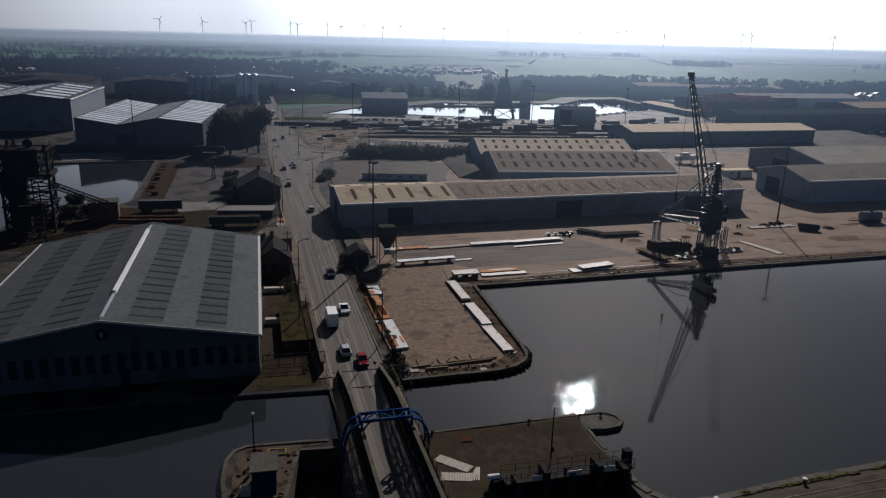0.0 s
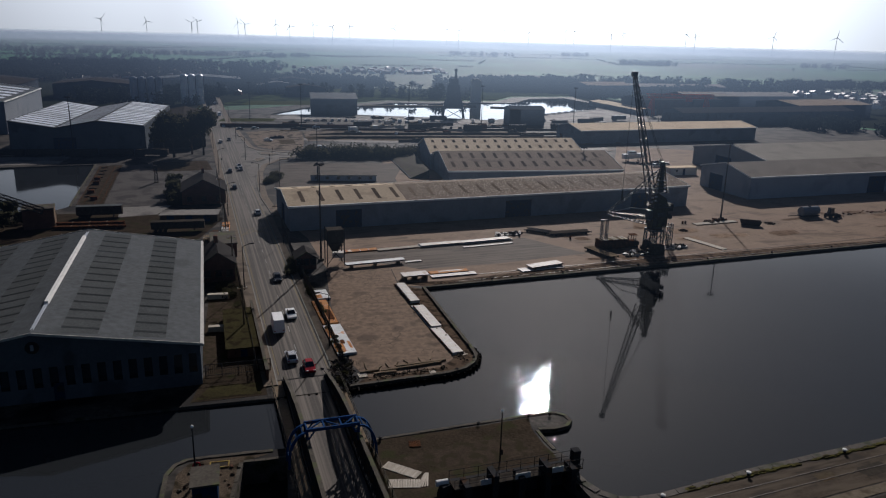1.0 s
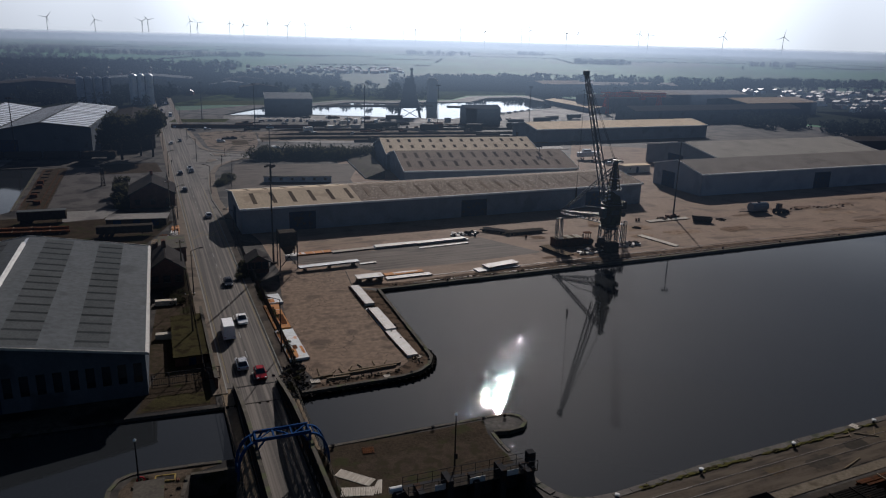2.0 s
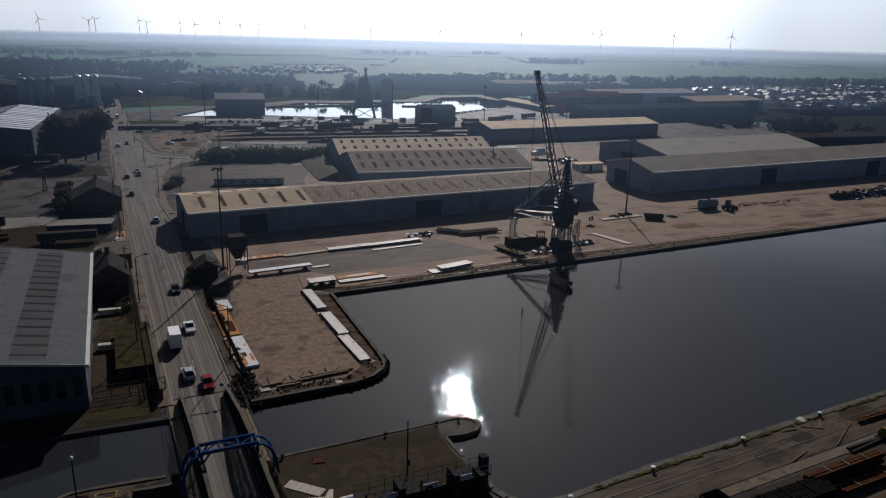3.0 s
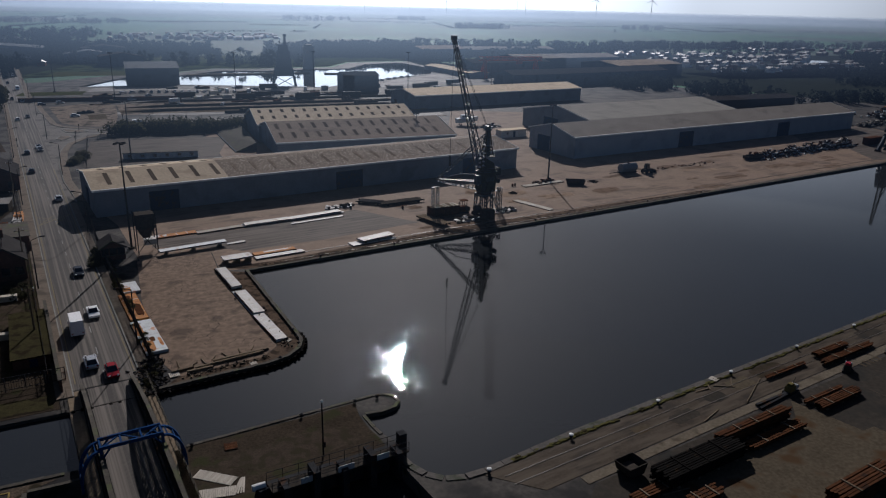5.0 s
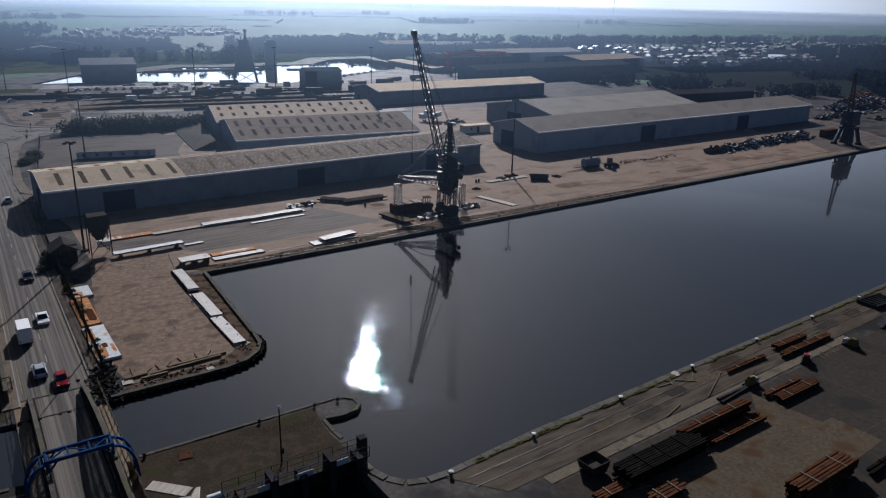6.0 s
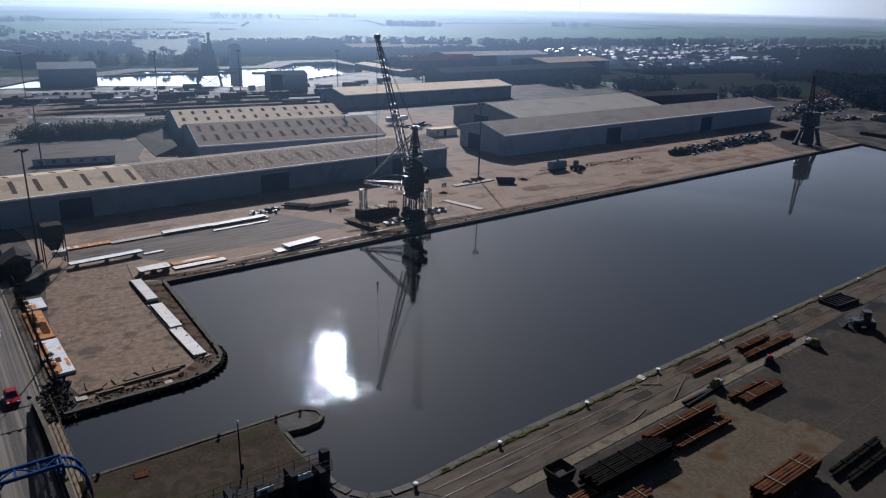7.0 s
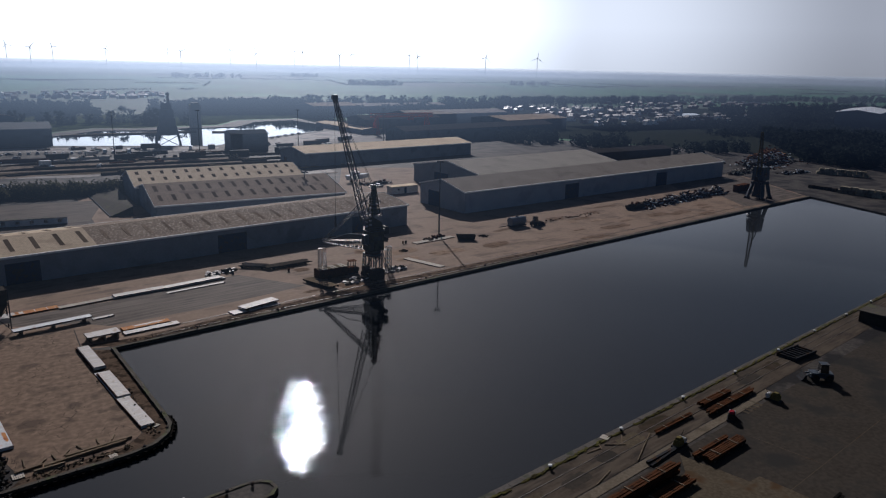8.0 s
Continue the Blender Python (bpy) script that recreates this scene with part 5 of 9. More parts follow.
def grab_crane(x, y, rz):
    """A squat scrap-handling crane: portal, turntable, house and a short steep jib."""
    c = thing("scrap_crane", x, y, 0, rz, "dark blue scrap crane with a short ochre jib", "crane", "quay cranes")
    for sx in (-1, 1):
        for sy in (-1, 1):
            part("portal_leg", Geo().beam((sx * 2.8, sy * 2.6, 0.5), (sx * 1.7, sy * 1.7, 5.2), 0.95), CRANEBLUE, c)
            part("wheel_bogie", Geo().box(sx * 2.8, sy * 2.6, 0.02, 1.0, 1.9, 0.7, 0, 0.85), BACKDARK, c)
    part("cable_house", Geo().box(0, 0, 0.6, 3.0, 3.0, 4.6, 0, 0.8), CRANEBLUE, c)
    part("portal_deck", Geo().box(0, 0, 5.2, 4.4, 4.4, 0.7), CRANEBLUE, c)
    part("turntable", Geo().tube((0, 0, 5.9), (0, 0, 6.6), 1.7, n=18), BACKDARK, c)
    house = part("machine_house", Geo().box(0.4, 0.2, 6.4, 5.2, 4.0, 4.6, 0, 0.85), CRANEBLUE, c, "blue machine house")
    part("house_window", Geo().box(-0.2, -1.78, 8.0, 1.6, 0.1, 1.0), GLASS, house)
    part("counterweight", Geo().box(3.2, 0.2, 6.8, 1.0, 2.4, 1.8), BACKDARK, c)
    part("jib", Geo().lattice((-1.4, 0, 8.6), (-4.2, -0.6, 23.0), 1.4, 0.6, 12, 0.2, 0.12), OCHRE, c, "short ochre lattice jib")
    part("a_frame", Geo().beam((1.0, -0.9, 10.0), (0.4, 0, 13.6), 0.25).beam((1.0, 1.1, 10.0), (0.4, 0, 13.6), 0.25), CRANEBLUE, c)
    part("luffing_rope", Geo().tube((0.4, 0, 13.6), (-4.2, -0.6, 23.0), 0.05, n=5), IRON, c)
    part("hoist_rope", Geo().tube((-4.2, -0.6, 23.0), (-4.3, -0.6, 8.0), 0.05, n=5), IRON, c)
    grab = part("grab", Geo().box(-4.3, -0.6, 7.0, 0.8, 0.8, 1.0), BACKDARK, c, "hanging orange-peel grab")
    for k in range(4):
        a = k * math.pi / 2
        part("tine", Geo().beam((-4.3 + 0.4 * math.cos(a), -0.6 + 0.4 * math.sin(a), 7.2), (-4.3 + 0.9 * math.cos(a), -0.6 + 0.9 * math.sin(a), 6.2), 0.25), BACKDARK, grab)
    return c


grab_crane(212.5, 189.0, 17)


# ---- plates and covers on the jetty and the north quay ----
def flake(rnd, cx, cy, lx, ly, z, t=0.012):
    """A ragged-edged sheet of rust or dirt lying on a plate."""
    n = 14
    pts = []
    for i in range(n):
        a = i * math.tau / n
        c, s = math.cos(a), math.sin(a)
        k = 1 / max(abs(c), abs(s)) * rnd.uniform(0.8, 1.0)
        pts.append((cx + c * k * lx / 2, cy + s * k * ly / 2))
    return Geo().prism(pts, z, z + t)


def hatch_cover(x, y, rz, L, W, h, material, label, layers=1, patches=(), lift=0.0, panels=4):
    """A ship's hatch cover: a shallow steel tray with a rim all round, seams across its top and lifting lugs; layers: thinner ones stacked."""
    rnd = random.Random(int(x * 13 + y * 7))
    c = thing("hatch_cover", x, y, 0.03, rz + rnd.uniform(-0.8, 0.8), label, "hatch cover", "plates on the quay")
    step = h / layers
    for i in range(layers):
        j, q = (rnd.uniform(-0.3, 0.3), rnd.uniform(-0.14, 0.14)) if layers > 1 else (0, 0)
        z, t = lift + i * step, step * 0.78
        tip = rnd.uniform(-0.03, 0.05)
        l, w = L / 2 - 0.12 * i, W / 2 - 0.04 * i
        top = part("plate", Geo().hull([(j - l, q - w, z), (j + l, q - w, z), (j + l, q + w, z), (j - l, q + w, z), (j - l + 0.03, q - w + 0.03, z + t), (j + l - 0.03, q - w + 0.03, z + t + tip), (j + l - 0.03, q + w - 0.03, z + t + tip), (j - l + 0.03, q + w - 0.03, z + t)],
                                       [(3, 2, 1, 0), (4, 5, 6, 7), (0, 1, 5, 4), (1, 2, 6, 5), (2, 3, 7, 6), (3, 0, 4, 7)]), material if i == layers - 1 else GREYPLATE, c)
        for sy in (-1, 1):
            part("rim", Geo().beam((j - l, q + sy * w, z + t * 0.5), (j + l, q + sy * w, z + t * 0.5 + tip), 0.08, t * 0.55), RUST, top, "rust-streaked edge flange")
        if i == layers - 1:
            for k in range(1, panels):
                px = j - l + 2 * l * k / panels + rnd.uniform(-0.1, 0.1)
                part("seam", Geo().box(px, q, z + t + tip * (px + l) / (2 * l), 0.07, 2 * w - 0.1, 0.012), GREYPLATE, top, "worn weld seam")
            for k in (-0.42, 0.42):
                part("lug", Geo().box(j + k * L, q + rnd.choice((-0.3, 0.3)) * W, z + t, 0.16, 0.1, 0.06, 0, 0.6), GREYPLATE, top)
            for cx, cy, lx, ly, pm in patches:
                part("rust_patch", flake(rnd, j + cx, q + cy, lx, ly, z + t + max(0.0, tip) + 0.004), pm, top, "ragged patch of rust")
    if lift:
        for sx in (-0.4, 0.0, 0.4):
            part("bearer", Geo().box(sx * L, 0, 0, 0.3, W, lift), TIMBER, c)
    return c


for x, y, rz, L, W, h, n in ((4.5, 117.4, -76, 9.9, 1.75, 0.5, 3), (7.2, 106.6, -75, 9.8, 1.8, 0.42, 3), (9.85, 97.0, -73.5, 9.5, 1.7, 0.3, 2)):
    hatch_cover(x, y, rz, L, W, h, PALESTEEL, "long pale steel hatch cover lying on the jetty", n, panels=6)
hatch_cover(6.0, 125.4, 16, 4.9, 2.4, 0.3, PALESTEEL, "short pale hatch cover raised on bearers", 1, lift=0.75)
hatch_cover(13.2, 127.3, 17, 8.8, 1.5, 0.3, PALESTEEL, "pale hatch cover beside a rusty one", 1)
hatch_cover(12.4, 129.0, 17, 7.6, 1.5, 0.4, RUSTORANGE, "rusty hatch cover with a worn pale top", 1, [(0.5, 0.2, 5.0, 0.6, PALESTEEL)])
hatch_cover(-1.3, 133.3, 18, 11.6, 1.5, 0.3, GREYPLATE, "long pale hatch cover raised on bearers", 1, lift=0.6)
hatch_cover(6.0, 135.7, 18, 3.4, 0.9, 0.18, PALESTEEL, "small pale plate on the ground", 1)
hatch_cover(-4.6, 142.9, 18, 7.2, 1.7, 0.3, RUSTORANGE, "orange rusted hatch cover", 1, [(-2.2, 0, 0.7, 1.3, PALESTEEL)])
hatch_cover(-8.7, 141.8, 18, 2.4, 1.5, 0.3, PALESTEEL, "short pale plate beside a rusty one", 1)
hatch_cover(3.2, 144.6, 19, 9.0, 1.4, 0.3, PALETIMBER, "pale weathered plate on the quay", 1)
hatch_cover(12.0, 147.6, 17, 9.6, 1.9, 0.5, PALESTEEL, "pale hatch cover on the quay", 2)
hatch_cover(22.2, 150.6, 19, 11.7, 1.8, 0.5, PALESTEEL, "pale hatch cover on the quay", 2)
hatch_cover(22.2, 147.6, 19, 11.5, 0.8, 0.18, PALESTEEL, "narrow pale plate on the ground", 1)
hatch_cover(30.4, 131.6, 20, 9.2, 2.2, 0.25, PALESTEEL, "pale plate under another at the quay edge", 1)
hatch_cover(31.3, 132.6, 24, 7.2, 2.2, 0.3, PALESTEEL, "pale hatch cover lying askew on a plate", 1, lift=0.4)
hatch_cover(-10.0, 116.2, -74, 4.4, 2.5, 0.4, GREYPLATE, "half rusty, half grey hatch cover by the fence", 1, [(1.1, -0.55, 2.0, 1.2, RUSTORANGE), (-0.9, -0.9, 1.8, 0.6, BACKDARK)])
hatch_cover(-8.7, 108.4, -74, 10.2, 2.4, 0.4, RUSTORANGE, "orange rusted hatch cover by the fence", 1, [(1.6, 0.5, 5.0, 1.1, RUST), (-3.0, -0.3, 2.6, 1.2, RUST)])
hatch_cover(-5.7, 97.6, -74, 10.6, 2.7, 0.45, GREYPLATE, "grey hatch cover with rusty edges by the fence", 1, [(-2.6, -0.8, 5.2, 1.1, RUSTORANGE), (3.3, -0.6, 3.6, 1.5, RUSTORANGE), (2.6, 1.0, 2.8, 0.45, RUSTORANGE), (1.4, 0.2, 1.6, 0.7, RUST)])
hatch_cover(70.4, 149.8, -62, 10.5, 1.7, 0.2, PALETIMBER, "pale boards lying across the quay", 1)
hatch_cover(81.0, 168.6, 17, 12.5, 1.8, 0.25, PALETIMBER, "pale boards beside the lamp mast", 1)


def heap(name, x, y, rz, L, W, H, n, mats, label, category, kind="stuff", bit=1.0):
    """A long heap of scrap: many small uneven pieces, joined."""
    rnd = random.Random(int(abs(x) * 31 + abs(y) * 17))
    obs = []
    for k, m in enumerate(mats):
        g = Geo()
        for i in range(n // len(mats)):
            px, py = rnd.uniform(-L / 2, L / 2), rnd.gauss(0, W / 4)
            top = H * max(0.1, 1 - abs(py) / (W / 2)) * rnd.uniform(0.3, 1.0) * (0.7 + 0.3 * math.sin(px * 0.6))
            a, r = rnd.uniform(0, 6.28), bit * rnd.uniform(0.4, 1.3)
            g.beam((px, py, max(0.1, top - 0.3)), (px + r * math.cos(a), py + r * math.sin(a), max(0.1, top + rnd.uniform(-0.3, 0.3))), bit * rnd.uniform(0.2, 0.8), bit * rnd.uniform(0.1, 0.5))
        if k == 0 and bit >= 0.5:
            g.section([(-L / 2, 0), (L / 2, 0), (L / 2 - 1, H * 0.3), (-L / 2 + 1, H * 0.3)], -W / 6, W / 6)
        if k == 0:
            root = solid(name, g, m, label, category, kind=kind, at=pose(x, y, 0, 0, 0, rz))
        else:
            part("pale_scrap", g, m, root)
    return root


def timber_baulk(x, y, rz, L, w, material=TIMBER):
    g = Geo().box(0, 0, 0, L, w, w * 0.9)
    return solid("timber_baulk", g, material, "loose weathered timber baulk on the ground", "timber", "loose timber", at=pose(x, y, 0.03, 0, random.uniform(-1, 1), rz))


for x, y, rz, L in ((4.5, 88.6, 18, 8.5), (5.8, 89.6, 17, 7.0), (0.2, 88.4, 60, 1.3), (1.3, 89.0, 110, 1.6), (2.5, 89.6, 70, 1.2), (3.8, 90.2, 120, 1.4), (5.6, 91.0, 100, 1.3), (7.2, 91.4, 75, 1.2), (-1.0, 87.2, 20, 2.6), (-1.6, 88.8, 100, 2.0), (1.0, 86.8, 15, 3.0)):
    timber_baulk(x, y, rz, L, 0.3 if L > 2 else 0.15)


def pallet(x, y, rz, material=PALETIMBER, s=1.2):
    p = thing("pallet", x, y, 0.03, rz, "pale wooden pallet lying on the ground", "pallet", "pallets", metric=True)
    for k in (-0.5, 0.0, 0.5):
        part("bearer", Geo().box(0, k * s * 0.85, 0, s, 0.12, 0.1), TIMBER, p)
    for i in range(6):
        part("board", Geo().box((i - 2.5) * s / 6, 0, 0.1, s / 7.5, s, 0.03), material, p)
    return p


pallet(-1.9, 86.2, 14, s=1.5)
pallet(7.2, 86.9, 17, s=1.1)
pallet(11.8, 92.6, 40, s=1.0)
pallet(60.4, 70.0, 30, s=1.3)
pallet(4.3, 69.6, 5, RUST, 1.6)


def bollard(x, y, h=0.6):
    b = thing("bollard", x, y, 0.1, 0, "rounded iron mooring bollard with a white-painted head", "bollard", "bollards along the quay", metric=True)
    part("post", Geo().tube((0, 0, 0), (0, 0, h * 0.7), 0.22, 0.17, 12), IRON, b)
    part("head", Geo().tube((0, 0, h * 0.7), (0, 0, h * 0.9), 0.32, 0.3, 12).tube((0, 0, h * 0.9), (0, 0, h), 0.3, 0.12, 12), LAMP, b, "white-painted head")
    return b


def plain_bollard(x, y):
    b = thing("bollard", x, y, 0.1, 0, "squat dark iron mooring bollard on the quay edge", "bollard", "bollards along the quay", metric=True)
    part("post", Geo().tube((0, 0, 0), (0, 0, 0.3), 0.2, 0.16, 12), IRON, b)
    part("head", Geo().tube((0, 0, 0.3), (0, 0, 0.42), 0.27, 0.25, 12).tube((0, 0, 0.42), (0, 0, 0.48), 0.25, 0.1, 12), IRON, b)
    return b


b0 = bollard(38.0, 62.7)
for x, y in ((50.6, 66.6), (63.2, 70.6), (76.4, 74.6), (89.5, 78.4), (102.5, 82.3), (115.5, 86.4), (128.5, 90.4), (27.8, 59.2), (140, 94)):
    copy_thing(b0, pose(x * K, y * K, 0.1 * K))
heap("rubble_heap", 8.0, 104.6, -75, 30, 1.6, 0.25, 130, (BACKDARK, TIMBER), "scattered debris along the jetty's edge", "rubble", bit=0.35)
heap("rubble_heap", 4.0, 86.9, 17, 11, 1.2, 0.15, 70, (BACKDARK, TIMBER), "splintered timber and debris along the jetty's front", "rubble", bit=0.3)
heap("rubble_heap", 24.0, 126.6, 16.5, 30, 2.0, 0.15, 120, (BACKDARK, QUAYGROUND), "grit and small debris on the quay edge", "rubble", bit=0.25)
sheet("surface_gravel_patch", [(2.0, 66.5), (6.0, 68.6), (11.0, 70.2), (16.0, 70.6), (17.0, 67.6), (12.6, 66.0), (7.0, 65.2)], [], 0.036, GRAVEL, "trampled gravelly patch on the lock island", "gravel")
b1 = plain_bollard(13.0, 91.0)
for x, y in ((12.6, 95.3), (10.4, 87.4), (9.2, 103.6), (20.0, 124.7), (34, 128.7), (50, 133.4), (66, 138.0), (82, 142.7), (98, 147.4), (116, 152.7), (11.6, 73.4), (0.6, 70.5), (17.6, 75.0), (20.2, 75.4)):
    copy_thing(b1, pose(x * K, y * K, 0.1 * K))


# ---- lamp posts and masts ----
def mast_lamp(x, y, h, label="tall slim floodlight mast with a lamp head", heads=2):
    m = thing("floodlight_mast", x, y, 0, random.uniform(0, 90), label, "floodlight mast", "floodlight masts")
    part("pole", Geo().tube((0, 0, 0), (0, 0, h), 0.2, 0.11, 8), IRON, m)
    part("base", Geo().box(0, 0, 0, 0.9, 0.9, 0.35), COPING, m)
    part("crossarm", Geo().beam((-0.9, 0, h), (0.9, 0, h), 0.1).beam((0, -0.9, h), (0, 0.9, h), 0.1), IRON, m)
    for dx, dy in ((-0.8, 0), (0.8, 0), (0, -0.8), (0, 0.8))[:2 * heads]:
        part("lamp_head", Geo().box(dx, dy, h - 0.25, 0.5, 0.5, 0.3, 0, 0.7), IRON, m)
    return m


for x, y, h in ((84.0, 172.3, 19.2), (-11.8, 136.5, 18.8), (-106, 255, 20), (-77.0, 138.8, 13), (-40, 345, 20), (10, 352, 20), (46, 360, 20), (92, 360, 20), (-70, 380, 18), (150, 400, 18), (64, 232, 9), (-20, 215, 16)):
    mast_lamp(x, y, h)


def pole_lamp(x, y, h):
    m = thing("lamp_post", x, y, 0, 0, "plain dark lamp post with a small white globe", "lamp post", "lock side lamp posts")
    part("pole", Geo().tube((0, 0, 0), (0, 0, h), 0.09, 0.06, 8), IRON, m)
    part("globe", Geo().tube((0, 0, h), (0, 0, h + 0.16), 0.1, 0.17, 10).tube((0, 0, h + 0.16), (0, 0, h + 0.3), 0.17, 0.05, 10), LAMP, m, "white globe")
    part("control_box", Geo().box(0.14, 0, 0.9, 0.25, 0.25, 0.6), RED if x < 0 else IRON, m)
    return m


pole_lamp(-17.1, 63.4, 5.9)
pole_lamp(13.0, 66.0, 5.8)


def street_lamp(s, o, turn):
    x, y, _ = road_at(s, o)
    m = thing("street_lamp", x, y, 0.1, RA + turn, "slim grey street lamp leaning over the road", "street lamp", "street lamps along the road")
    part("column", Geo().tube((0, 0, 0), (0, 0, 7.6), 0.1, 0.06, 8), IRON, m)
    part("bracket", Geo().tube((0, 0, 7.6), (-1.3, 0, 8.1), 0.05, 0.045, 6), IRON, m)
    part("lantern", Geo().box(-1.6, 0, 8.0, 0.75, 0.28, 0.16, 0, 0.8), IRON, m)
    return m


def signal_post(x, y, rz):
    p = thing("traffic_signal", x, y, 0.1, rz, "slim dark traffic signal on a post", "traffic light", "traffic lights at the junction", metric=True)
    part("post", Geo().tube((0, 0, 0), (0, 0, 3.2), 0.07, n=8), IRON, p)
    part("head", Geo().box(0, -0.15, 2.3, 0.34, 0.24, 0.95), BACKDARK, p)
    for k in range(3):
        part("lens", Geo().tube((0, -0.27, 2.45 + 0.3 * k), (0, -0.3, 2.45 + 0.3 * k), 0.1, n=8), BACKDARK, p)


for x, y, rz in ((-39.6, 250.5, 190), (-38.4, 242.4, 20), (-41.0, 264.5, 80), (-33.0, 261.2, 260), (-53.4, 240.0, 190), (-30.4, 286.8, 120)):
    signal_post(x, y, rz)
for i in range(13):
    street_lamp(-6 + i * 27, 4.7 if i % 2 == 0 else -5.0, 0 if i % 2 == 0 else 180)


# ---- vehicles ----
def car(x, y, rz, paint, label, L=4.2, W=1.75, H=1.45, kind="hatch"):
    c = thing("van" if kind == "van" else "car", x, y, 0.02, rz, label, "van" if kind == "van" else "car", "traffic on the road", metric=True)
    h, l = W / 2, L / 2
    if kind == "van":
        prof = [(-l, 0.35), (l, 0.35), (l, 0.95), (l - 0.75, 1.15), (l - 1.3, 1.95), (l - 1.7, H), (-l, H)]
    elif kind == "pickup":
        prof = [(-l, 0.4), (l, 0.4), (l, 0.95), (l - 1.1, 1.05), (-l, 1.05)]
    else:
        prof = [(-l, 0.35), (l, 0.32), (l, 0.68), (l - 0.95, 0.88), (-l + 0.1, 0.95), (-l, 0.75)]

    def shell(pr, hw, tuck, cut=99):
        g, n = Geo(), len(pr)
        for sgn in (-1, 1):
            g.v += [(px, sgn * (hw - (tuck * max(0, pz - 0.8) if pz > 0.8 else 0)), pz) for px, pz in pr]
        g.f = [tuple(range(n)), tuple(reversed(range(n, 2 * n)))] + [(i, n + i, n + (i + 1) % n, (i + 1) % n) for i in range(n)]
        return g

    part("body", shell(prof, h, 0.06), paint, c)
    if kind != "van":
        roof = [(l - 1.0, 0.86), (l - 1.75, H - 0.04), (l - 2.2, H), (-l + (0.75 if kind == "hatch" else 1.9), H - 0.03), (-l + (0.15 if kind == "hatch" else 1.6), 0.92)]
        part("cabin_glass", shell(roof, h - 0.08, 0.28), GLASS, c, "dark windows")
        part("roof_panel", Geo().box((roof[1][0] + roof[3][0]) / 2, 0, H - 0.02, abs(roof[1][0] - roof[3][0]) * 0.86, W - 0.62, 0.05, 0, 0.95), paint, c)
    else:
        part("windscreen", Geo().beam((l - 0.78, 0, 1.2), (l - 1.28, 0, 1.92), W * 0.82, 0.05), GLASS, c)
    for sx in (-0.31, 0.31):
        for sy in (-1, 1):
            wh = part("wheel", Geo().tube((sx * L, sy * (h - 0.2), 0.32), (sx * L, sy * h, 0.32), 0.32, n=14), TYRE, c)
            part("rim", Geo().tube((sx * L, sy * (h - 0.02), 0.32), (sx * L, sy * (h + 0.012), 0.32), 0.19, n=10), GALV, wh)
    for sy in (-1, 1):
        part("headlight", Geo().box(l - 0.03, sy * h * 0.7, 0.6, 0.1, 0.32, 0.16), LAMP, c)
        part("tail_light", Geo().box(-l + 0.02, sy * h * 0.75, 0.68, 0.08, 0.26, 0.16), RED, c)
        part("door_mirror", Geo().box(l - 1.45, sy * (h + 0.08), 0.92, 0.14, 0.18, 0.14), paint, c)
    return c


UP, DOWN = RA + 90, RA - 90
car(-15.0, 102.0, UP, WHITE, "white box van on the road", 6.0, 2.15, 2.9, "van")
car(-18.4, 124.5, DOWN, DARKCAR, "dark hatchback on the road")
car(-13.7, 107.0, DOWN, WHITE, "white saloon car on the road", 4.4, 1.8, 1.5, "saloon")
car(-11.6, 91.2, UP, SILVER, "silver estate car on the road", 4.4, 1.8, 1.5)
car(-8.9, 88.2, DOWN, RED, "red hatchback at the bridge's head", 4.0, 1.7, 1.45)
car(-30.4, 174.0, UP, SILVER, "silver hatchback on the road")
for i, (s, o, pm, k) in enumerate(((108, -1.7, DARKCAR, "hatch"), (134, -1.6, DARKCAR, "hatch"), (142, 1.7, SILVER, "saloon"), (137, 1.8, DARKCAR, "hatch"), (200, -1.7, WHITE, "hatch"), (206, 1.7, DARKCAR, "saloon"), (252, 1.7, SILVER, "hatch"), (262, -1.7, DARKCAR, "saloon"), (300, 1.7, WHITE, "van"), (330, -1.7, DARKCAR, "hatch"), (370, 1.7, SILVER, "hatch"), (410, -1.7, WHITE, "hatch"))):
    x, y, _ = road_at(s, o)
    car(x, y, DOWN if o > 0 else UP, pm, ("white delivery van" if k == "van" else {"dark_car_paint": "dark car", "silver_car_paint": "silver car"}.get(pm.name, "white car")) + " far up the road", 5.2 if k == "van" else 4.2, 1.95 if k == "van" else 1.75, 2.4 if k == "van" else 1.45, k)
for x, y, rz, pm, k in ((2.0, 206.5, 10, WHITE, "hatch"), (-24, 277.5, 8, WHITE, "van"), (-8, 392, 5, SILVER, "hatch"), (2, 389, 15, DARKCAR, "saloon"), (10, 391, 5, SILVER, "saloon"), (44, 380, 80, WHITE, "van"), (-66, 334, 20, DARKCAR, "hatch"), (-60, 338, 20, SILVER, "hatch"), (-48, 300, 10, WHITE, "hatch"), (120, 262, 10, WHITE, "van"), (95, 250, 15, SILVER, "hatch")):
    tagged(car(x, y, rz, pm, "parked car in the dock yard" if k != "van" else "white van parked in the dock yard", 5.2 if k == "van" else 4.2, 1.9, 2.4 if k == "van" else 1.45, k), group="parked vehicles")


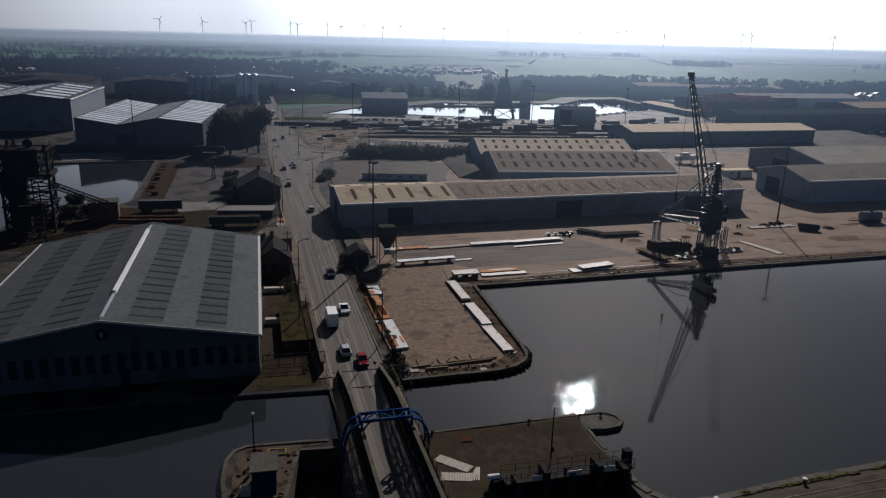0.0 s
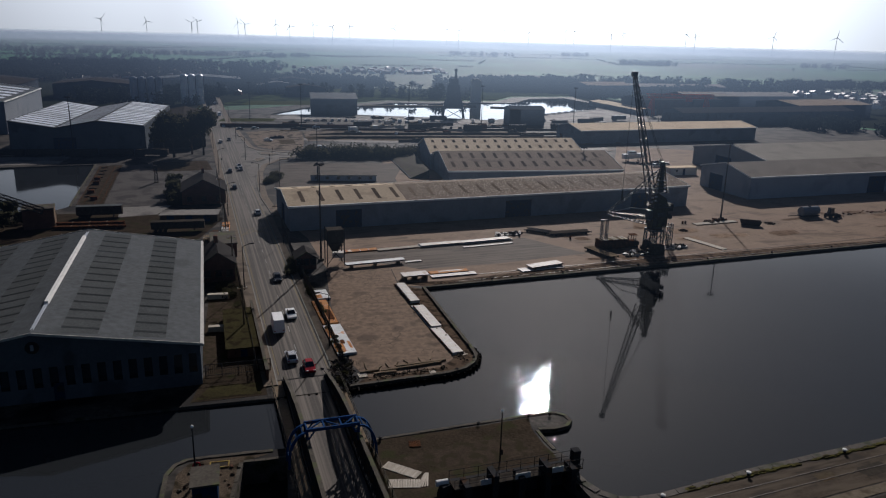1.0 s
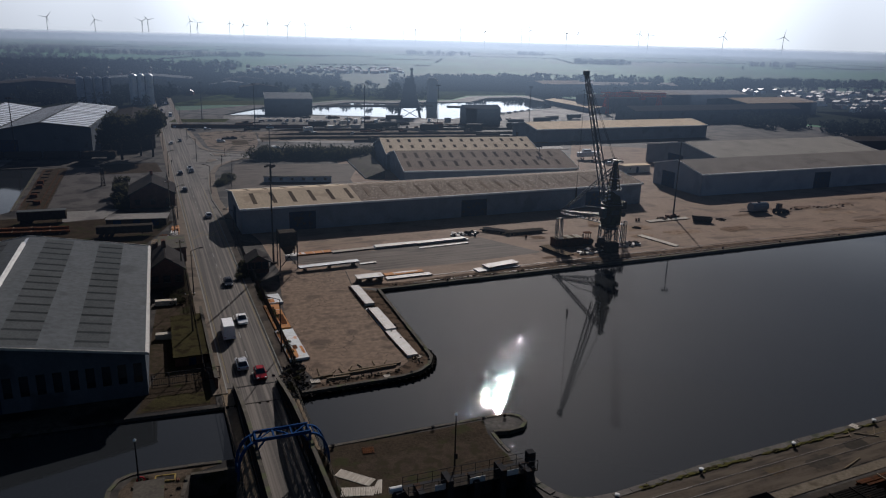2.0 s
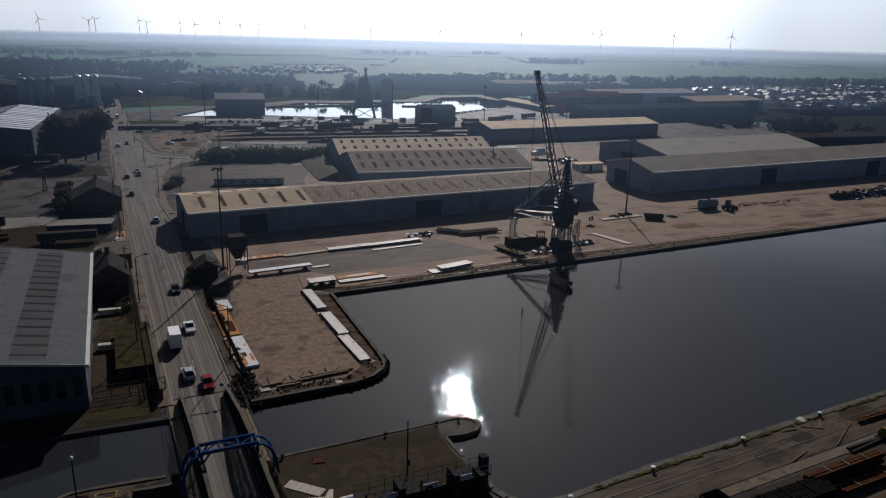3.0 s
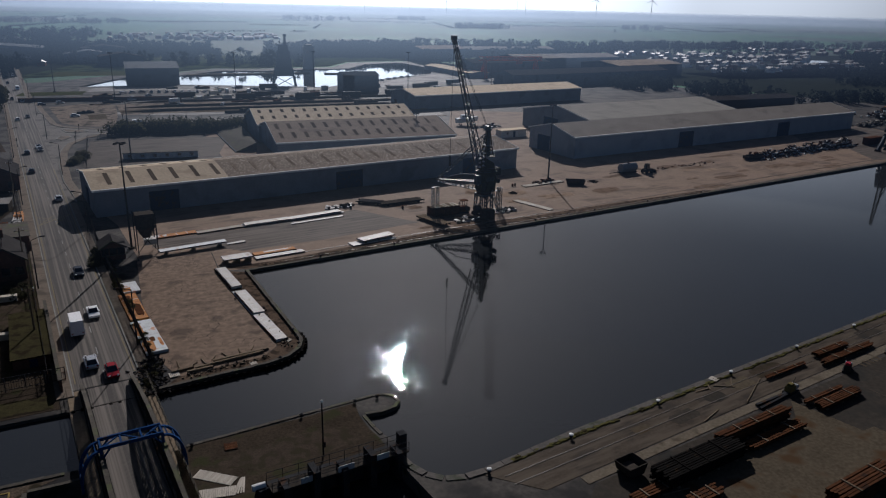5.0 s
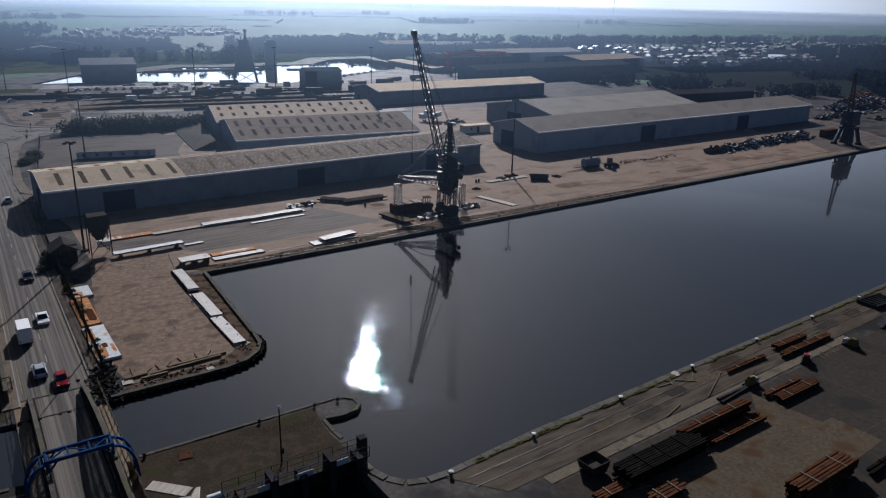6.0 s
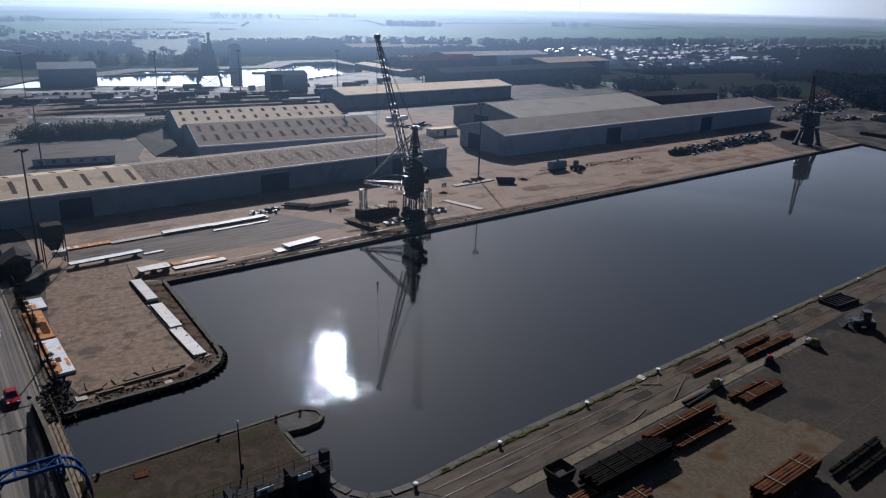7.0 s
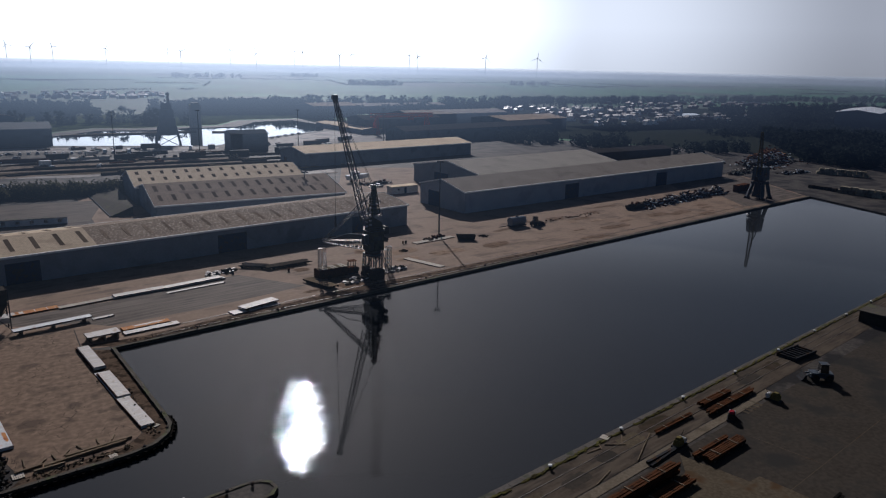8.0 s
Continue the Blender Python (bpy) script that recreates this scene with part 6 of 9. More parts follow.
def trailer(x, y, rz, L, label, cover=ROOFGREY, side=BACKDARK, h=3.6):
    t = thing("lorry_trailer", x, y, 0, rz, label, "trailer", "trailers", metric=True)
    part("body", Geo().box(0, 0, 1.15, L, 2.5, h - 1.25), side, t, "dark curtain sides")
    part("roof", Geo().box(0, 0, h - 0.08, L + 0.05, 2.55, 0.12), cover, t, "pale roof")
    part("chassis", Geo().beam((-L / 2, -0.5, 1.0), (L / 2, -0.5, 1.0), 0.15, 0.3).beam((-L / 2, 0.5, 1.0), (L / 2, 0.5, 1.0), 0.15, 0.3), IRON, t)
    for k in (-0.42, -0.33, -0.24):
        for sy in (-1, 1):
            part("wheel", Geo().tube((k * L, sy * 0.95, 0.5), (k * L, sy * 1.25, 0.5), 0.5, n=14), TYRE, t)
    part("landing_leg", Geo().beam((L * 0.3, -0.9, 0), (L * 0.3, -0.9, 1.0), 0.14).beam((L * 0.3, 0.9, 0), (L * 0.3, 0.9, 1.0), 0.14), IRON, t)
    return t


trailer(-65.6, 169.6, 13, 12.4, "dark curtain-sided trailer with a pale roof by the dock")
trailer(-44.6, 157.6, 10, 14.0, "dark trailer parked between the store and the shed", BACKDARK, h=3.0)
for x, y, rz in ((14, 344, 10), (21, 352, 10), (-12, 352, 12), (62, 348, 8), (88, 372, 14), (104, 382, 14), (112, 390, 30), (84, 356, 10), (128, 402, 20), (26, 384, 3), (40, 344, 5)):
    trailer(x, y, rz, 11, "dark trailer parked in the far dock yard", random.choice((ROOFGREY, COPING, TRIM, BACKDARK)))


def apron_patches():
    """Worn, oily and paler repaired patches on the north quay."""
    rnd = random.Random(90)
    for i in range(46):
        u, v = rnd.uniform(12, 190), rnd.uniform(4, 30)
        if u < 40:
            continue
        x, y = 7.6 + u * 0.9607 - v * 0.2776, 120.4 + u * 0.2776 + v * 0.9607
        a, b = rnd.uniform(3, 13), rnd.uniform(1.2, 4.5)
        solid("ground_patch", flake(rnd, 0, 0, a, b, 0.0, 0.004), APRONPALE if v > 14 and i % 3 == 0 and u > 40 else APRONWORN, "uneven worn patch in the apron's concrete", "ground patch", kind="structure", at=pose(x, y, 0.026 + 0.0005 * i, 0, 0, 16 + rnd.uniform(-6, 6)))


apron_patches()
for o in (1.7, 4.6):
    a, b = Vector((14.0 - 0.2776 * o, 122.2 + 0.9607 * o, 0.05)), Vector((200.0 - 0.2776 * o, 175.9 + 0.9607 * o, 0.05))
    solid("rail_track_north", Geo().beam(a, b, 0.09, 0.05), RAILSTEEL, "worn crane rail sunk along the north quay", "rail", kind="structure")


# ---- machines round the crane ----
def grab_plant():
    p = thing("piling_plant", 48.4, 146.2, 0, 14, "rusty steel pontoon hull with twin lattice posts and boards on top", "plant machine")
    L, W, H = 6.6, 2.4, 1.9
    part("hull_floor", Geo().box(0, 0, 0.15, L, W, 0.12), RUST, p)
    for sy in (-1, 1):
        part("hull_side", Geo().box(0, sy * (W / 2 - 0.06), 0.15, L, 0.12, H), RUST, p, "rusty plated side")
        for k in range(8):
            part("frame_rib", Geo().box(-L / 2 + 0.4 + k * 0.83, sy * (W / 2 + 0.04), 0.2, 0.12, 0.08, H - 0.1), RUST, p)
    for sx in (-1, 1):
        part("hull_end", Geo().box(sx * (L / 2 - 0.06), 0, 0.15, 0.12, W - 0.24, H), RUST, p)
    for k in range(9):
        part("plank", Geo().box(-2.9 + k * 0.72, random.uniform(-0.15, 0.15), H + 0.16, 0.5, W - 0.1, 0.07, random.uniform(-6, 6)), PALETIMBER if k % 3 else TIMBER, p)
    for dx in (-2.4, -1.3):
        part("mast", Geo().lattice((dx, 0.3, H + 0.1), (dx, 0.3, 6.2), 0.5, 0.45, 7, 0.08, 0.05), CRANEBLUE, p, "upright lattice post")
    part("mast_head", Geo().beam((-2.8, 0.3, 6.2), (-0.9, 0.3, 6.2), 0.16), CRANEBLUE, p)
    e = thing("winch_engine", 53.0, 147.2, 0, 10, "rusty winch engine with an open canopy", "winch")
    part("skid", Geo().beam((-1.3, -0.6, 0.15), (1.3, -0.6, 0.15), 0.22).beam((-1.3, 0.6, 0.15), (1.3, 0.6, 0.15), 0.22), IRON, e)
    part("engine", Geo().box(-0.2, 0, 0.3, 1.7, 1.1, 1.2, 0, 0.85), RUST, e)
    part("drum", Geo().tube((0.9, -0.7, 0.9), (0.9, 0.7, 0.9), 0.6, n=14), BACKDARK, e)
    for dx in (-0.4, 0.7):
        part("canopy_post", Geo().beam((dx, 0.5, 1.4), (dx, 0.5, 2.7), 0.1).beam((dx, -0.5, 1.4), (dx, -0.5, 2.7), 0.1), IRON, e)
    part("canopy", Geo().box(0.15, 0, 2.7, 1.7, 1.4, 0.1), RUST, e)
    part("exhaust", Geo().tube((-0.8, 0.2, 1.5), (-0.8, 0.2, 2.4), 0.09, n=8), IRON, e)


grab_plant()


def flat_bogie(x, y, rz, L, label, material=RUST, mid=TIMBER):
    b = thing("flat_trailer", x, y, 0, rz, label, "flat trailer", "flat trailers on the quay")
    part("frame", Geo().beam((-L / 2, -1.0, 0.45), (L / 2, -1.0, 0.45), 0.16, 0.22).beam((-L / 2, 1.0, 0.45), (L / 2, 1.0, 0.45), 0.16, 0.22), material, b)
    for i in range(int(L / 0.9)):
        part("plank", Geo().box(-L / 2 + 0.45 + i * 0.9, 0, 0.6, 0.82, 2.3, 0.06), mid, b)
    for k in (-0.36, 0.36):
        for sy in (-1, 1):
            part("wheel", Geo().tube((k * L, sy * 0.8, 0.25), (k * L, sy * 1.05, 0.25), 0.25, n=12), TYRE, b)
    return b


flat_bogie(44.9, 141.6, -64, 8.2, "rusty flat trailer loaded with boards", BACKDARK, TIMBER)
flat_bogie(42.0, 157.4, 15, 10.5, "dark flat trailer in front of the long shed", IRON, BACKDARK)
flat_bogie(35.0, 158.6, 150, 6.0, "skeletal steel frame lying on the quay", IRON, IRON)


def skip(x, y, rz, L=4.0, label="dark open steel skip on the quay", material=BACKDARK):
    s = thing("skip", x, y, 0, rz, label, "skip")
    for sy in (-1, 1):
        part("side", Geo().section([(-L / 2, 0.2), (L / 2, 0.2), (L / 2 + 0.4, 1.25), (-L / 2 - 0.4, 1.25)], sy * 1.0 - 0.05, sy * 1.0 + 0.05), material, s)
    for sx in (-1, 1):
        part("end", Geo().beam((sx * L / 2, 0, 0.2), (sx * (L / 2 + 0.4), 0, 1.25), 2.0, 0.08), material, s)
    part("floor", Geo().box(0, 0, 0.15, L, 2.0, 0.1), material, s)
    part("load", Geo().box(0, 0, 0.25, L - 0.2, 1.8, 0.5, 0, 0.8), BACKDARK, s, "scrap filling")
    return s


skip(88.9, 166.6, -20)
skip(158.0, 187.0, 12, 6.5, "long dark skip at the end of a scrap heap")
skip(41.0, 56.0, 17, 1.6, "dark open skip on the south quay")


def tank_wagon(x, y, rz):
    t = thing("tank_trailer", x, y, 0, rz, "grey cylindrical tank on a low frame", "tank")
    part("tank", Geo().tube((-2.6, 0, 1.55), (2.6, 0, 1.55), 1.15, n=20), CLADGREY, t)
    part("frame", Geo().box(0, 0, 0.2, 5.6, 1.8, 0.3), IRON, t)
    part("drawbar", Geo().beam((-2.8, 0, 0.5), (-6.5, 0, 0.5), 0.15), IRON, t)
    part("hatch", Geo().tube((0, 0, 2.6), (0, 0, 2.95), 0.35, n=12), IRON, t)
    return t


tank_wagon(109.2, 176.4, 14)


def loader(x, y, rz, paint, label):
    l = thing("loader", x, y, 0, rz, label, "loader", "loading machines", metric=True)
    part("chassis", Geo().box(0, 0, 0.7, 4.0, 1.9, 0.9, 0, 0.95), paint, l)
    part("cab", Geo().box(-0.3, 0, 1.6, 1.5, 1.5, 1.6, 0, 0.86), GLASS, l, "glazed cab")
    part("cab_roof", Geo().box(-0.3, 0, 3.2, 1.5, 1.5, 0.12), paint, l)
    part("boom", Geo().beam((0.2, 0.5, 1.7), (2.9, 0.5, 1.0), 0.22).beam((0.2, -0.5, 1.7), (2.9, -0.5, 1.0), 0.22), paint, l)
    part("bucket", Geo().section([(2.8, 0.15), (3.9, 0.15), (3.5, 0.35), (3.0, 1.2), (2.8, 1.2)], -1.1, 1.1), IRON, l)
    for sx in (-1.2, 1.2):
        for sy in (-1, 1):
            part("wheel", Geo().tube((sx, sy * 0.75, 0.65), (sx, sy * 1.15, 0.65), 0.65, n=14), TYRE, l)
    return l


loader(114.6, 175.3, 15, BACKDARK, "dark wheeled loader beside a tank")
loader(99.5, 72.3, 150, CRANEBLUE, "blue wheeled loader on the south quay")


heap("scrap_heap", 184, 195.5, 17, 54, 6.0, 3.0, 700, (BACKDARK, RUST, GREYPLATE), "long dark heap of mixed scrap metal along the quay", "scrap heap")
heap("scrap_heap", 192, 197.5, 17, 30, 3.0, 3.6, 160, (BACKDARK, PALESTEEL), "bright cut sheets on top of the scrap", "scrap heap", bit=0.6)
heap("scrap_heap", 296, 262, 24, 46, 18, 6.0, 420, (BACKDARK, RUST, GREYPLATE), "high mixed scrap piles in the far yard", "scrap heap", bit=1.5)
heap("scrap_heap", 322, 284, 24, 26, 12, 6.5, 160, (RUST, RUSTORANGE), "rust-red scrap pile at the far yard's edge", "scrap heap", bit=1.5)
heap("scrap_heap", 258, 240, 20, 24, 7, 3.0, 200, (BACKDARK, PALETIMBER), "loose goods and scrap behind the crane", "scrap heap")
heap("scrap_heap", 281, 232, 8, 18, 4, 2.0, 120, (BACKDARK, GREYPLATE), "low scrap row in the far yard", "scrap heap")


BALE = mat("straw_coloured_bale_wrap", (0.19, 0.17, 0.125), (0.27, 0.245, 0.185), 1.0, 0.8, vary=0.3)


def bale_stack(x, y, rz, n, tiers, material, label):
    b = thing("bale_stack", x, y, 0, rz, label, "bales", "stacked bales by the dock's end")
    for j in range(tiers):
        for i in range(n - j):
            part("bale", Geo().box((i - (n - j - 1) / 2) * 2.0 + random.uniform(-0.3, 0.3), random.uniform(-0.6, 0.6), j * 1.3, 1.7, 2.4, 1.2, random.uniform(-5, 5), 0.93), material, b)
    return b


bale_stack(297.0, 219.0, -60, 8, 2, BALE, "pale wrapped bales stacked in two tiers")
bale_stack(292.0, 226.0, -50, 4, 2, BALE, "grey wrapped bales stacked in the far yard")
bale_stack(255.5, 181.0, -75, 9, 2, BALE, "pale timber bundles stacked at the dock's end")
bale_stack(262.0, 172.0, -70, 6, 2, TIMBER, "brown timber bundles stacked at the dock's end")
bale_stack(253.5, 196.0, -80, 5, 1, BACKDARK, "dark covered bales near the dock's corner")
crate = thing("cargo_container", 218.6, 202.6, 0, 17, "rust-brown steel cargo container beside the scrap", "container")
part("box", Geo().box(0, 0, 0.15, 8.2, 2.2, 2.4), RUST, crate)
for k in range(12):
    part("rib", Geo().box(-3.9 + k * 0.71, -1.13, 0.25, 0.3, 0.06, 2.1), RUST, crate)
part("door", Geo().box(-4.13, 0, 0.25, 0.06, 2.0, 2.2), RUST, crate)
heap("rubble_heap", 61.5, 146.5, 17, 6, 2.6, 0.7, 60, (BACKDARK, PALESTEEL), "bright scrap rubble at the crane's feet", "rubble")
heap("rubble_heap", 52.5, 141.6, 17, 6, 2.5, 0.5, 60, (BACKDARK, PALESTEEL), "loose scrap beside the crane", "rubble")
heap("rubble_heap", 130, 182, 14, 26, 3.0, 0.3, 60, (RUST, BACKDARK), "low scatter of rusty steel on the quay", "rubble", bit=0.45)
heap("rubble_heap", 28.0, 156.6, 20, 6, 2.0, 0.7, 60, (BACKDARK, PALESTEEL), "pile of frames beside the plates", "rubble")
heap("rubble_heap", -4.2, 86.5, 100, 9, 3.0, 0.7, 300, (BACKDARK, IRON), "tangle of scrap and brambles beside the bridge", "rubble", bit=0.4)


# ---- hopper, cabin, fences beside the road ----
def hopper():
    h = thing("loading_hopper", -9.0, 134.2, 0, 15, "dark steel hopper on a tall open frame", "hopper")
    part("bin", Geo().box(0, 0, 4.6, 3.0, 2.6, 2.4).hull([(-1.5, -1.3, 4.6), (1.5, -1.3, 4.6), (1.5, 1.3, 4.6), (-1.5, 1.3, 4.6), (-0.5, -0.4, 2.6), (0.5, -0.4, 2.6), (0.5, 0.4, 2.6), (-0.5, 0.4, 2.6)],
                                                                        [(0, 1, 5, 4), (1, 2, 6, 5), (2, 3, 7, 6), (3, 0, 4, 7), (4, 5, 6, 7)]), BACKDARK, h, "dark steel tapering bin")
    for sx in (-1.6, 1.6):
        for sy in (-1.4, 1.4):
            part("leg", Geo().beam((sx, sy, 0), (sx, sy, 7.1), 0.16), IRON, h)
    part("brace", Geo().beam((-1.6, -1.4, 0.4), (1.6, -1.4, 4.4), 0.09).beam((1.6, -1.4, 0.4), (-1.6, -1.4, 4.4), 0.09).beam((-1.6, 1.4, 4.5), (1.6, 1.4, 4.5), 0.12).beam((-1.6, -1.4, 4.5), (1.6, -1.4, 4.5), 0.12), IRON, h)
    part("chute", Geo().box(0.6, -0.2, 1.4, 2.0, 1.2, 0.9), PALESTEEL, h)
    return h


hopper()


def house(x, y, rz, W, L, eave, ridge, label, wall=BRICK, roof=ROOFDARK, chimney=True, group="brick buildings", windows=True, name="house"):
    h = thing(name, x, y, 0, rz, label, "building", group)
    ops = [(k * W / 3.0 - 0.55 + W / 6, 1.1, 0.9, 2.1) for k in range(3)] if windows else []
    g = wall_panel(W, eave, 0.25, [(a, a + w, z0, z1) for a, w, z0, z1 in ops], [(W / 2, ridge)])
    front = part("wall", g, wall, h, at=pose(-W / 2, -L / 2, 0))
    for a, w, z0, z1 in ops:
        wn_ = part("window", Geo().box(a + w / 2, 0.14, z0, w, 0.06, z1 - z0), PANE, front, "small dark window")
        part("sill", Geo().box(a + w / 2, -0.04, z0 - 0.1, w + 0.2, 0.16, 0.1), COPING, wn_)
    g = wall_panel(W, eave, 0.25, [], [(W / 2, ridge)])
    part("wall", g, wall, h, at=pose(W / 2, L / 2, 0, 0, 0, 180))
    for sx in (-1, 1):
        part("wall", Geo().box(sx * (W / 2 - 0.125), 0, 0, 0.25, L - 0.5, eave), wall, h)
        ang = math.atan2(ridge - eave, W / 2)
        sl = math.hypot(W / 2, ridge - eave) + 0.35
        part("roof", Geo().box(sx * sl / 2, 0, 0.02, sl, L + 0.6, 0.12), roof, h, at=pose(0, 0, ridge, 0, sx * math.degrees(ang), 0))
    part("verge", Geo().beam((-W / 2 - 0.3, -L / 2 - 0.32, eave - 0.1), (0, -L / 2 - 0.32, ridge + 0.1), 0.07, 0.22).beam((0, -L / 2 - 0.32, ridge + 0.1), (W / 2 + 0.3, -L / 2 - 0.32, eave - 0.1), 0.07, 0.22), COPING, h, "pale verge board")
    if chimney:
        part("chimney", Geo().box(0, L * 0.28, ridge - 0.6, 0.7, 0.9, 1.9), BRICK, h)
    return h


house(-14.4, 132.8, 12, 3.7, 4.4, 2.2, 3.3, "small dark-roofed cabin among bushes by the road", chimney=False)
house(-29.5, 128.0, 15, 5.6, 9.0, 3.2, 5.2, "low brick building with a steep dark roof beside the road")
house(-47.0, 190.5, 14, 10.5, 13.0, 3.4, 6.2, "wide brick house with a dark pitched roof by the road")


def fence(pts, h, label, spacing=2.4, material=IRON, mesh_bars=0):
    x0, y0 = pts[0]
    f = thing("fence", x0, y0, 0, 0, label, "fence", "fences")
    for (ax, ay), (bx, by) in zip(pts, pts[1:]):
        L = math.hypot(bx - ax, by - ay)
        n = max(1, round(L / spacing))
        me = Geo().box(0, 0, 0, 0.09, 0.09, h).mesh("post", material)
        for i in range(n + 1):
            part("post", me, material, f, at=pose(ax - x0 + (bx - ax) * i / n, ay - y0 + (by - ay) * i / n, 0))
        for z in (0.25, h * 0.6, h - 0.06):
            part("rail", Geo().beam((ax - x0, ay - y0, z), (bx - x0, by - y0, z), 0.05, 0.07), material, f)
        if mesh_bars:
            g = Geo()
            k = int(L / mesh_bars)
            for i in range(k):
                s = (i + 0.5) / k
                g.box(ax - x0 + (bx - ax) * s, ay - y0 + (by - ay) * s, 0.05, 0.03, 0.03, h)
            p = part("infill", g, material, f)
            p["kind"] = "stuff"
    return f


fence([road_at(-12, 5.4)[:2], road_at(40, 5.4)[:2], road_at(62, 6.0)[:2]], 1.9, "dark steel paling fence beside the road", 2.7, mesh_bars=0.22)
fence([road_at(-12, -5.7)[:2], road_at(60, -5.7)[:2], road_at(130, -5.7)[:2]], 1.6, "low dark fence beside the footway", 3.0, mesh_bars=0.3)
fence([(-21.6, 86.0), (-13.8, 87.8)], 1.8, "dark mesh fence across the waste ground", 2.0, mesh_bars=0.25)
fence([(-30, 207), (-36, 248), (-2, 254)], 1.8, "mesh fence round an empty yard", 3.0)


# ---- the lock gate and the island's furniture ----
def lock_gate():
    g = thing("lock_gate", 7.4, 61.6, 0, 14.2, "heavy dark timber lock gate with a railed walkway", "lock gate")
    L = 13.6
    part("leaf", Geo().box(L / 2, 0, -4.5, L, 0.7, 5.3), IRON, g, "dark timber gate leaf")
    part("walkway", Geo().box(L / 2, -0.9, 0.75, L, 1.5, 0.12), BACKDARK, g, "boarded walkway on the gate")
    for yy in (0.1, -1.6):
        rail = Geo()
        for z in (1.3, 1.9):
            rail.beam((0, yy, z), (L, yy, z), 0.045)
        part("handrail", rail, IRON, g)
        for i in range(10):
            part("rail_post", Geo().box(L * i / 9, yy, 0.8, 0.05, 0.05, 1.1), IRON, g)
    for i in range(5):
        x = 1.2 + i * 2.8
        part("buttress", Geo().box(x, -1.3, -4.5, 0.6, 1.8, 5.8 + (0.7 if i % 2 else 0)), IRON, g)
    for i in range(3):
        part("plate", Geo().box(3.4 + i * 3.6, -1.72, 0.95, 1.6, 0.05, 0.6), GREYPLATE, g, "pale worn steel plate")
    part("end_post", Geo().box(L, 0, -4.5, 0.8, 0.8, 6.5), IRON, g)
    part("winch", Geo().box(-0.6, -0.6, 0.0, 1.3, 0.9, 0.9, 20, 0.7), IRON, g)
    part("winch_drum", Geo().tube((-1.4, -0.2, 0.9), (-0.2, -0.2, 0.9), 0.32, n=12), LAMP, g, "white winch drum")
    return g


lock_gate()
island_boards = thing("board_ramp", 4.6, 63.3, 0.03, 0, "bent walkway of pale slatted boards on the island", "boardwalk")
for i in range(22):
    k = (i + 0.5) / 22
    part("board", Geo().box(-3.45 + 3.4 * k, 2.5 - 2.05 * k, random.uniform(0, 0.02), 0.155, 1.3, 0.05, -31 + random.uniform(-1.5, 1.5)), PALETIMBER, island_boards)
for i in range(20):
    k = (i + 0.5) / 20
    part("board", Geo().box(-3.15 + 3.2 * k, -0.85 - 0.05 * k, random.uniform(0, 0.02), 0.135, 1.4, 0.05, -1 + random.uniform(-1.5, 1.5)), PALETIMBER, island_boards)
for i in range(5):
    part("board", Geo().box(0.15 + i * 0.16, -0.35 + 0.03 * i, random.uniform(0, 0.02), 0.145, 2.5 - 0.06 * i, 0.05, -4 * (5 - i) + random.uniform(-1, 1)), PALETIMBER, island_boards)


def deck_house(x, y, rz, sx, sy, h, wall, roof, label):
    d = thing("control_hut", x, y, 0, rz, label, "hut", "lock huts")
    part("wall", Geo().box(0, 0, 0, sx, sy, h), wall, d)
    part("roof", Geo().box(0, 0, h, sx + 0.4, sy + 0.4, 0.18), roof, d)
    part("door", Geo().box(0.2, -sy / 2 - 0.02, 0.05, 0.9, 0.05, min(2.0, h - 0.2)), DOORBLUE, d)
    if h > 1.9:
        part("window", Geo().box(-sx * 0.25, -sy / 2 - 0.02, 1.1, 0.7, 0.05, 0.7), PANE, d)
    return d


deck_house(-15.4, 60.4, 12, 2.2, 3.0, 2.5, DOORBLUE, COPING, "small blue lock hut with a pale flat roof")
sheet("floor_swing_pit", PIT, [], -2.6, EARTH, "dark earth floor of the swing bridge's pit", "pit floor")
coping("coping_pit", [PIT[3], PIT[0], PIT[1]], 0.4, 0.06, COPING, "worn stones round the swing bridge's pit", 1.2)
sheet("surface_west_island", [(-10.9, 68.2), (-17.0, 67.2), (-18.6, 66.5), (-19.3, 64.5), (-18.8, 61.0), (-17.6, 57.0), (-12.95, 56.4), (-13.35, 66.7)], [], 0.03, RUBBLE, "rough brown gravel and broken stone on the western lock island", "waste ground")
hatch = thing("hatch", -15.5, 66.2, 0.03, 8, "sunken hatch with a yellow painted frame", "hatch")
part("lid", Geo().box(0, 0, 0, 1.7, 0.9, 0.08), BACKDARK, hatch)
for x, y, w, d in ((0, 0.5, 1.9, 0.12), (0, -0.5, 1.9, 0.12), (0.9, 0, 0.12, 0.9), (-0.9, 0, 0.12, 0.9)):
    part("frame", Geo().box(x, y, 0, w, d, 0.14), TARP, hatch)
buoy = thing("lifebuoy", -17.3, 64.6, 0.03, 20, "red lifebuoy hung on a short post", "lifebuoy")
part("post", Geo().box(0, 0.1, 0, 0.1, 0.1, 1.3), IRON, buoy)
ring_ = Geo()
for k in range(12):
    p, q = math.tau * k / 12, math.tau * (k + 1.05) / 12
    ring_.tube((0.34 * math.cos(p), 0, 1.0 + 0.34 * math.sin(p)), (0.34 * math.cos(q), 0, 1.0 + 0.34 * math.sin(q)), 0.08, n=6)
part("ring", ring_, RED, buoy)
box_ = thing("timber_crate", -16.9, 58.9, 0.03, 14, "small pale timber crate on the lock island", "crate", "crates")
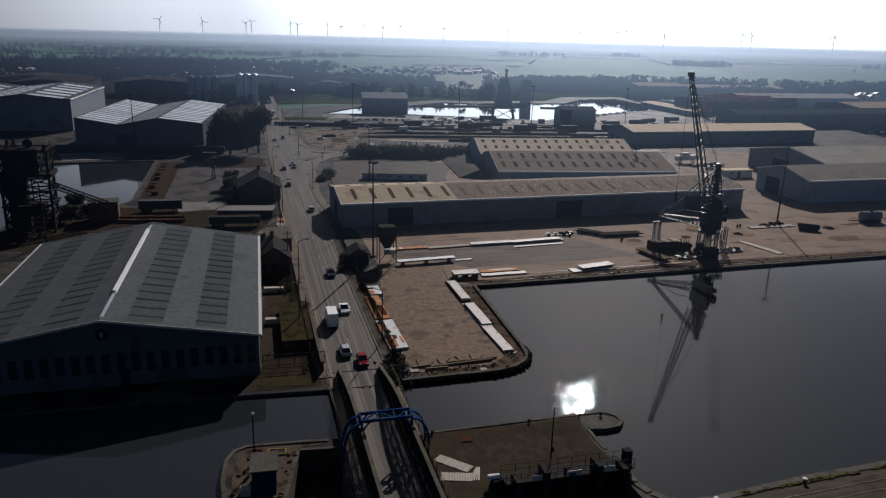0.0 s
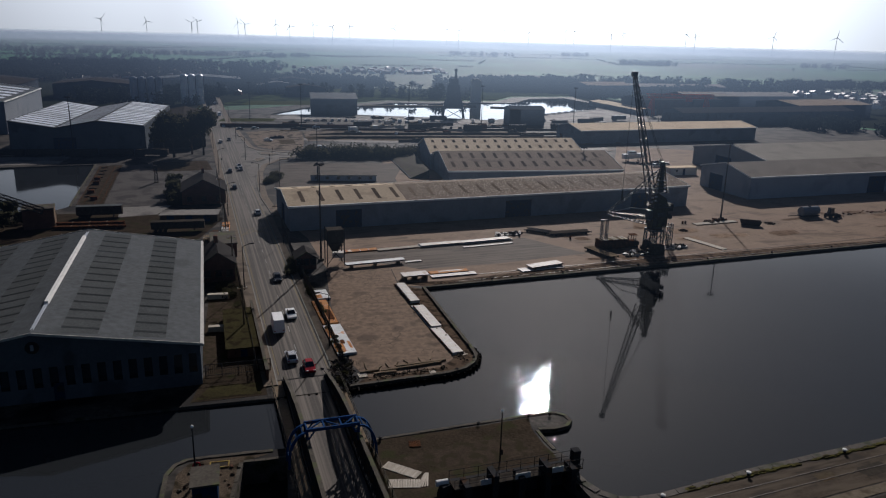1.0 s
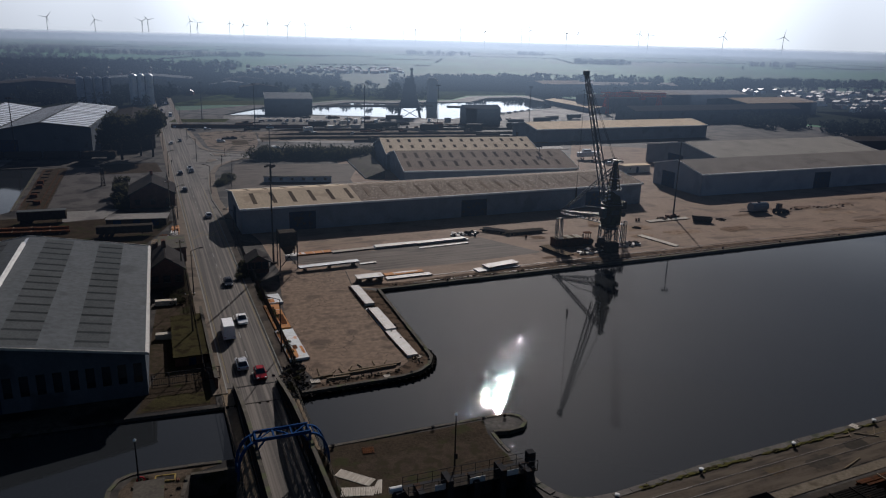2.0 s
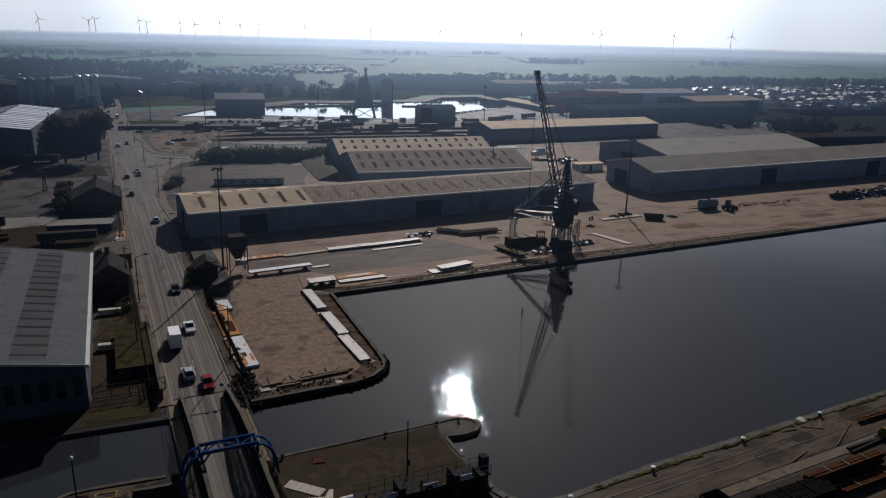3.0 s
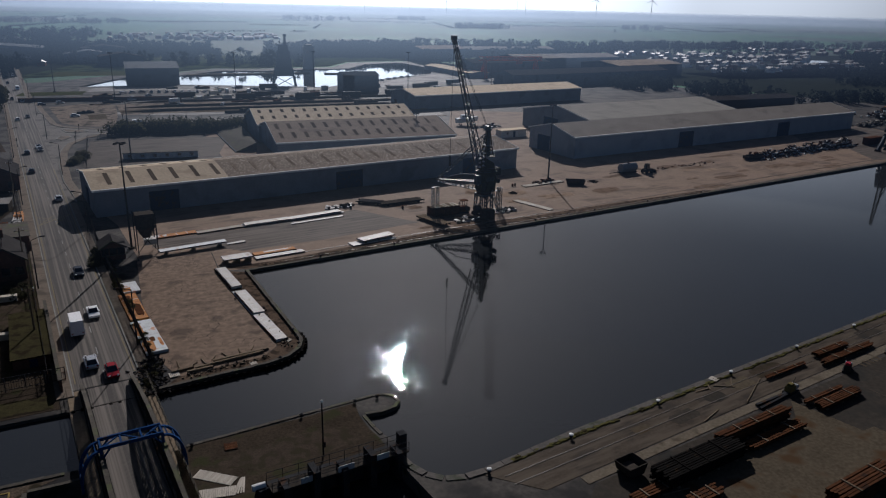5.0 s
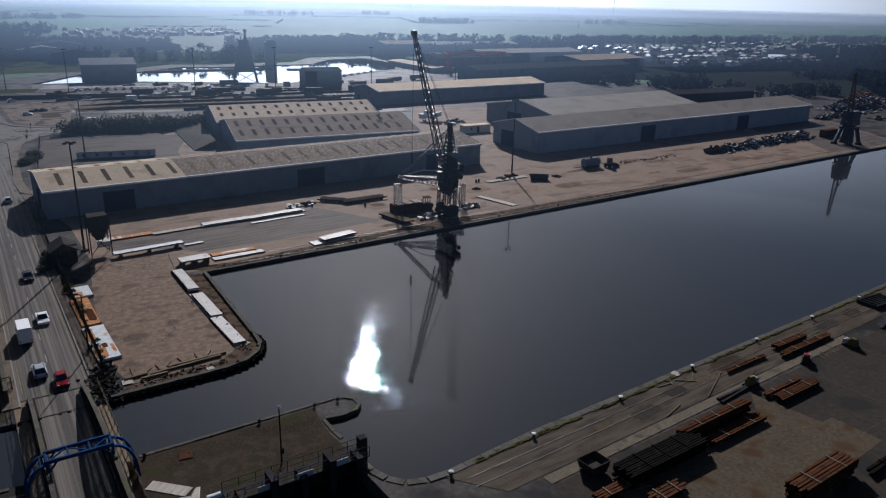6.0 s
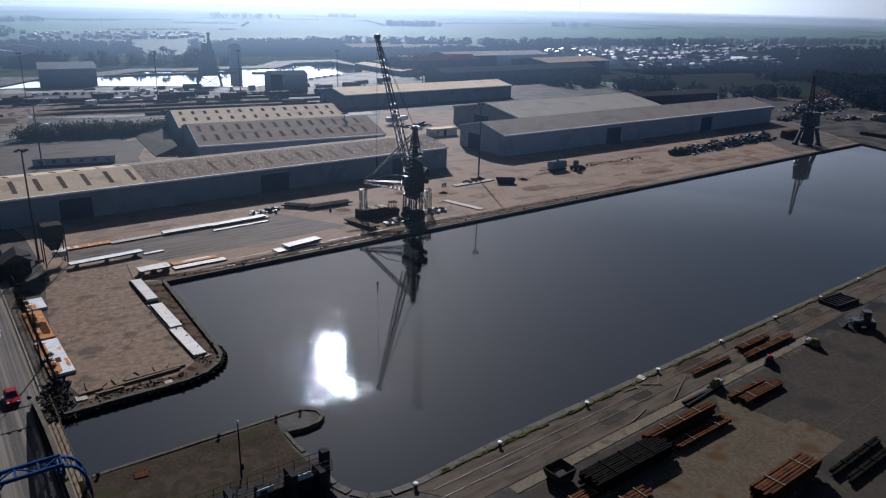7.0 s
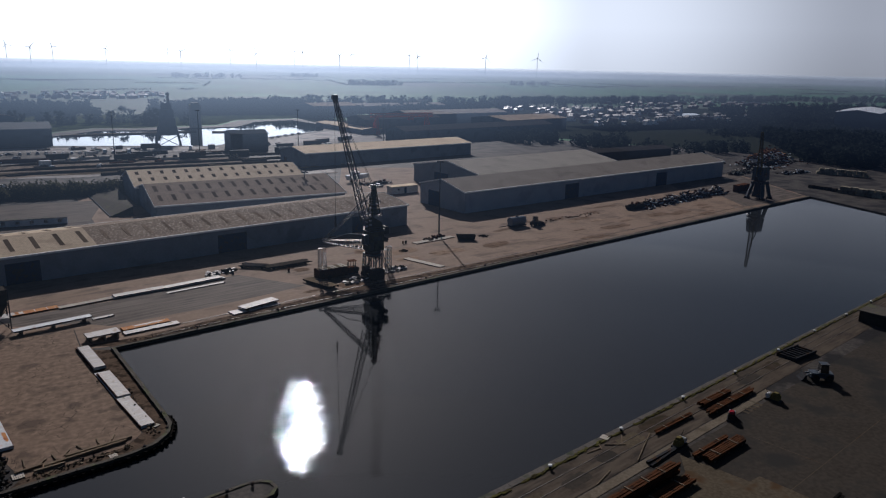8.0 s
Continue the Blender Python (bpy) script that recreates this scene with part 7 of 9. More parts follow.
part("body", Geo().box(0, 0, 0, 0.95, 0.75, 0.6), PALETIMBER, box_)
part("lid", Geo().box(0, 0, 0.6, 1.02, 0.82, 0.07), PALETIMBER, box_)
rs = random.Random(77)
for i in range(46):
    x, y = rs.uniform(-18.6, -13.4), rs.uniform(57.5, 66.6)
    if math.hypot(x + 15.4, y - 60.4) < 2.2 or math.hypot(x + 15.5, y - 66.2) < 1.2:
        continue
    k = rs.uniform(0.12, 0.34)
    solid("rubble_stone", Geo().box(0, 0, 0, k * 1.5, k, k * 0.6, 0, 0.7), rs.choice((COPING, BRICK, RUBBLE)), "loose broken stone on the lock island", "stone", "loose stones", at=pose(x, y, 0.025, 0, 0, rs.uniform(0, 180)))


# ---- south quay: rails, stacks of steel, machines ----
SD = math.degrees(math.atan2(37.3, 121.4))


def south(s, o, z=0.0):
    a = radians(SD)
    return (37.9 + math.cos(a) * s + math.sin(a) * o, 63.7 + math.sin(a) * s - math.cos(a) * o, z)


for nm, o in (("rail_track_outer", 2.6), ("rail_track_inner", 4.0)):
    a, b = south(-10, o), south(170, o)
    solid(nm, Geo().beam((a[0], a[1], 0.055), (b[0], b[1], 0.045), 0.05, 0.04), RAILSTEEL, "worn steel crane rail sunk in the quay", "rail", kind="structure")
p = [south(-4, 6.4), south(52, 6.4), south(52, 7.6), south(-4, 7.6)]
solid("concrete_strip", Geo().prism([q[:2] for q in p], 0.035, 0.05), STRIP, "pale concrete strip along the crane track", "concrete strip", kind="structure")
p = [south(-12, 0.8), south(160, 0.8), south(160, 6.2), south(-8, 6.2)]
solid("quay_strip", Geo().prism([q[:2] for q in p], 0.004, 0.03), QUAYGROUND, "oily dark ground between the crane rails", "waste ground", kind="structure")
def moss():
    rnd, g = random.Random(40), Geo()
    for k in range(900):
        t = -8.0 + 158 * (k + rnd.random()) / 900
        if noise.noise(Vector((t / 5.0, 3.0, 0))) < -0.28:
            continue
        L, w, o = rnd.uniform(0.15, 0.5), rnd.uniform(0.05, 0.2), rnd.uniform(0.72, 1.12)
        a, x = rnd.uniform(-0.4, 0.4), south(t, o)
        pts = [(x[0] + L * c + 0.3 * w * rnd.uniform(-1, 1), x[1] + w * d + L * c * 0.3) for c, d in ((-1, -0.4), (-0.2, -1), (1, -0.5), (0.7, 0.6), (-0.4, 1))]
        g.prism(pts, 0.031, rnd.uniform(0.07, 0.16))
    return g


solid("moss_strip", moss(), MOSS, "broken strip of moss and grass behind the coping", "moss", kind="stuff")


def steel_stack(x, y, rz, L, W, H, label, material=RUST, rows=5, layers=2, bearers=3, strap=PALETIMBER):
    s = thing("steel_stack", x, y, 0.03, rz, label, "steel stack", "stacks of steel")
    for k in range(bearers):
        part("bearer", Geo().box(-L * 0.38 + L * 0.76 * k / max(1, bearers - 1), 0, 0, 0.25, W * 1.05, 0.2), TIMBER, s)
    w, h = W / rows, (H - 0.2) / layers
    f = 0.37
    bar = Geo().section([(-w * f, 0), (w * f, 0), (w * f, h * 0.16), (w * 0.1, h * 0.22), (w * 0.1, h * 0.78), (w * f, h * 0.84), (w * f, h * 0.98), (-w * f, h * 0.98), (-w * f, h * 0.84), (-w * 0.1, h * 0.78), (-w * 0.1, h * 0.22), (-w * f, h * 0.16)], -L / 2, L / 2).mesh("steel_section", material)
    fix_normals(bar)
    for j in range(layers):
        for i in range(rows):
            part("steel_section", bar, material, s, at=pose(random.uniform(-0.4, 0.4), (i - (rows - 1) / 2) * w + random.uniform(-0.1, 0.1) * w, 0.2 + j * h, 0, 0, -90 + random.uniform(-0.3, 0.3)))
    for k in range(bearers - 1):
        part("batten", Geo().box(-L * 0.25 + L * 0.5 * k / max(1, bearers - 2), 0, H, 0.16, W * 1.02, 0.08), strap, s)
    return s


for x, y, L, W, H, lab, m_, rows, layers in (
        (57.2, 59.0, 11.3, 1.1, 1.5, "tall narrow stack of dark rusty steel beams", RUST, 3, 3),
        (59.0, 57.6, 9.0, 1.3, 0.6, "low stack of rusty steel sections on bearers", RUST, 5, 1),
        (47.9, 55.0, 11.0, 2.5, 1.4, "tall dark stack of steel piles casting a wide shadow", BLACKSTEEL, 9, 4),
        (80.2, 72.9, 6.8, 1.0, 0.6, "short stack of rusty steel sections near the quay edge", RUST, 4, 1),
        (81.8, 71.6, 11.2, 1.0, 0.5, "low row of rusty steel sections near the quay edge", RUST, 4, 1),
        (70.2, 63.3, 7.3, 0.6, 0.5, "narrow row of rusty beams in the yard", RUST, 2, 1),
        (71.3, 62.2, 7.8, 1.3, 0.6, "rusty steel sections strapped under battens", RUST, 5, 1),
        (70.4, 69.6, 7.9, 0.6, 0.35, "two long rusty steel beams on the ground", RUST, 2, 1),
        (60.3, 47.7, 9.0, 2.0, 1.8, "large rusty stack of steel sections in the yard", RUST, 6, 3),
        (71.0, 49.0, 10.0, 0.8, 0.5, "dark steel frame laid out in the yard", BLACKSTEEL, 2, 1),
        (71.6, 47.6, 10.0, 0.8, 0.5, "dark steel frame laid out in the yard", BLACKSTEEL, 2, 1),
        (41.5, 52.6, 5.0, 1.2, 0.5, "short rusty beams beside a skip", RUST, 4, 1),
        (45.6, 50.8, 4.0, 1.6, 0.5, "rusty steel offcuts in the yard", RUST, 4, 1)):
    steel_stack(x, y, SD - 1.0, L, W, H, lab, m_, rows, layers, 4 if L > 9 else 3, BLACKSTEEL if m_ is BLACKSTEEL else TIMBER)
heap("rubble_heap", 49.0, 55.2, SD, 8, 2.0, 1.5, 14, (BLACKSTEEL, PALESTEEL), "loose bright offcuts on the dark stack", "rubble", bit=0.4)
for x, y, rz, L in ((57.4, 68.0, 10, 2.2), (60.5, 68.2, -20, 2.6), (62.0, 68.9, 55, 2.0), (63.4, 66.6, 40, 7.0), (55.0, 62.9, 30, 3.4), (58.6, 68.5, 70, 1.4), (43.6, 52.2, 5, 3.0)):
    timber_baulk(x, y, rz, L, 0.11)


for i in range(5):
    solid("bay_marking", Geo().box(0, 0, 0, 0.45, 1.9, 0.006), PALEYARD, "worn pale bar painted on the yard", "ground marking", "painted bars", at=pose(81.4 + i * 0.85, 69.2 + i * 0.26, 0.032, 0, 0, SD))
solid("yard_line", Geo().beam((70.5, 53.0, 0.034), (96.0, 60.6, 0.034), 0.07, 0.006), PALEYARD, "worn pale line across the yard", "ground marking", kind="structure")
solid("yard_line", Geo().beam((79.8, 55.8, 0.035), (77.2, 63.4, 0.035), 0.06, 0.006), PALEYARD, "worn pale line across the yard", "ground marking", kind="structure")
for x, y, a, b, m_ in ((46.0, 62.4, 2.6, 1.5, PALEYARD), (58.0, 66.4, 3.4, 2.2, YARD), (52.0, 63.6, 4.5, 1.8, YARD), (68.5, 70.4, 6.0, 2.6, GRAVEL), (63.0, 68.4, 4.2, 2.4, PALEYARD), (90.0, 76.4, 5.0, 2.6, YARD), (97.0, 78.6, 4.0, 2.4, GRAVEL)):
    solid("ground_patch", flake(random.Random(int(x * 7)), 0, 0, a, b, 0.0, 0.006), m_, "uneven patch of repaired ground on the quay", "ground patch", kind="structure", at=pose(x, y, 0.031, 0, 0, SD))

def drill_rig(x, y, rz, paint, label):
    d = thing("yard_machine", x, y, 0.03, rz, label, "machine", "small machines in the yard", metric=True)
    part("skid", Geo().box(0, 0, 0, 2.6, 1.3, 0.3), IRON, d)
    part("engine", Geo().box(-0.3, 0, 0.3, 1.5, 1.0, 0.9, 0, 0.9), paint, d)
    part("drum", Geo().tube((0.9, -0.5, 0.75), (0.9, 0.5, 0.75), 0.4, n=14), GALV, d)
    part("lever", Geo().beam((0.6, 0.3, 0.9), (1.5, 0.3, 1.9), 0.07), IRON, d)
    part("hood", Geo().box(-0.3, 0, 1.2, 1.1, 0.8, 0.35, 0, 0.7), RED if paint is BACKDARK else paint, d)
    return d


drill_rig(78.3, 68.0, 40, BACKDARK, "small dark machine with a red hood in the yard")
drill_rig(87.7, 69.9, 110, OLIVE, "small winch with pale drum in the yard")
drill_rig(67.4, 65.2, 20, OLIVE, "winch at the end of a dark boom")
drill_rig(43.6, 53.4, 60, OLIVE, "yellowed compressor beside a steel stack")
timber_baulk(64.4, 64.3, 16, 6.6, 0.3, IRON)
timber_baulk(64.2, 63.8, 20, 6.2, 0.25, IRON)


def cradle(x, y, rz):
    c = thing("steel_cradle", x, y, 0.03, rz, "large dark shallow steel tray with ribs", "steel tray")
    part("tray", Geo().box(0, 0, 0, 6.0, 3.0, 0.2), IRON, c)
    for k in range(7):
        part("rib", Geo().box(-2.7 + k * 0.9, 0, 0.2, 0.2, 3.0, 0.3), IRON, c)
    for sy in (-1, 1):
        part("side_rail", Geo().box(0, sy * 1.45, 0.2, 6.0, 0.2, 0.4), IRON, c)
    return c


cradle(104.2, 80.4, SD - 6)
deck_house(131, 86.5, SD, 5, 4, 2.0, BACKDARK, COPING, "dark hut with a white roof on the south quay")


def boat(x, y, rz):
    b = thing("motor_boat", x, y, 0, rz, "white motor boat standing on a cradle among clutter", "boat")
    n = 7
    g = Geo()
    for i in range(n):
        k = i / (n - 1)
        w = 1.35 * math.sin(math.pi * (0.25 + 0.75 * k)) ** 0.7 + 0.05
        px = -4.5 + 9 * k
        g.v += [(px, -w, 2.6 + 0.5 * k), (px, -w * 0.55, 1.0 + 0.5 * k * k), (px, w * 0.55, 1.0 + 0.5 * k * k), (px, w, 2.6 + 0.5 * k)]
    for i in range(n - 1):
        for j in range(4):
            g.f.append((i * 4 + j, i * 4 + (j + 1) % 4, (i + 1) * 4 + (j + 1) % 4, (i + 1) * 4 + j))
    g.f += [(0, 1, 2, 3), tuple((n - 1) * 4 + j for j in (3, 2, 1, 0))]
    part("hull", g, WHITE, b)
    part("cabin", Geo().box(-1.0, 0, 2.7, 3.4, 1.7, 1.1, 0, 0.85), WHITE, b)
    part("cabin_window", Geo().box(-1.0, -0.82, 3.1, 2.6, 0.06, 0.4), GLASS, b)
    for k in (-2.6, 2.2):
        part("cradle", Geo().beam((k, -1.2, 0), (k, -0.7, 1.6), 0.2).beam((k, 1.2, 0), (k, 0.7, 1.6), 0.2).beam((k, -1.3, 0.1), (k, 1.3, 0.1), 0.25), RUST, b)
    return b


boat(91.0, 262.0, 8)
deck_house(98.5, 236.0, 14, 10.5, 3.2, 2.4, CREAM, ROOFTAN, "long low pale site cabin beside the shed")
heap("rubble_heap", 96, 256, 15, 12, 5, 1.6, 80, (BACKDARK, PALESTEEL, RUST), "clutter of gear round a laid-up boat", "clutter")
heap("rubble_heap", 82, 170.4, 17, 6, 1.6, 0.9, 40, (BACKDARK, RUST), "dark gear at the foot of the lamp mast", "clutter")


# ---- trees, bushes and far woods ----
def spray(g, rnd, x, y, z, s):
    """One ragged flat spray of twigs."""
    u = Vector((rnd.gauss(0, 1), rnd.gauss(0, 1), rnd.gauss(0, 0.6))).normalized()
    v = Vector((rnd.gauss(0, 1), rnd.gauss(0, 1), rnd.gauss(0, 1))).cross(u).normalized()
    p = Vector((x, y, z))
    g.hull([p - u * s, p + v * s * rnd.uniform(0.5, 1.0), p + u * s * rnd.uniform(0.6, 1.2), p - v * s * rnd.uniform(0.5, 1.0)], [(0, 1, 2, 3)])


def leaves(g, rnd, cx, cy, cz, rx, ry, rz, n, size):
    """Small leaf sprays scattered through an uneven crown, denser towards its skin."""
    for _ in range(n):
        a, b = rnd.uniform(0, math.tau), math.acos(rnd.uniform(-0.75, 1))
        k = rnd.uniform(0.45, 1.0) ** 0.5 * (1 + 0.22 * math.sin(3 * a + cx) + 0.15 * math.sin(5 * b + cy))
        p = Vector((cx + rx * k * math.sin(b) * math.cos(a), cy + ry * k * math.sin(b) * math.sin(a), cz + rz * k * math.cos(b)))
        u = Vector((rnd.gauss(0, 1), rnd.gauss(0, 1), rnd.gauss(0, 1))).normalized()
        v = u.orthogonal().normalized()
        s = size * rnd.uniform(0.5, 1.4)
        g.hull([p - u * s, p + v * s * 0.7, p + u * s, p - v * s * 0.7], [(0, 1, 2, 3)])


def tree_meshes(seed, h, w, n, size):
    rnd = random.Random(seed)
    wood = Geo().tube((0, 0, 0), (0.1, 0, h * 0.5), h * 0.028, h * 0.016, 8)
    crown = Geo()
    for i in range(9):
        a, k = i * 2.4 + rnd.uniform(-0.3, 0.3), rnd.uniform(0.3, 0.7)
        base = (0.05, 0, h * k * 0.65)
        tip = (w * 0.42 * math.cos(a) * rnd.uniform(0.5, 1), w * 0.42 * math.sin(a) * rnd.uniform(0.5, 1), h * (0.45 + 0.5 * rnd.random()))
        wood.tube(base, tip, h * 0.012, h * 0.004, 6)
        leaves(crown, rnd, *tip, w * 0.26, w * 0.26, h * 0.17, n // 10, size)
    leaves(crown, rnd, 0, 0, h * 0.68, w * 0.36, w * 0.36, h * 0.32, n // 4, size)
    return wood.mesh("trunk", BARK), crown.mesh("crown", LEAF)


TREES = [tree_meshes(3, 13.5, 8.4, 3000, 0.42), tree_meshes(5, 9.0, 7.0, 1500, 0.42), tree_meshes(8, 5.0, 4.6, 900, 0.32)]


def tree(x, y, k, s=1.0, label="dark leafy tree beside the road"):
    t = thing("tree", x, y, 0, random.uniform(0, 360), label, "tree", "trees")
    m = Matrix.Diagonal((s, s, s * random.uniform(0.9, 1.1), 1))
    part("trunk", TREES[k][0], BARK, t, at=m)
    part("crown", TREES[k][1], LEAF, t, at=m)
    return t


def bush_mesh(seed, n, size):
    rnd = random.Random(seed)
    g = Geo()
    for i in range(5):
        leaves(g, rnd, rnd.uniform(-0.7, 0.7), rnd.uniform(-0.7, 0.7), 0.55, 0.75, 0.75, rnd.uniform(0.5, 0.9), n // 5, size)
    for i in range(6):
        a = i * 1.05
        g.tube((0, 0, 0), (0.7 * math.cos(a), 0.7 * math.sin(a), 1.0), 0.03, 0.01, 4)
    return g.mesh("bush", LEAF)


BUSH = [bush_mesh(i, 520, 0.13) for i in range(4)]


def bush(x, y, s=1.2, label="dense dark bush of bare twigs and ivy"):
    me = random.choice(BUSH)
    ob = new("bush", me)
    s *= K
    ob.matrix_basis = pose(x * K, y * K, 0, 0, 0, random.uniform(0, 360)) @ Matrix.Diagonal((s, s, s * random.uniform(0.75, 1.2), 1))
    return tagged(ob, label, "bush", "bushes")


for x, y, k, s in ((-73.0, 256.0, 0, 1.1), (-64.5, 262.0, 0, 1.05), (-69, 264, 0, 0.95), (-78, 262, 1, 1.2), (-54.5, 190.0, 2, 0.9), (-57.0, 199.0, 2, 0.9), (-84, 166, 2, 0.8), (-78.5, 160.5, 2, 0.7), (-81.5, 158, 2, 0.8)):
    tree(x, y, k, s)
rb = random.Random(21)
for x, y, s in ((-53.4, 186.8, 1.9), (-54.8, 192.4, 2.1), (-56.2, 196.0, 1.8), (-55.4, 200.6, 2.0), (-52.4, 183.2, 1.3), (-53.6, 197.8, 1.5)):
    bush(x, y, s, "dark bare bush beside the brick house")
for s in range(26):
    x, y, _ = road_at(-9 + s * 1.75, rb.uniform(5.4, 5.9))
    bush(x, y, rb.uniform(0.35, 0.65))
for i in range(9):
    x, y, _ = road_at(rb.uniform(17, 24), rb.uniform(-9.5, -6.4))
    bush(x, y, rb.uniform(0.4, 0.8))
for i in range(44):
    bush(-29 + i * 0.98 + rb.uniform(-0.6, 0.6), 261.0 + i * 0.08 + rb.uniform(-4.0, 2.6), rb.uniform(1.8, 3.2), "overgrown hedge bush behind the empty yard")
for i in range(12):
    bush(rb.uniform(-17.5, -16), rb.uniform(127, 138), rb.uniform(0.6, 1.0))
for i in range(9):
    bush(-33.6 + rb.uniform(-1.6, 1.8), 211 + 1.7 * i + rb.uniform(-1, 1), rb.uniform(0.8, 1.5), "dark overgrown bush in the corner of the junction")
for i in range(12):
    bush(rb.uniform(-90, -74), rb.uniform(152, 168), rb.uniform(1.0, 2.2))
for i in range(6):
    bush(rb.uniform(-5.6, -3.6), rb.uniform(83.5, 90.0), rb.uniform(0.3, 0.5))


def far_woods(name, areas, n, seed, h, label, gaps=-0.12, bound=None):
    """Woods far off: each tree a stem under a ragged crown of small lumps."""
    rnd, g = random.Random(seed), Geo()
    total = sum(a[4] for a in areas)
    for x0, x1, y0, y1, wt in areas:
        for _ in range(int(n * wt / total)):
            x, y = rnd.uniform(x0, x1), rnd.uniform(y0, y1)
            if noise.noise(Vector((x / 110, y / 110, seed))) < gaps or (bound and x < bound(y)) or (470 < x < 640 and 335 < y < 425):
                continue
            k = rnd.uniform(0.5, 1.2) * h
            g.tube((x, y, 0), (x, y, k * 0.4), k * 0.03, k * 0.015, 3)
            for _ in range(54):
                a, r = rnd.uniform(0, math.tau), k * rnd.uniform(0.03, 0.36)
                spray(g, rnd, x + r * math.cos(a), y + r * math.sin(a), k * rnd.uniform(0.06, 0.95), k * rnd.uniform(0.07, 0.17))
    return solid(name, g, FARWOOD, label, "woodland", kind="stuff")


def wood_floor(pts):
    sheet("surface_wood_floor", pts, [], 0.02, WOODFLOOR, "dark leaf litter and scrub under the woods", "woodland floor")


wood_floor([(-108, 424), (-74, 604), (-76, 640), (-130, 760), (-300, 1020), (-900, 1020), (-900, 420), (-430, 260), (-272, 404)])
wood_floor([(318, 300), (340, 250), (442, 292), (900, 250), (1100, 620), (700, 640), (520, 520), (330, 470), (200, 490), (145, 520), (140, 602)])
sheet("surface_scrub", [(-104, 440), (-60, 466), (-32, 472), (-2, 507), (25, 505), (45, 514), (75, 522), (93, 562), (149, 577), (176, 600), (110, 640), (-80, 610)], [], 0.012, ROUGH, "rough scrubby pasture behind the far dock", "rough grass")
wood_floor([(325, 425), (560, 440), (660, 665), (345, 680), (300, 560)])
wood_floor([(60, 640), (139, 606), (300, 620), (420, 740), (60, 720)])
far_woods("far_woods", [(-900, -250, 440, 1000, 6), (-420, -130, 620, 1000, 3), (-150, -5, 615, 690, 1.4), (-190, -112, 440, 620, 1.0), (-120, -60, 540, 620, 0.5)], 3700, 4, 8, "dark bare woods and gardens beyond the docks", -0.3)
far_woods("far_woods", [(-1300, -350, 1050, 1300, 2), (-1500, -500, 1500, 1650, 2), (-700, -150, 1350, 1420, 1)], 1300, 14, 8, "dark belts of trees across the plain")
far_woods("far_woods", [(40, 165, 615, 690, 3.0), (150, 420, 660, 740, 1.6), (150, 300, 540, 640, 0.8), (-60, 60, 530, 560, 0.4)], 900, 6, 10, "dark trees behind the far dock", -0.35)
far_woods("far_woods", [(320, 560, 230, 330, 3.5), (330, 600, 330, 470, 4), (460, 1050, 300, 630, 5)], 6400, 7, 8, "dense dark woods beyond the dock's end", -0.6, lambda y: 322 + 0.78 * (y - 262))
far_woods("far_woods", [(700, 1500, 760, 860, 2), (420, 700, 760, 800, 1)], 900, 17, 8, "dark belt of trees beyond the town", -0.2)
far_woods("far_scrub", [(330, 480, 425, 455, 1), (300, 420, 372, 396, 1), (420, 640, 655, 690, 1)], 260, 18, 6, "low dark garden trees and hedges about the town", -0.3)


far_woods("far_scrub", [(218, 250, 360, 404, 1), (245, 275, 310, 360, 1), (275, 330, 300, 312, 0.5)], 170, 16, 6, "scrub and thin trees behind the long sheds", -0.6)


def far_hedges():
    rnd, g = random.Random(12), Geo()
    for i in range(44):
        x, y, L = rnd.uniform(-1500, 1900), rnd.uniform(950, 2200), rnd.uniform(80, 480)
        a = rnd.choice((0.05, 0.3, 1.4))
        s = 0.0
        while s < L:
            if noise.noise(Vector((x / 60 + s / 60, i, 0))) > -0.2:
                for _ in range(3):
                    spray(g, rnd, x + s * math.cos(a) + rnd.uniform(-1, 1), y + s * math.sin(a) + rnd.uniform(-1, 1), rnd.uniform(0.3, 2.0), rnd.uniform(0.8, 1.8))
            s += 2.4
    return solid("far_hedges", g, FARWOOD, "thin hedgerows across the hazy farmland", "hedgerow", kind="stuff")


far_hedges()
far_woods("far_copse", [(440, 560, 1385, 1440, 1)], 90, 10, 10, "tall copse standing in the fields")
far_woods("far_copse", [(150, 330, 1900, 1930, 1), (420, 560, 2100, 2130, 1), (700, 790, 1250, 1270, 0.6), (860, 960, 1500, 1530, 0.6)], 220, 11, 10, "low belts of trees in the hazy fields")


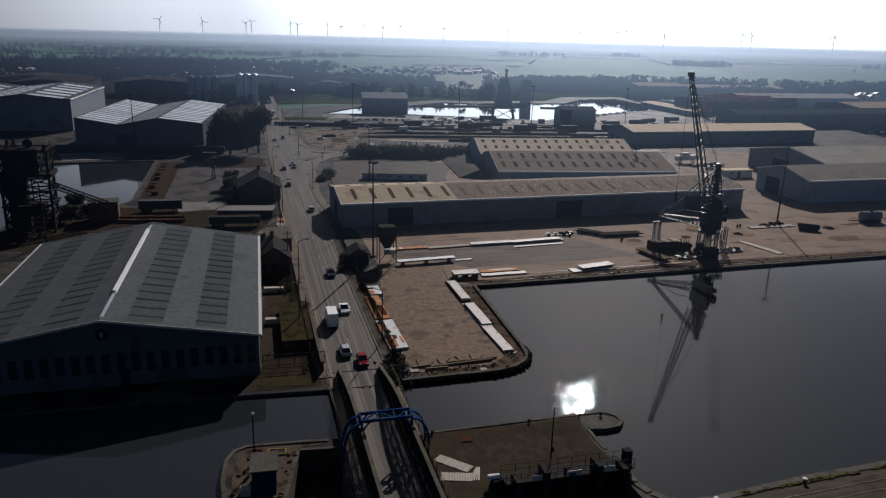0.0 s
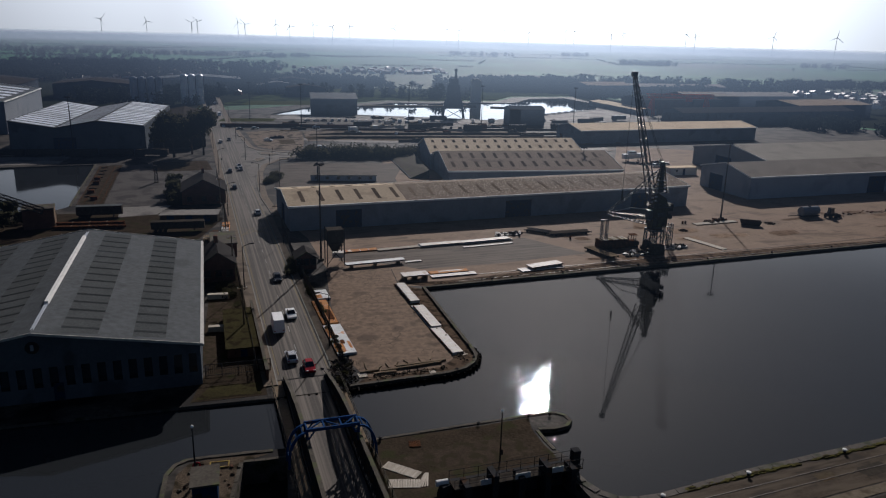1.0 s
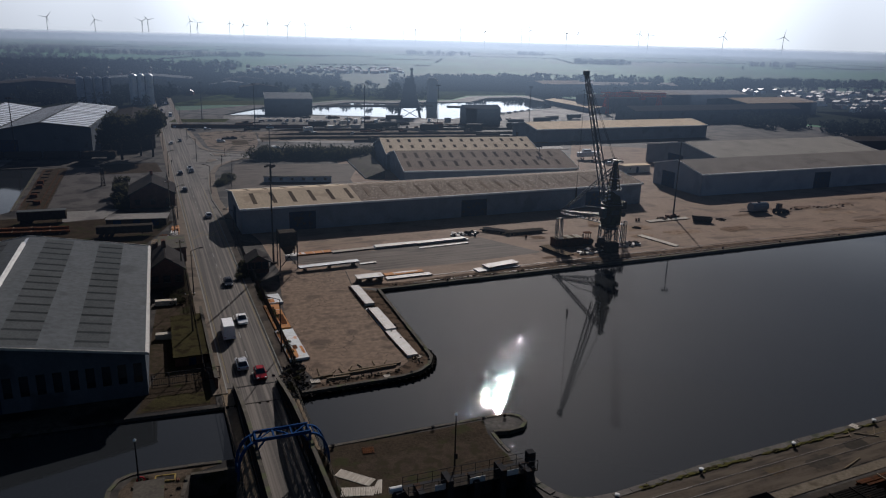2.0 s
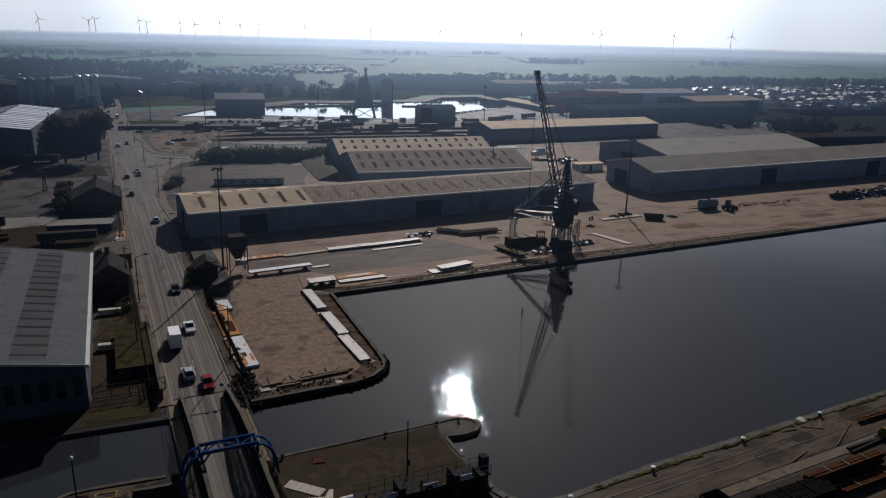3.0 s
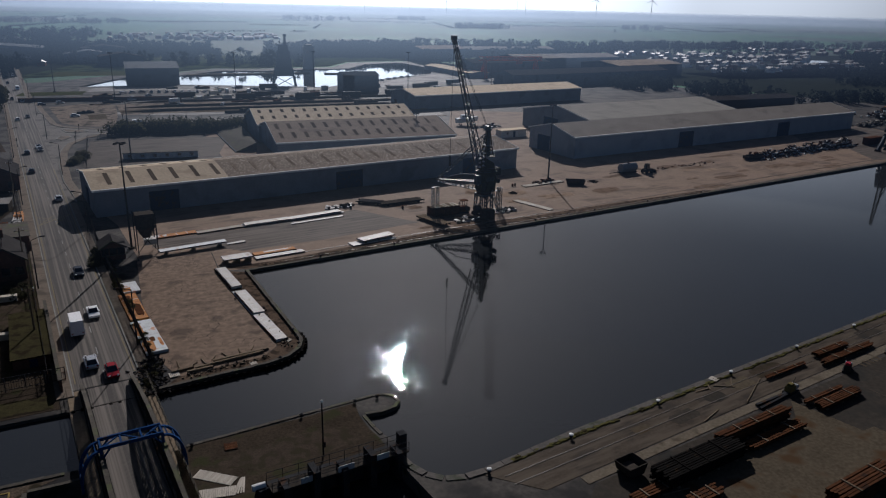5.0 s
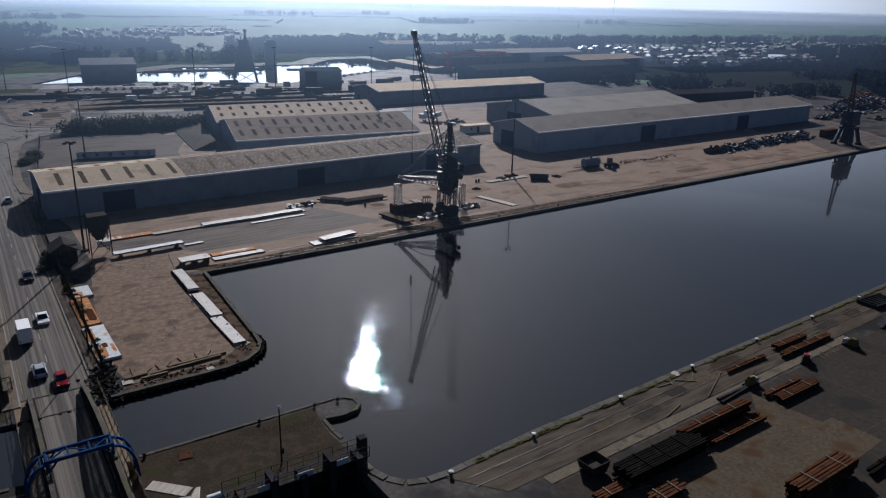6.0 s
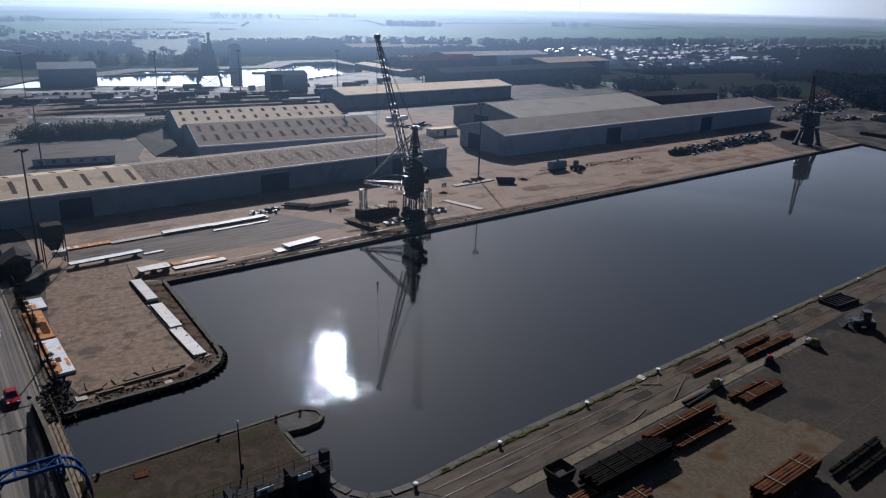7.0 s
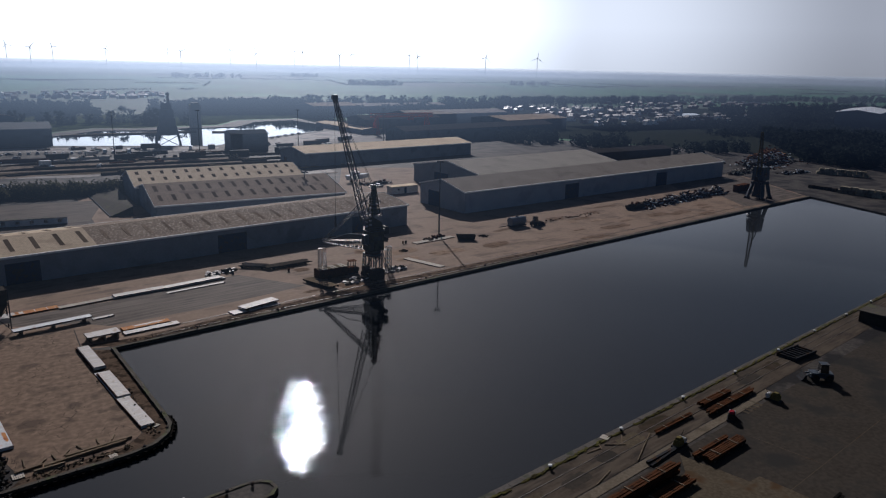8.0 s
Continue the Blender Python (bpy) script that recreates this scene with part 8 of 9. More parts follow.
# ---- the coal hoist and the west side ----
def coal_hoist(x, y, rz, label, s=1.0):
    c = thing("coal_hoist", x, y, 0, rz, label, "hoist tower", "hoist towers")
    hw, hd = 4.4 * s, 3.4 * s
    for sx in (-1, 1):
        for sy in (-1, 1):
            part("leg", Geo().beam((sx * hw, sy * hd, 0), (sx * hw, sy * hd, 17.5 * s), 0.5 * s), IRON, c)
    for lvl in range(6):
        z0, z1 = lvl * 2.9 * s, (lvl + 1) * 2.9 * s
        g = Geo()
        for sy in (-1, 1):
            g.beam((-hw, sy * hd, z0), (hw, sy * hd, z1), 0.22 * s).beam((hw, sy * hd, z0), (-hw, sy * hd, z1), 0.22 * s).beam((-hw, sy * hd, z1), (hw, sy * hd, z1), 0.3 * s)
            g.beam((0, sy * hd, z0), (0, sy * hd, z1), 0.25 * s)
        for sx in (-1, 1):
            g.beam((sx * hw, -hd, z0), (sx * hw, hd, z1), 0.22 * s).beam((sx * hw, hd, z0), (sx * hw, -hd, z1), 0.22 * s).beam((sx * hw, -hd, z1), (sx * hw, hd, z1), 0.3 * s)
        part("bracing", g, IRON, c, "crossed iron bracing")["kind"] = "stuff"
    part("platform", Geo().box(0, 0, 12.2 * s, 10.4 * s, 8.2 * s, 0.35 * s), IRON, c)
    part("winding_house", Geo().box(-0.6 * s, 0, 12.5 * s, 6.6 * s, 5.6 * s, 4.6 * s), BACKDARK, c)
    part("house_roof", Geo().section([(-4.2 * s, 17.1 * s), (3.0 * s, 17.1 * s), (2.6 * s, 17.7 * s), (-3.8 * s, 17.7 * s)], -3.1 * s, 3.1 * s), IRON, c)
    part("sheave_frame", Geo().lattice((-2.4 * s, 0, 17.7 * s), (-2.4 * s, 0, 19.4 * s), 1.6 * s, 1.2 * s, 2, 0.2 * s, 0.12 * s).tube((0.8 * s, -0.6 * s, 18.6 * s), (0.8 * s, 0.6 * s, 18.6 * s), 0.9 * s, n=14), IRON, c)
    for z in (6.0, 9.0, 12.0):
        part("gangway", Geo().box(4.9 * s, 0, z * s, 1.0 * s, 7.4 * s, 0.15 * s).box(0, -3.9 * s, z * s, 9.6 * s, 1.0 * s, 0.15 * s), IRON, c)
    part("shaft_cladding", Geo().box(-2.2 * s, 0.6 * s, 0, 3.4 * s, 4.6 * s, 12.4 * s), BACKDARK, c)
    part("top_rail", Geo().beam((-hw, -hd, 18.5 * s), (hw, -hd, 18.5 * s), 0.2).beam((hw, -hd, 17.5 * s), (hw, -hd, 18.5 * s), 0.2).beam((hw, hd, 17.5 * s), (hw, hd, 18.5 * s), 0.2), IRON, c)
    part("cradle", Geo().box(0.4 * s, 0, 3.4 * s, 5.0 * s, 4.4 * s, 2.4 * s), BACKDARK, c)
    part("chute", Geo().section([(-7.2 * s, 9.2 * s), (-4.2 * s, 11.4 * s), (-4.2 * s, 9.0 * s), (-6.4 * s, 8.0 * s)], -1.4 * s, 1.4 * s), IRON, c)
    return c


hoist = coal_hoist(-85.6, 150.6, 20, "tall black iron coal hoist on the dock edge")
for o in (-1.3, 1.3):
    part("inclined_strut", Geo().lattice((4.4, o, 9.6), (14.5, o + 2.6, 4.2), 0.7, 0.7, 9, 0.16, 0.09), IRON, hoist, "long sloping lattice strut")
pier = thing("stone_pier", -75.0, 160.6, 0, 20, "square stone pier block with its sunlit side coloured tan", "stone pier")
part("block", Geo().box(0, 0, 0, 6.0, 4.6, 4.2), BRICK, pier)
# lighter panel puts the sun on this side into the colour
part("block_face", Geo().box(3.05, 0, 0, 0.1, 4.6, 4.2), SLABBROWN, pier, "tan panel painting the sunlit side")
part("cap", Geo().box(0, 0, 4.2, 6.3, 4.9, 0.3), COPING, pier)
sheet("surface_west_verge", [(-75.6, 181.5), (-91.0, 237.0), (-84.6, 239.5), (-69.8, 183.0)], [], 0.035, GRAVEL, "brown gravel verge beside the dock rails", "gravel")
sheet("surface_west_yard", [(-69.8, 183.6), (-84.4, 239.8), (-66.0, 244.0), (-52.0, 236.0), (-52.0, 208.0), (-54.0, 180.6)], [], 0.03, DARKYARD, "dark asphalt quay yard beside the west dock", "yard")
sheet("surface_west_dark", [(-76.0, 134.0), (-100.0, 136.0), (-92.5, 146.0), (-80.5, 171.0), (-60.0, 176.0), (-37.5, 170.0), (-39.0, 146.0)], [], 0.03, EARTH, "dark rough ground behind the shed", "waste ground")
for o in (0.0, 1.5, 4.2, 5.7):
    a, b = Vector((-76.0 + o, 182.0, 0.06)), Vector((-90.0 + o, 236.0, 0.06))
    solid("rail_track_west", Geo().beam(a, b, 0.1, 0.1), RUST, "rusty rail along the west dock", "rail", kind="structure")
for nm, pts, m_, lab in (
        ("surface_west_quay", [(-130.5, 249.9), (-107.2, 257.9), (-104.8, 240.4), (-121.7, 235.0)], PALEGROUND, "pale concrete quay at the west dock's head"),
        ("surface_house_yard", [(-77.0, 245.5), (-60.5, 250.0), (-54.6, 232.7), (-71.7, 228.1)], GRAVEL, "bare tan ground behind the brick house"),
        ("surface_shed_yard", [(-64.7, 179.8), (-53.0, 182.5), (-53.7, 172.7), (-61.6, 169.4)], PALEGROUND, "pale concrete patch beside the trailer")):
    sheet(nm, pts, [], 0.04, m_, lab, "yard")
coping("coping_west", [(-93.5, 240.0), (-77.0, 180.0)][::-1], -0.5, 0.2, COPING, "pale painted kerb along the west dock edge", 3.0)
for x, y in ((-77.8, 196), (-81.0, 208), (-74, 188), (-83, 214)):
    solid("timber_crate", Geo().box(0, 0, 0, 1.6, 1.2, 0.9), RUST, "small rusty crate beside the dock rails", "crate", "crates", at=pose(x, y, 0.02, 0, 0, 15))
mast = thing("lattice_mast", -65.6, 211.7, 0.03, 15, "short dark lattice mast standing in the yard", "mast")
part("lattice", Geo().lattice((0, 0, 0), (0, 0, 4.6), 0.9, 0.5, 5), IRON, mast)
part("head", Geo().box(0, 0, 4.6, 0.9, 0.7, 0.3), IRON, mast)
part("base", Geo().box(0, 0, 0, 1.3, 1.3, 0.18), COPING, mast)
store = thing("low_store", -44.8, 168.4, 0, 6, "long low dark store with a pale flat roof", "store")
part("wall", Geo().box(0, 0, 0, 12.6, 5.0, 1.55), BACKDARK, store)
part("roof", Geo().box(0, 0, 1.55, 13.0, 5.4, 0.14), PALEGROUND, store, "pale flat roof")
for k in range(3):
    part("door", Geo().box(-4.0 + k * 4.0, -2.53, 0.02, 1.6, 0.06, 1.4), DOORBLUE, store)
steel_stack(-64.8, 161.6, 8, 14.0, 1.2, 0.9, "long rust-red steel beams stacked behind the shed", RUST, 3, 2, 4, TIMBER)
steel_stack(-64.0, 159.2, 8, 14.5, 1.2, 0.7, "long rust-red steel beams stacked behind the shed", RUST, 3, 1, 4, TIMBER)
for k in range(9):
    solid("timber_baulk", Geo().box(0, 0, 0, 1.9, 0.3, 0.25), BACKDARK, "loose dark beam end beside the dock rails", "steel beam", "loose beams by the rails", at=pose(-76.6 - k * 1.42, 191.0 + k * 5.3, 0.05, 0, 0, 12 + random.uniform(-8, 8)))
for i in range(7):
    x, y = -150 + i * 11.5, 250.0 + i * 1.4
    w_ = thing("rail_wagon", x, y, 0, 7, "low dark rail wagon on the dock side", "rail wagon", "rail wagons")
    part("body", Geo().box(0, 0, 0.9, 10.6, 2.5, 1.5), BACKDARK, w_)
    part("frame", Geo().box(0, 0, 0.55, 10.8, 1.6, 0.35), IRON, w_)
    for k in (-3.6, 3.6):
        part("bogie", Geo().box(k, 0, 0.1, 2.2, 2.0, 0.5), IRON, w_)
for i, (x, y, m_) in enumerate(((-34.6, 158.6, RUSTORANGE), (-33.8, 154.2, PALESTEEL), (-35.4, 151.2, RUST), (-36.0, 147.6, TIMBER), (-33.6, 150.4, GREYPLATE))):
    steel_stack(x, y, 100, 3.2, 1.6, 1.5, "bundle of planks and rods stacked beside the road", m_, 4, 3, 2)
deck_house(-31.5, 142.0, 15, 4.6, 9.0, 2.8, BRICK, COPING, "long low store with a pale flat roof beside the road")
deck_house(-20.0, 99.4, 14, 3.9, 15.0, 1.25, BRICK, WEEDS, "long low brick store with a grass-grown flat roof")
yard_wall = thing("garden_wall", -17.0, 97.5, 0, 14.7, "long dark brick wall beside the footway", "wall")
part("wall", Geo().box(0, 0, 0, 0.3, 26.0, 1.5), BRICK, yard_wall)
part("cap", Geo().box(0, 0, 1.5, 0.42, 26.0, 0.1), COPING, yard_wall)
sheet("surface_garden_path", [(-28.6, 118.0), (-23.6, 118.6), (-23.6, 106.0), (-22.4, 97.0), (-20.6, 90.0), (-23.2, 89.0), (-25.2, 100.0)], [], 0.04, GRAVEL, "bare brown earth path beside the shed", "path")
timber_baulk(-26.6, 115.0, 10, 3.2, 0.9, PALETIMBER)
timber_baulk(-23.7, 101.2, 8, 2.2, 0.9, PALETIMBER)


ROOFPANEL = mat("blue_white_roof_panel", (0.4, 0.45, 0.52), (0.5, 0.55, 0.62), 3, 0.5, spec=0.3, vary=0.2)


def bay_shed():
    """Three roof slopes in a zigzag, two of them bright."""
    W, L = 43.0, 74.0
    s = thing("dock_shed", -126.5, 255.0, 0, 9.5, "dark shed with a zigzag roof of bright glazed panels", "shed", "dock sheds")
    zs = [(0.0, 11.6), (14.5, 9.2), (27.5, 11.6), (W, 9.8)]
    for a, b, m in ((0, 0.3, "near"), (L - 0.3, L, "far")):
        part("wall", Geo().section([(0, 0), (W, 0)] + zs[::-1], a, b), CLADDARK, s)
    part("wall", Geo().box(0.15, L / 2, 0, 0.3, L - 0.6, 11.5), CLADDARK, s)
    part("wall", Geo().box(W - 0.15, L / 2, 0, 0.3, L - 0.6, 9.7), CLADDARK, s)
    for k, ((x0, z0), (x1, z1)) in enumerate(zip(zs, zs[1:])):
        g = Geo().section([(x0, z0 + 0.02), (x1, z1 + 0.02), (x1, z1 + 0.2), (x0, z0 + 0.2)], -0.4, L + 0.4)
        r = part("roof", g, ROOFGREY, s)
        n = 15
        for i in range(n):
            y0 = L * (i + 0.12) / n
            q = Geo().section([(x0 + 0.6, z0 + (z1 - z0) * 0.6 / (x1 - x0) + 0.21), (x1 - 0.6, z1 - (z1 - z0) * 0.6 / (x1 - x0) + 0.21), (x1 - 0.6, z1 - (z1 - z0) * 0.6 / (x1 - x0) + 0.28), (x0 + 0.6, z0 + (z1 - z0) * 0.6 / (x1 - x0) + 0.28)], y0, y0 + L / n * 0.62)
            part("roof_panel", q, CLAD if k == 1 else ROOFPANEL, r)
    part("door", Geo().box(17, -0.04, 0, 7, 0.08, 6), DOORBLUE, s)
    return s


bay_shed()
shed("broad far shed with white roof bands", -187.0, 299.0, 14, 35.0, 74.0, 13.0, 15.2, CLADGREY, [(0, 74.0, ROOFGREY)], lights=[(sd, 2, 15, 1, 72, 12.0, 6.0, ROOFPANEL) for sd in (1, -1)], fascia=TRIM)
shed("broad far shed with white roof bands", -222.0, 290.0, 14, 35.0, 74.0, 13.0, 15.2, CLADGREY, [(0, 74.0, ROOFGREY)], lights=[(sd, 2, 15, 1, 72, 12.0, 6.0, ROOFPANEL) for sd in (1, -1)], fascia=TRIM)
shed("dark shed beside the road", -84.0, 278.0, 14, 16.0, 60.0, 8.0, 9.5, BACKDARK, [(0, 60.0, ROOFDARK)])
for x, y, W, L, h in ((-205, 470, 44, 40, 9), (-250, 430, 40, 60, 10), (-170, 560, 60, 30, 8), (-90, 585, 30, 20, 7), (-300, 500, 50, 30, 8), (-70, 520, 26, 14, 6), (-95, 545, 30, 12, 6)):
    shed("dark distant works building", x, y, 14, W, L, h, h + 2.2, FARWALL, [(0, L, random.choice((ROOFGREY, ROOFDARK, ROOFDARK)))], group="distant works")


SILOSHEET = mat("pale_ribbed_silo_sheet", (0.5, 0.52, 0.54), (0.6, 0.62, 0.64), 3, 0.45, metal=0.2, spec=0.4, stain=(0.42, 0.43, 0.44), stain_size=3)


def silo(x, y, r, h):
    pale = x > -130
    s = thing("silo", x, y, 0, 0, "tall pale cylindrical silo with a domed cap" if pale else "tall grey cylindrical silo with a domed cap", "silo", "silos")
    skin = SILOSHEET if pale else CLAD
    part("drum", Geo().tube((0, 0, 0), (0, 0, h), r, n=28), skin, s)
    for k in range(5):
        part("hoop", Geo().tube((0, 0, h * (k + 1) / 6), (0, 0, h * (k + 1) / 6 + 0.25), r + 0.07, n=28), skin, s)
    part("cap", Geo().tube((0, 0, h), (0, 0, h + 0.8), r, r * 0.6, 28).tube((0, 0, h + 0.8), (0, 0, h + 1.2), r * 0.6, r * 0.2, 28), skin, s)
    part("ladder", Geo().beam((r + 0.15, 0, 0), (r + 0.15, 0, h), 0.3, 0.1), IRON, s)


for x, y in ((-121.5, 453), (-117.5, 454.5), (-113.0, 455.5), (-150.5, 452), (-146, 453), (-141, 454), (-137.5, 457)):
    silo(x, y, 2.2, 16.5 if x > -130 else 14.5)

# ---- beyond the north quay ----
sheet("surface_empty_yard", [(-31.0, 207.0), (2.0, 214.0), (6.0, 250.0), (-35.0, 247.0)], [], 0.03, TARMAC, "empty dusty concrete yard behind the long shed", "yard")
row = thing("cabin_row", -12.5, 217.6, 0, 2, "row of low pale cabins with small dark windows", "cabin")
part("body", Geo().box(0, 0, 0.2, 19.5, 2.6, 1.6), CLAD, row)
part("roof", Geo().box(0, 0, 1.8, 19.8, 2.9, 0.12), COPING, row)
for i in range(6):
    part("window", Geo().box(-8.0 + i * 3.2, -1.32, 0.7, 0.9, 0.05, 0.8), PANE, row, "small dark window")
ramp = thing("lean_to", 7.5, 238.0, 0, 0, "low sloping grey lean-to roof at the shed's end", "lean-to")
part("roof", Geo().hull([(-6, 20, 0.2), (2, 22, 2.4), (6, -14, 2.4), (0, -16, 0.2), (-6, 20, 0.0), (2, 22, 0.0), (6, -14, 0.0), (0, -16, 0.0)], [(0, 1, 2, 3), (4, 5, 1, 0), (5, 6, 2, 1), (6, 7, 3, 2), (7, 4, 0, 3)]), COPING, ramp)
part("edge_trim", Geo().beam((-6, 20, 0.25), (0, -16, 0.25), 0.16, 0.1), CLADGREY, ramp)
box_b = thing("warehouse", -30.5, 415.5, 0, 8, "plain dark warehouse block on the far dock edge", "warehouse")
part("wall", Geo().box(0, 0, 0, 25, 16, 8.2), FARWALL, box_b)
part("roof", Geo().hull([(-12.9, -8.3, 8.2), (12.9, -8.3, 8.2), (12.9, 8.3, 8.2), (-12.9, 8.3, 8.2), (-12.9, -8.3, 8.5), (12.9, -8.3, 8.5), (12.9, 8.3, 10.6), (-12.9, 8.3, 10.6)], [(3, 2, 1, 0), (4, 5, 6, 7), (0, 1, 5, 4), (1, 2, 6, 5), (2, 3, 7, 6), (3, 0, 4, 7)]), ROOFGREY, box_b)
tower2 = thing("hoist_tower", 35.6, 405.0, 0, 0, "blue-grey stepped hoist tower standing over the far dock", "hoist tower", "hoist towers")
for sx in (-1, 1):
    for sy in (-1, 1):
        part("leg", Geo().beam((sx * 6.4, sy * 4.4, -3), (sx * 4.2, sy * 3.2, 9.0), 0.55), FARSTEEL, tower2)
z = 5.0
for w, d, h in ((9.0, 7.0, 4.4), (7.6, 6.0, 4.2), (6.4, 5.2, 4.0), (4.6, 4.0, 3.2)):
    stage = part("stage", Geo().box(0, 0, z, w * 0.88, d * 0.88, h, 0, 0.94), FARSTEEL, tower2, "clad stage of the tower")
    frame_ = Geo()
    for sx in (-1, 1):
        for sy in (-1, 1):
            frame_.beam((sx * w / 2, sy * d / 2, z), (sx * w * 0.46, sy * d * 0.46, z + h), 0.32)
        frame_.beam((sx * w / 2, -d / 2, z), (sx * -w * 0.46, -d * 0.46, z + h), 0.2)
    part("stage_frame", frame_, FARSTEEL, stage)
    part("gallery", Geo().box(0, 0, z - 0.12, w + 0.8, d + 0.8, 0.24), FARSTEEL, stage)
    z += h
part("head", Geo().box(1.0, 0, z, 1.5, 1.5, 4.2, 0, 0.6), FARSTEEL, tower2)
part("head_sheave", Geo().tube((1.0, -1.0, z + 4.4), (1.0, 1.0, z + 4.4), 0.9, n=12), FARSTEEL, tower2)
part("bracing", Geo().beam((-6.2, -4.3, -1), (5.0, -3.6, 5.0), 0.3).beam((6.2, -4.3, -1), (-5.0, -3.6, 5.0), 0.3), FARSTEEL, tower2)
block = thing("concrete_tower", 59.0, 503.0, 0, 8, "plain grey concrete tower beyond the dock", "tower")
part("shaft", Geo().box(0, 0, 0, 6.2, 6.0, 14.5), CREAM, block)
part("cap", Geo().box(0, 0, 14.5, 4.4, 4.4, 1.2), CREAM, block)
solid("far_jetty", Geo().box(0, 0, -4, 74, 3.5, 4.3), TIMBER, "low dark timber jetty across the far dock", "jetty", at=pose(20, 470, 0, 0, 0, 12))
solid("far_jetty", Geo().box(0, 0, -4, 30, 5.0, 4.2), TIMBER, "low dark timber jetty across the far dock", "jetty", at=pose(80, 470, 0, 0, 0, -6))
shed("dark stores beside the far dock", 60.0, 380.0, -82, 12.0, 18.0, 8.0, 9.5, FARWALL, [(0, 18.0, ROOFDARK)], group="distant works")
shed("long low pale-roofed quay store", 150.0, 500.0, 192, 14.0, 62.0, 3.0, 3.8, CLADGREY, [(0, 62.0, ROOFTAN)], group="distant works")
for x, y, rz, W, L, h, rm in ((236, 462, -72, 34, 62, 8, ROOFBROWN), (190, 500, -76, 26, 90, 9, ROOFDRAB), (150, 470, -76, 22, 60, 8, ROOFDARK), (185, 640, -80, 20, 110, 6, ROOFDRAB), (146, 596, -70, 26, 42, 9, ROOFBROWN), (150, 396, -74, 18, 120, 7, ROOFDARK), (522, 404, -60, 30, 80, 14, ROOFWHITE), (534, 366, -60, 20, 60, 9, ROOFWHITE)):
    shed("distant shed with a pale roof beyond the docks" if rm in (ROOFTAN, ROOFWHITE) else "dark distant shed beyond the docks", x, y, rz, W, L, h, h + 2.0, FARWALL, [(0, L, rm)], group="distant works")
shed("low dark shed behind the long dock sheds", 204.0, 297.0, -81.0, 11.0, 62.0, 4.2, 5.4, BACKDARK, [(0, 62.0, ROOFDARK)], group="distant works")
gantry = thing("gantry_crane", 176, 438, 0, 4, "red steel gantry crane over a stockyard", "gantry crane")
for sx in (-18, 18):
    part("leg", Geo().lattice((sx, -4, 0), (sx * 0.94, 0, 11), 1.4, 1.2, 5, 0.4, 0.25).lattice((sx, 4, 0), (sx * 0.94, 0, 11), 1.4, 1.2, 5, 0.4, 0.25), GANTRYRED, gantry)
part("girder", Geo().lattice((-21, 0, 11.6), (21, 0, 11.6), 2.2, 2.2, 16, 0.4, 0.25), GANTRYRED, gantry)
part("cab", Geo().box(6, 0, 8.4, 3, 2.6, 2.4), GANTRYRED, gantry)


def strip_stock():
    """Low stock, sleepers and crates between the sheds and the far dock."""
    rnd = random.Random(31)
    for i in range(60):
        x, y = rnd.uniform(-48, 118), rnd.uniform(298, 396)
        L, w = rnd.uniform(2.5, 11), rnd.uniform(1.0, 2.4)
        m_ = rnd.choice((BACKDARK, BACKDARK, IRON, RUST, TIMBER, PALETIMBER, COPING, CLADGREY))
        s = thing("stock_pile", x, y, 0, rnd.uniform(2, 20), "low stack of dark goods in the far dock yard", "stock pile", "stock in the far yard")
        h = rnd.uniform(0.4, 1.7)
        part("lower_tier", Geo().box(0, 0, 0, L, w, h * 0.6, 0, 0.97), m_, s)
        for k in range(rnd.randrange(1, 4)):
            part("upper_tier", Geo().box(rnd.uniform(-0.4, 0.4) * L, rnd.uniform(-0.2, 0.2), h * 0.6, L * rnd.uniform(0.1, 0.3), w * 0.8, h * rnd.uniform(0.2, 0.5), rnd.uniform(-9, 9), 0.9), rnd.choice((m_, TIMBER, BACKDARK)), s)


strip_stock()
for nm, pts, z, m_, lab in (
        ("surface_far_quay", [(-62, 396), (-20, 402), (2, 399), (42, 391), (58, 386), (52, 372), (8, 380), (-30, 384), (-60, 380)], 0.022, PALEGROUND, "pale gravel along the far dock's edge"),
        ("surface_far_yard", [(-34, 330), (24, 322), (34, 340), (18, 356), (-30, 352)], 0.024, PALEGROUND, "pale rutted yard among the sidings"),
        ("surface_stock_yard", [(66, 398), (78, 410), (104, 436), (140, 466), (176, 452), (120, 404), (84, 390)], 0.022, PALEGROUND, "pale open stockyard beside the far dock"),
        ("surface_trackway", [(-46, 306), (-10, 300), (60, 306), (110, 318), (108, 324), (58, 312), (-12, 307), (-46, 312)], 0.026, PALEGROUND, "pale dusty track behind the sheds")):
    sheet(nm, pts, [], z, m_, lab, "gravel yard")


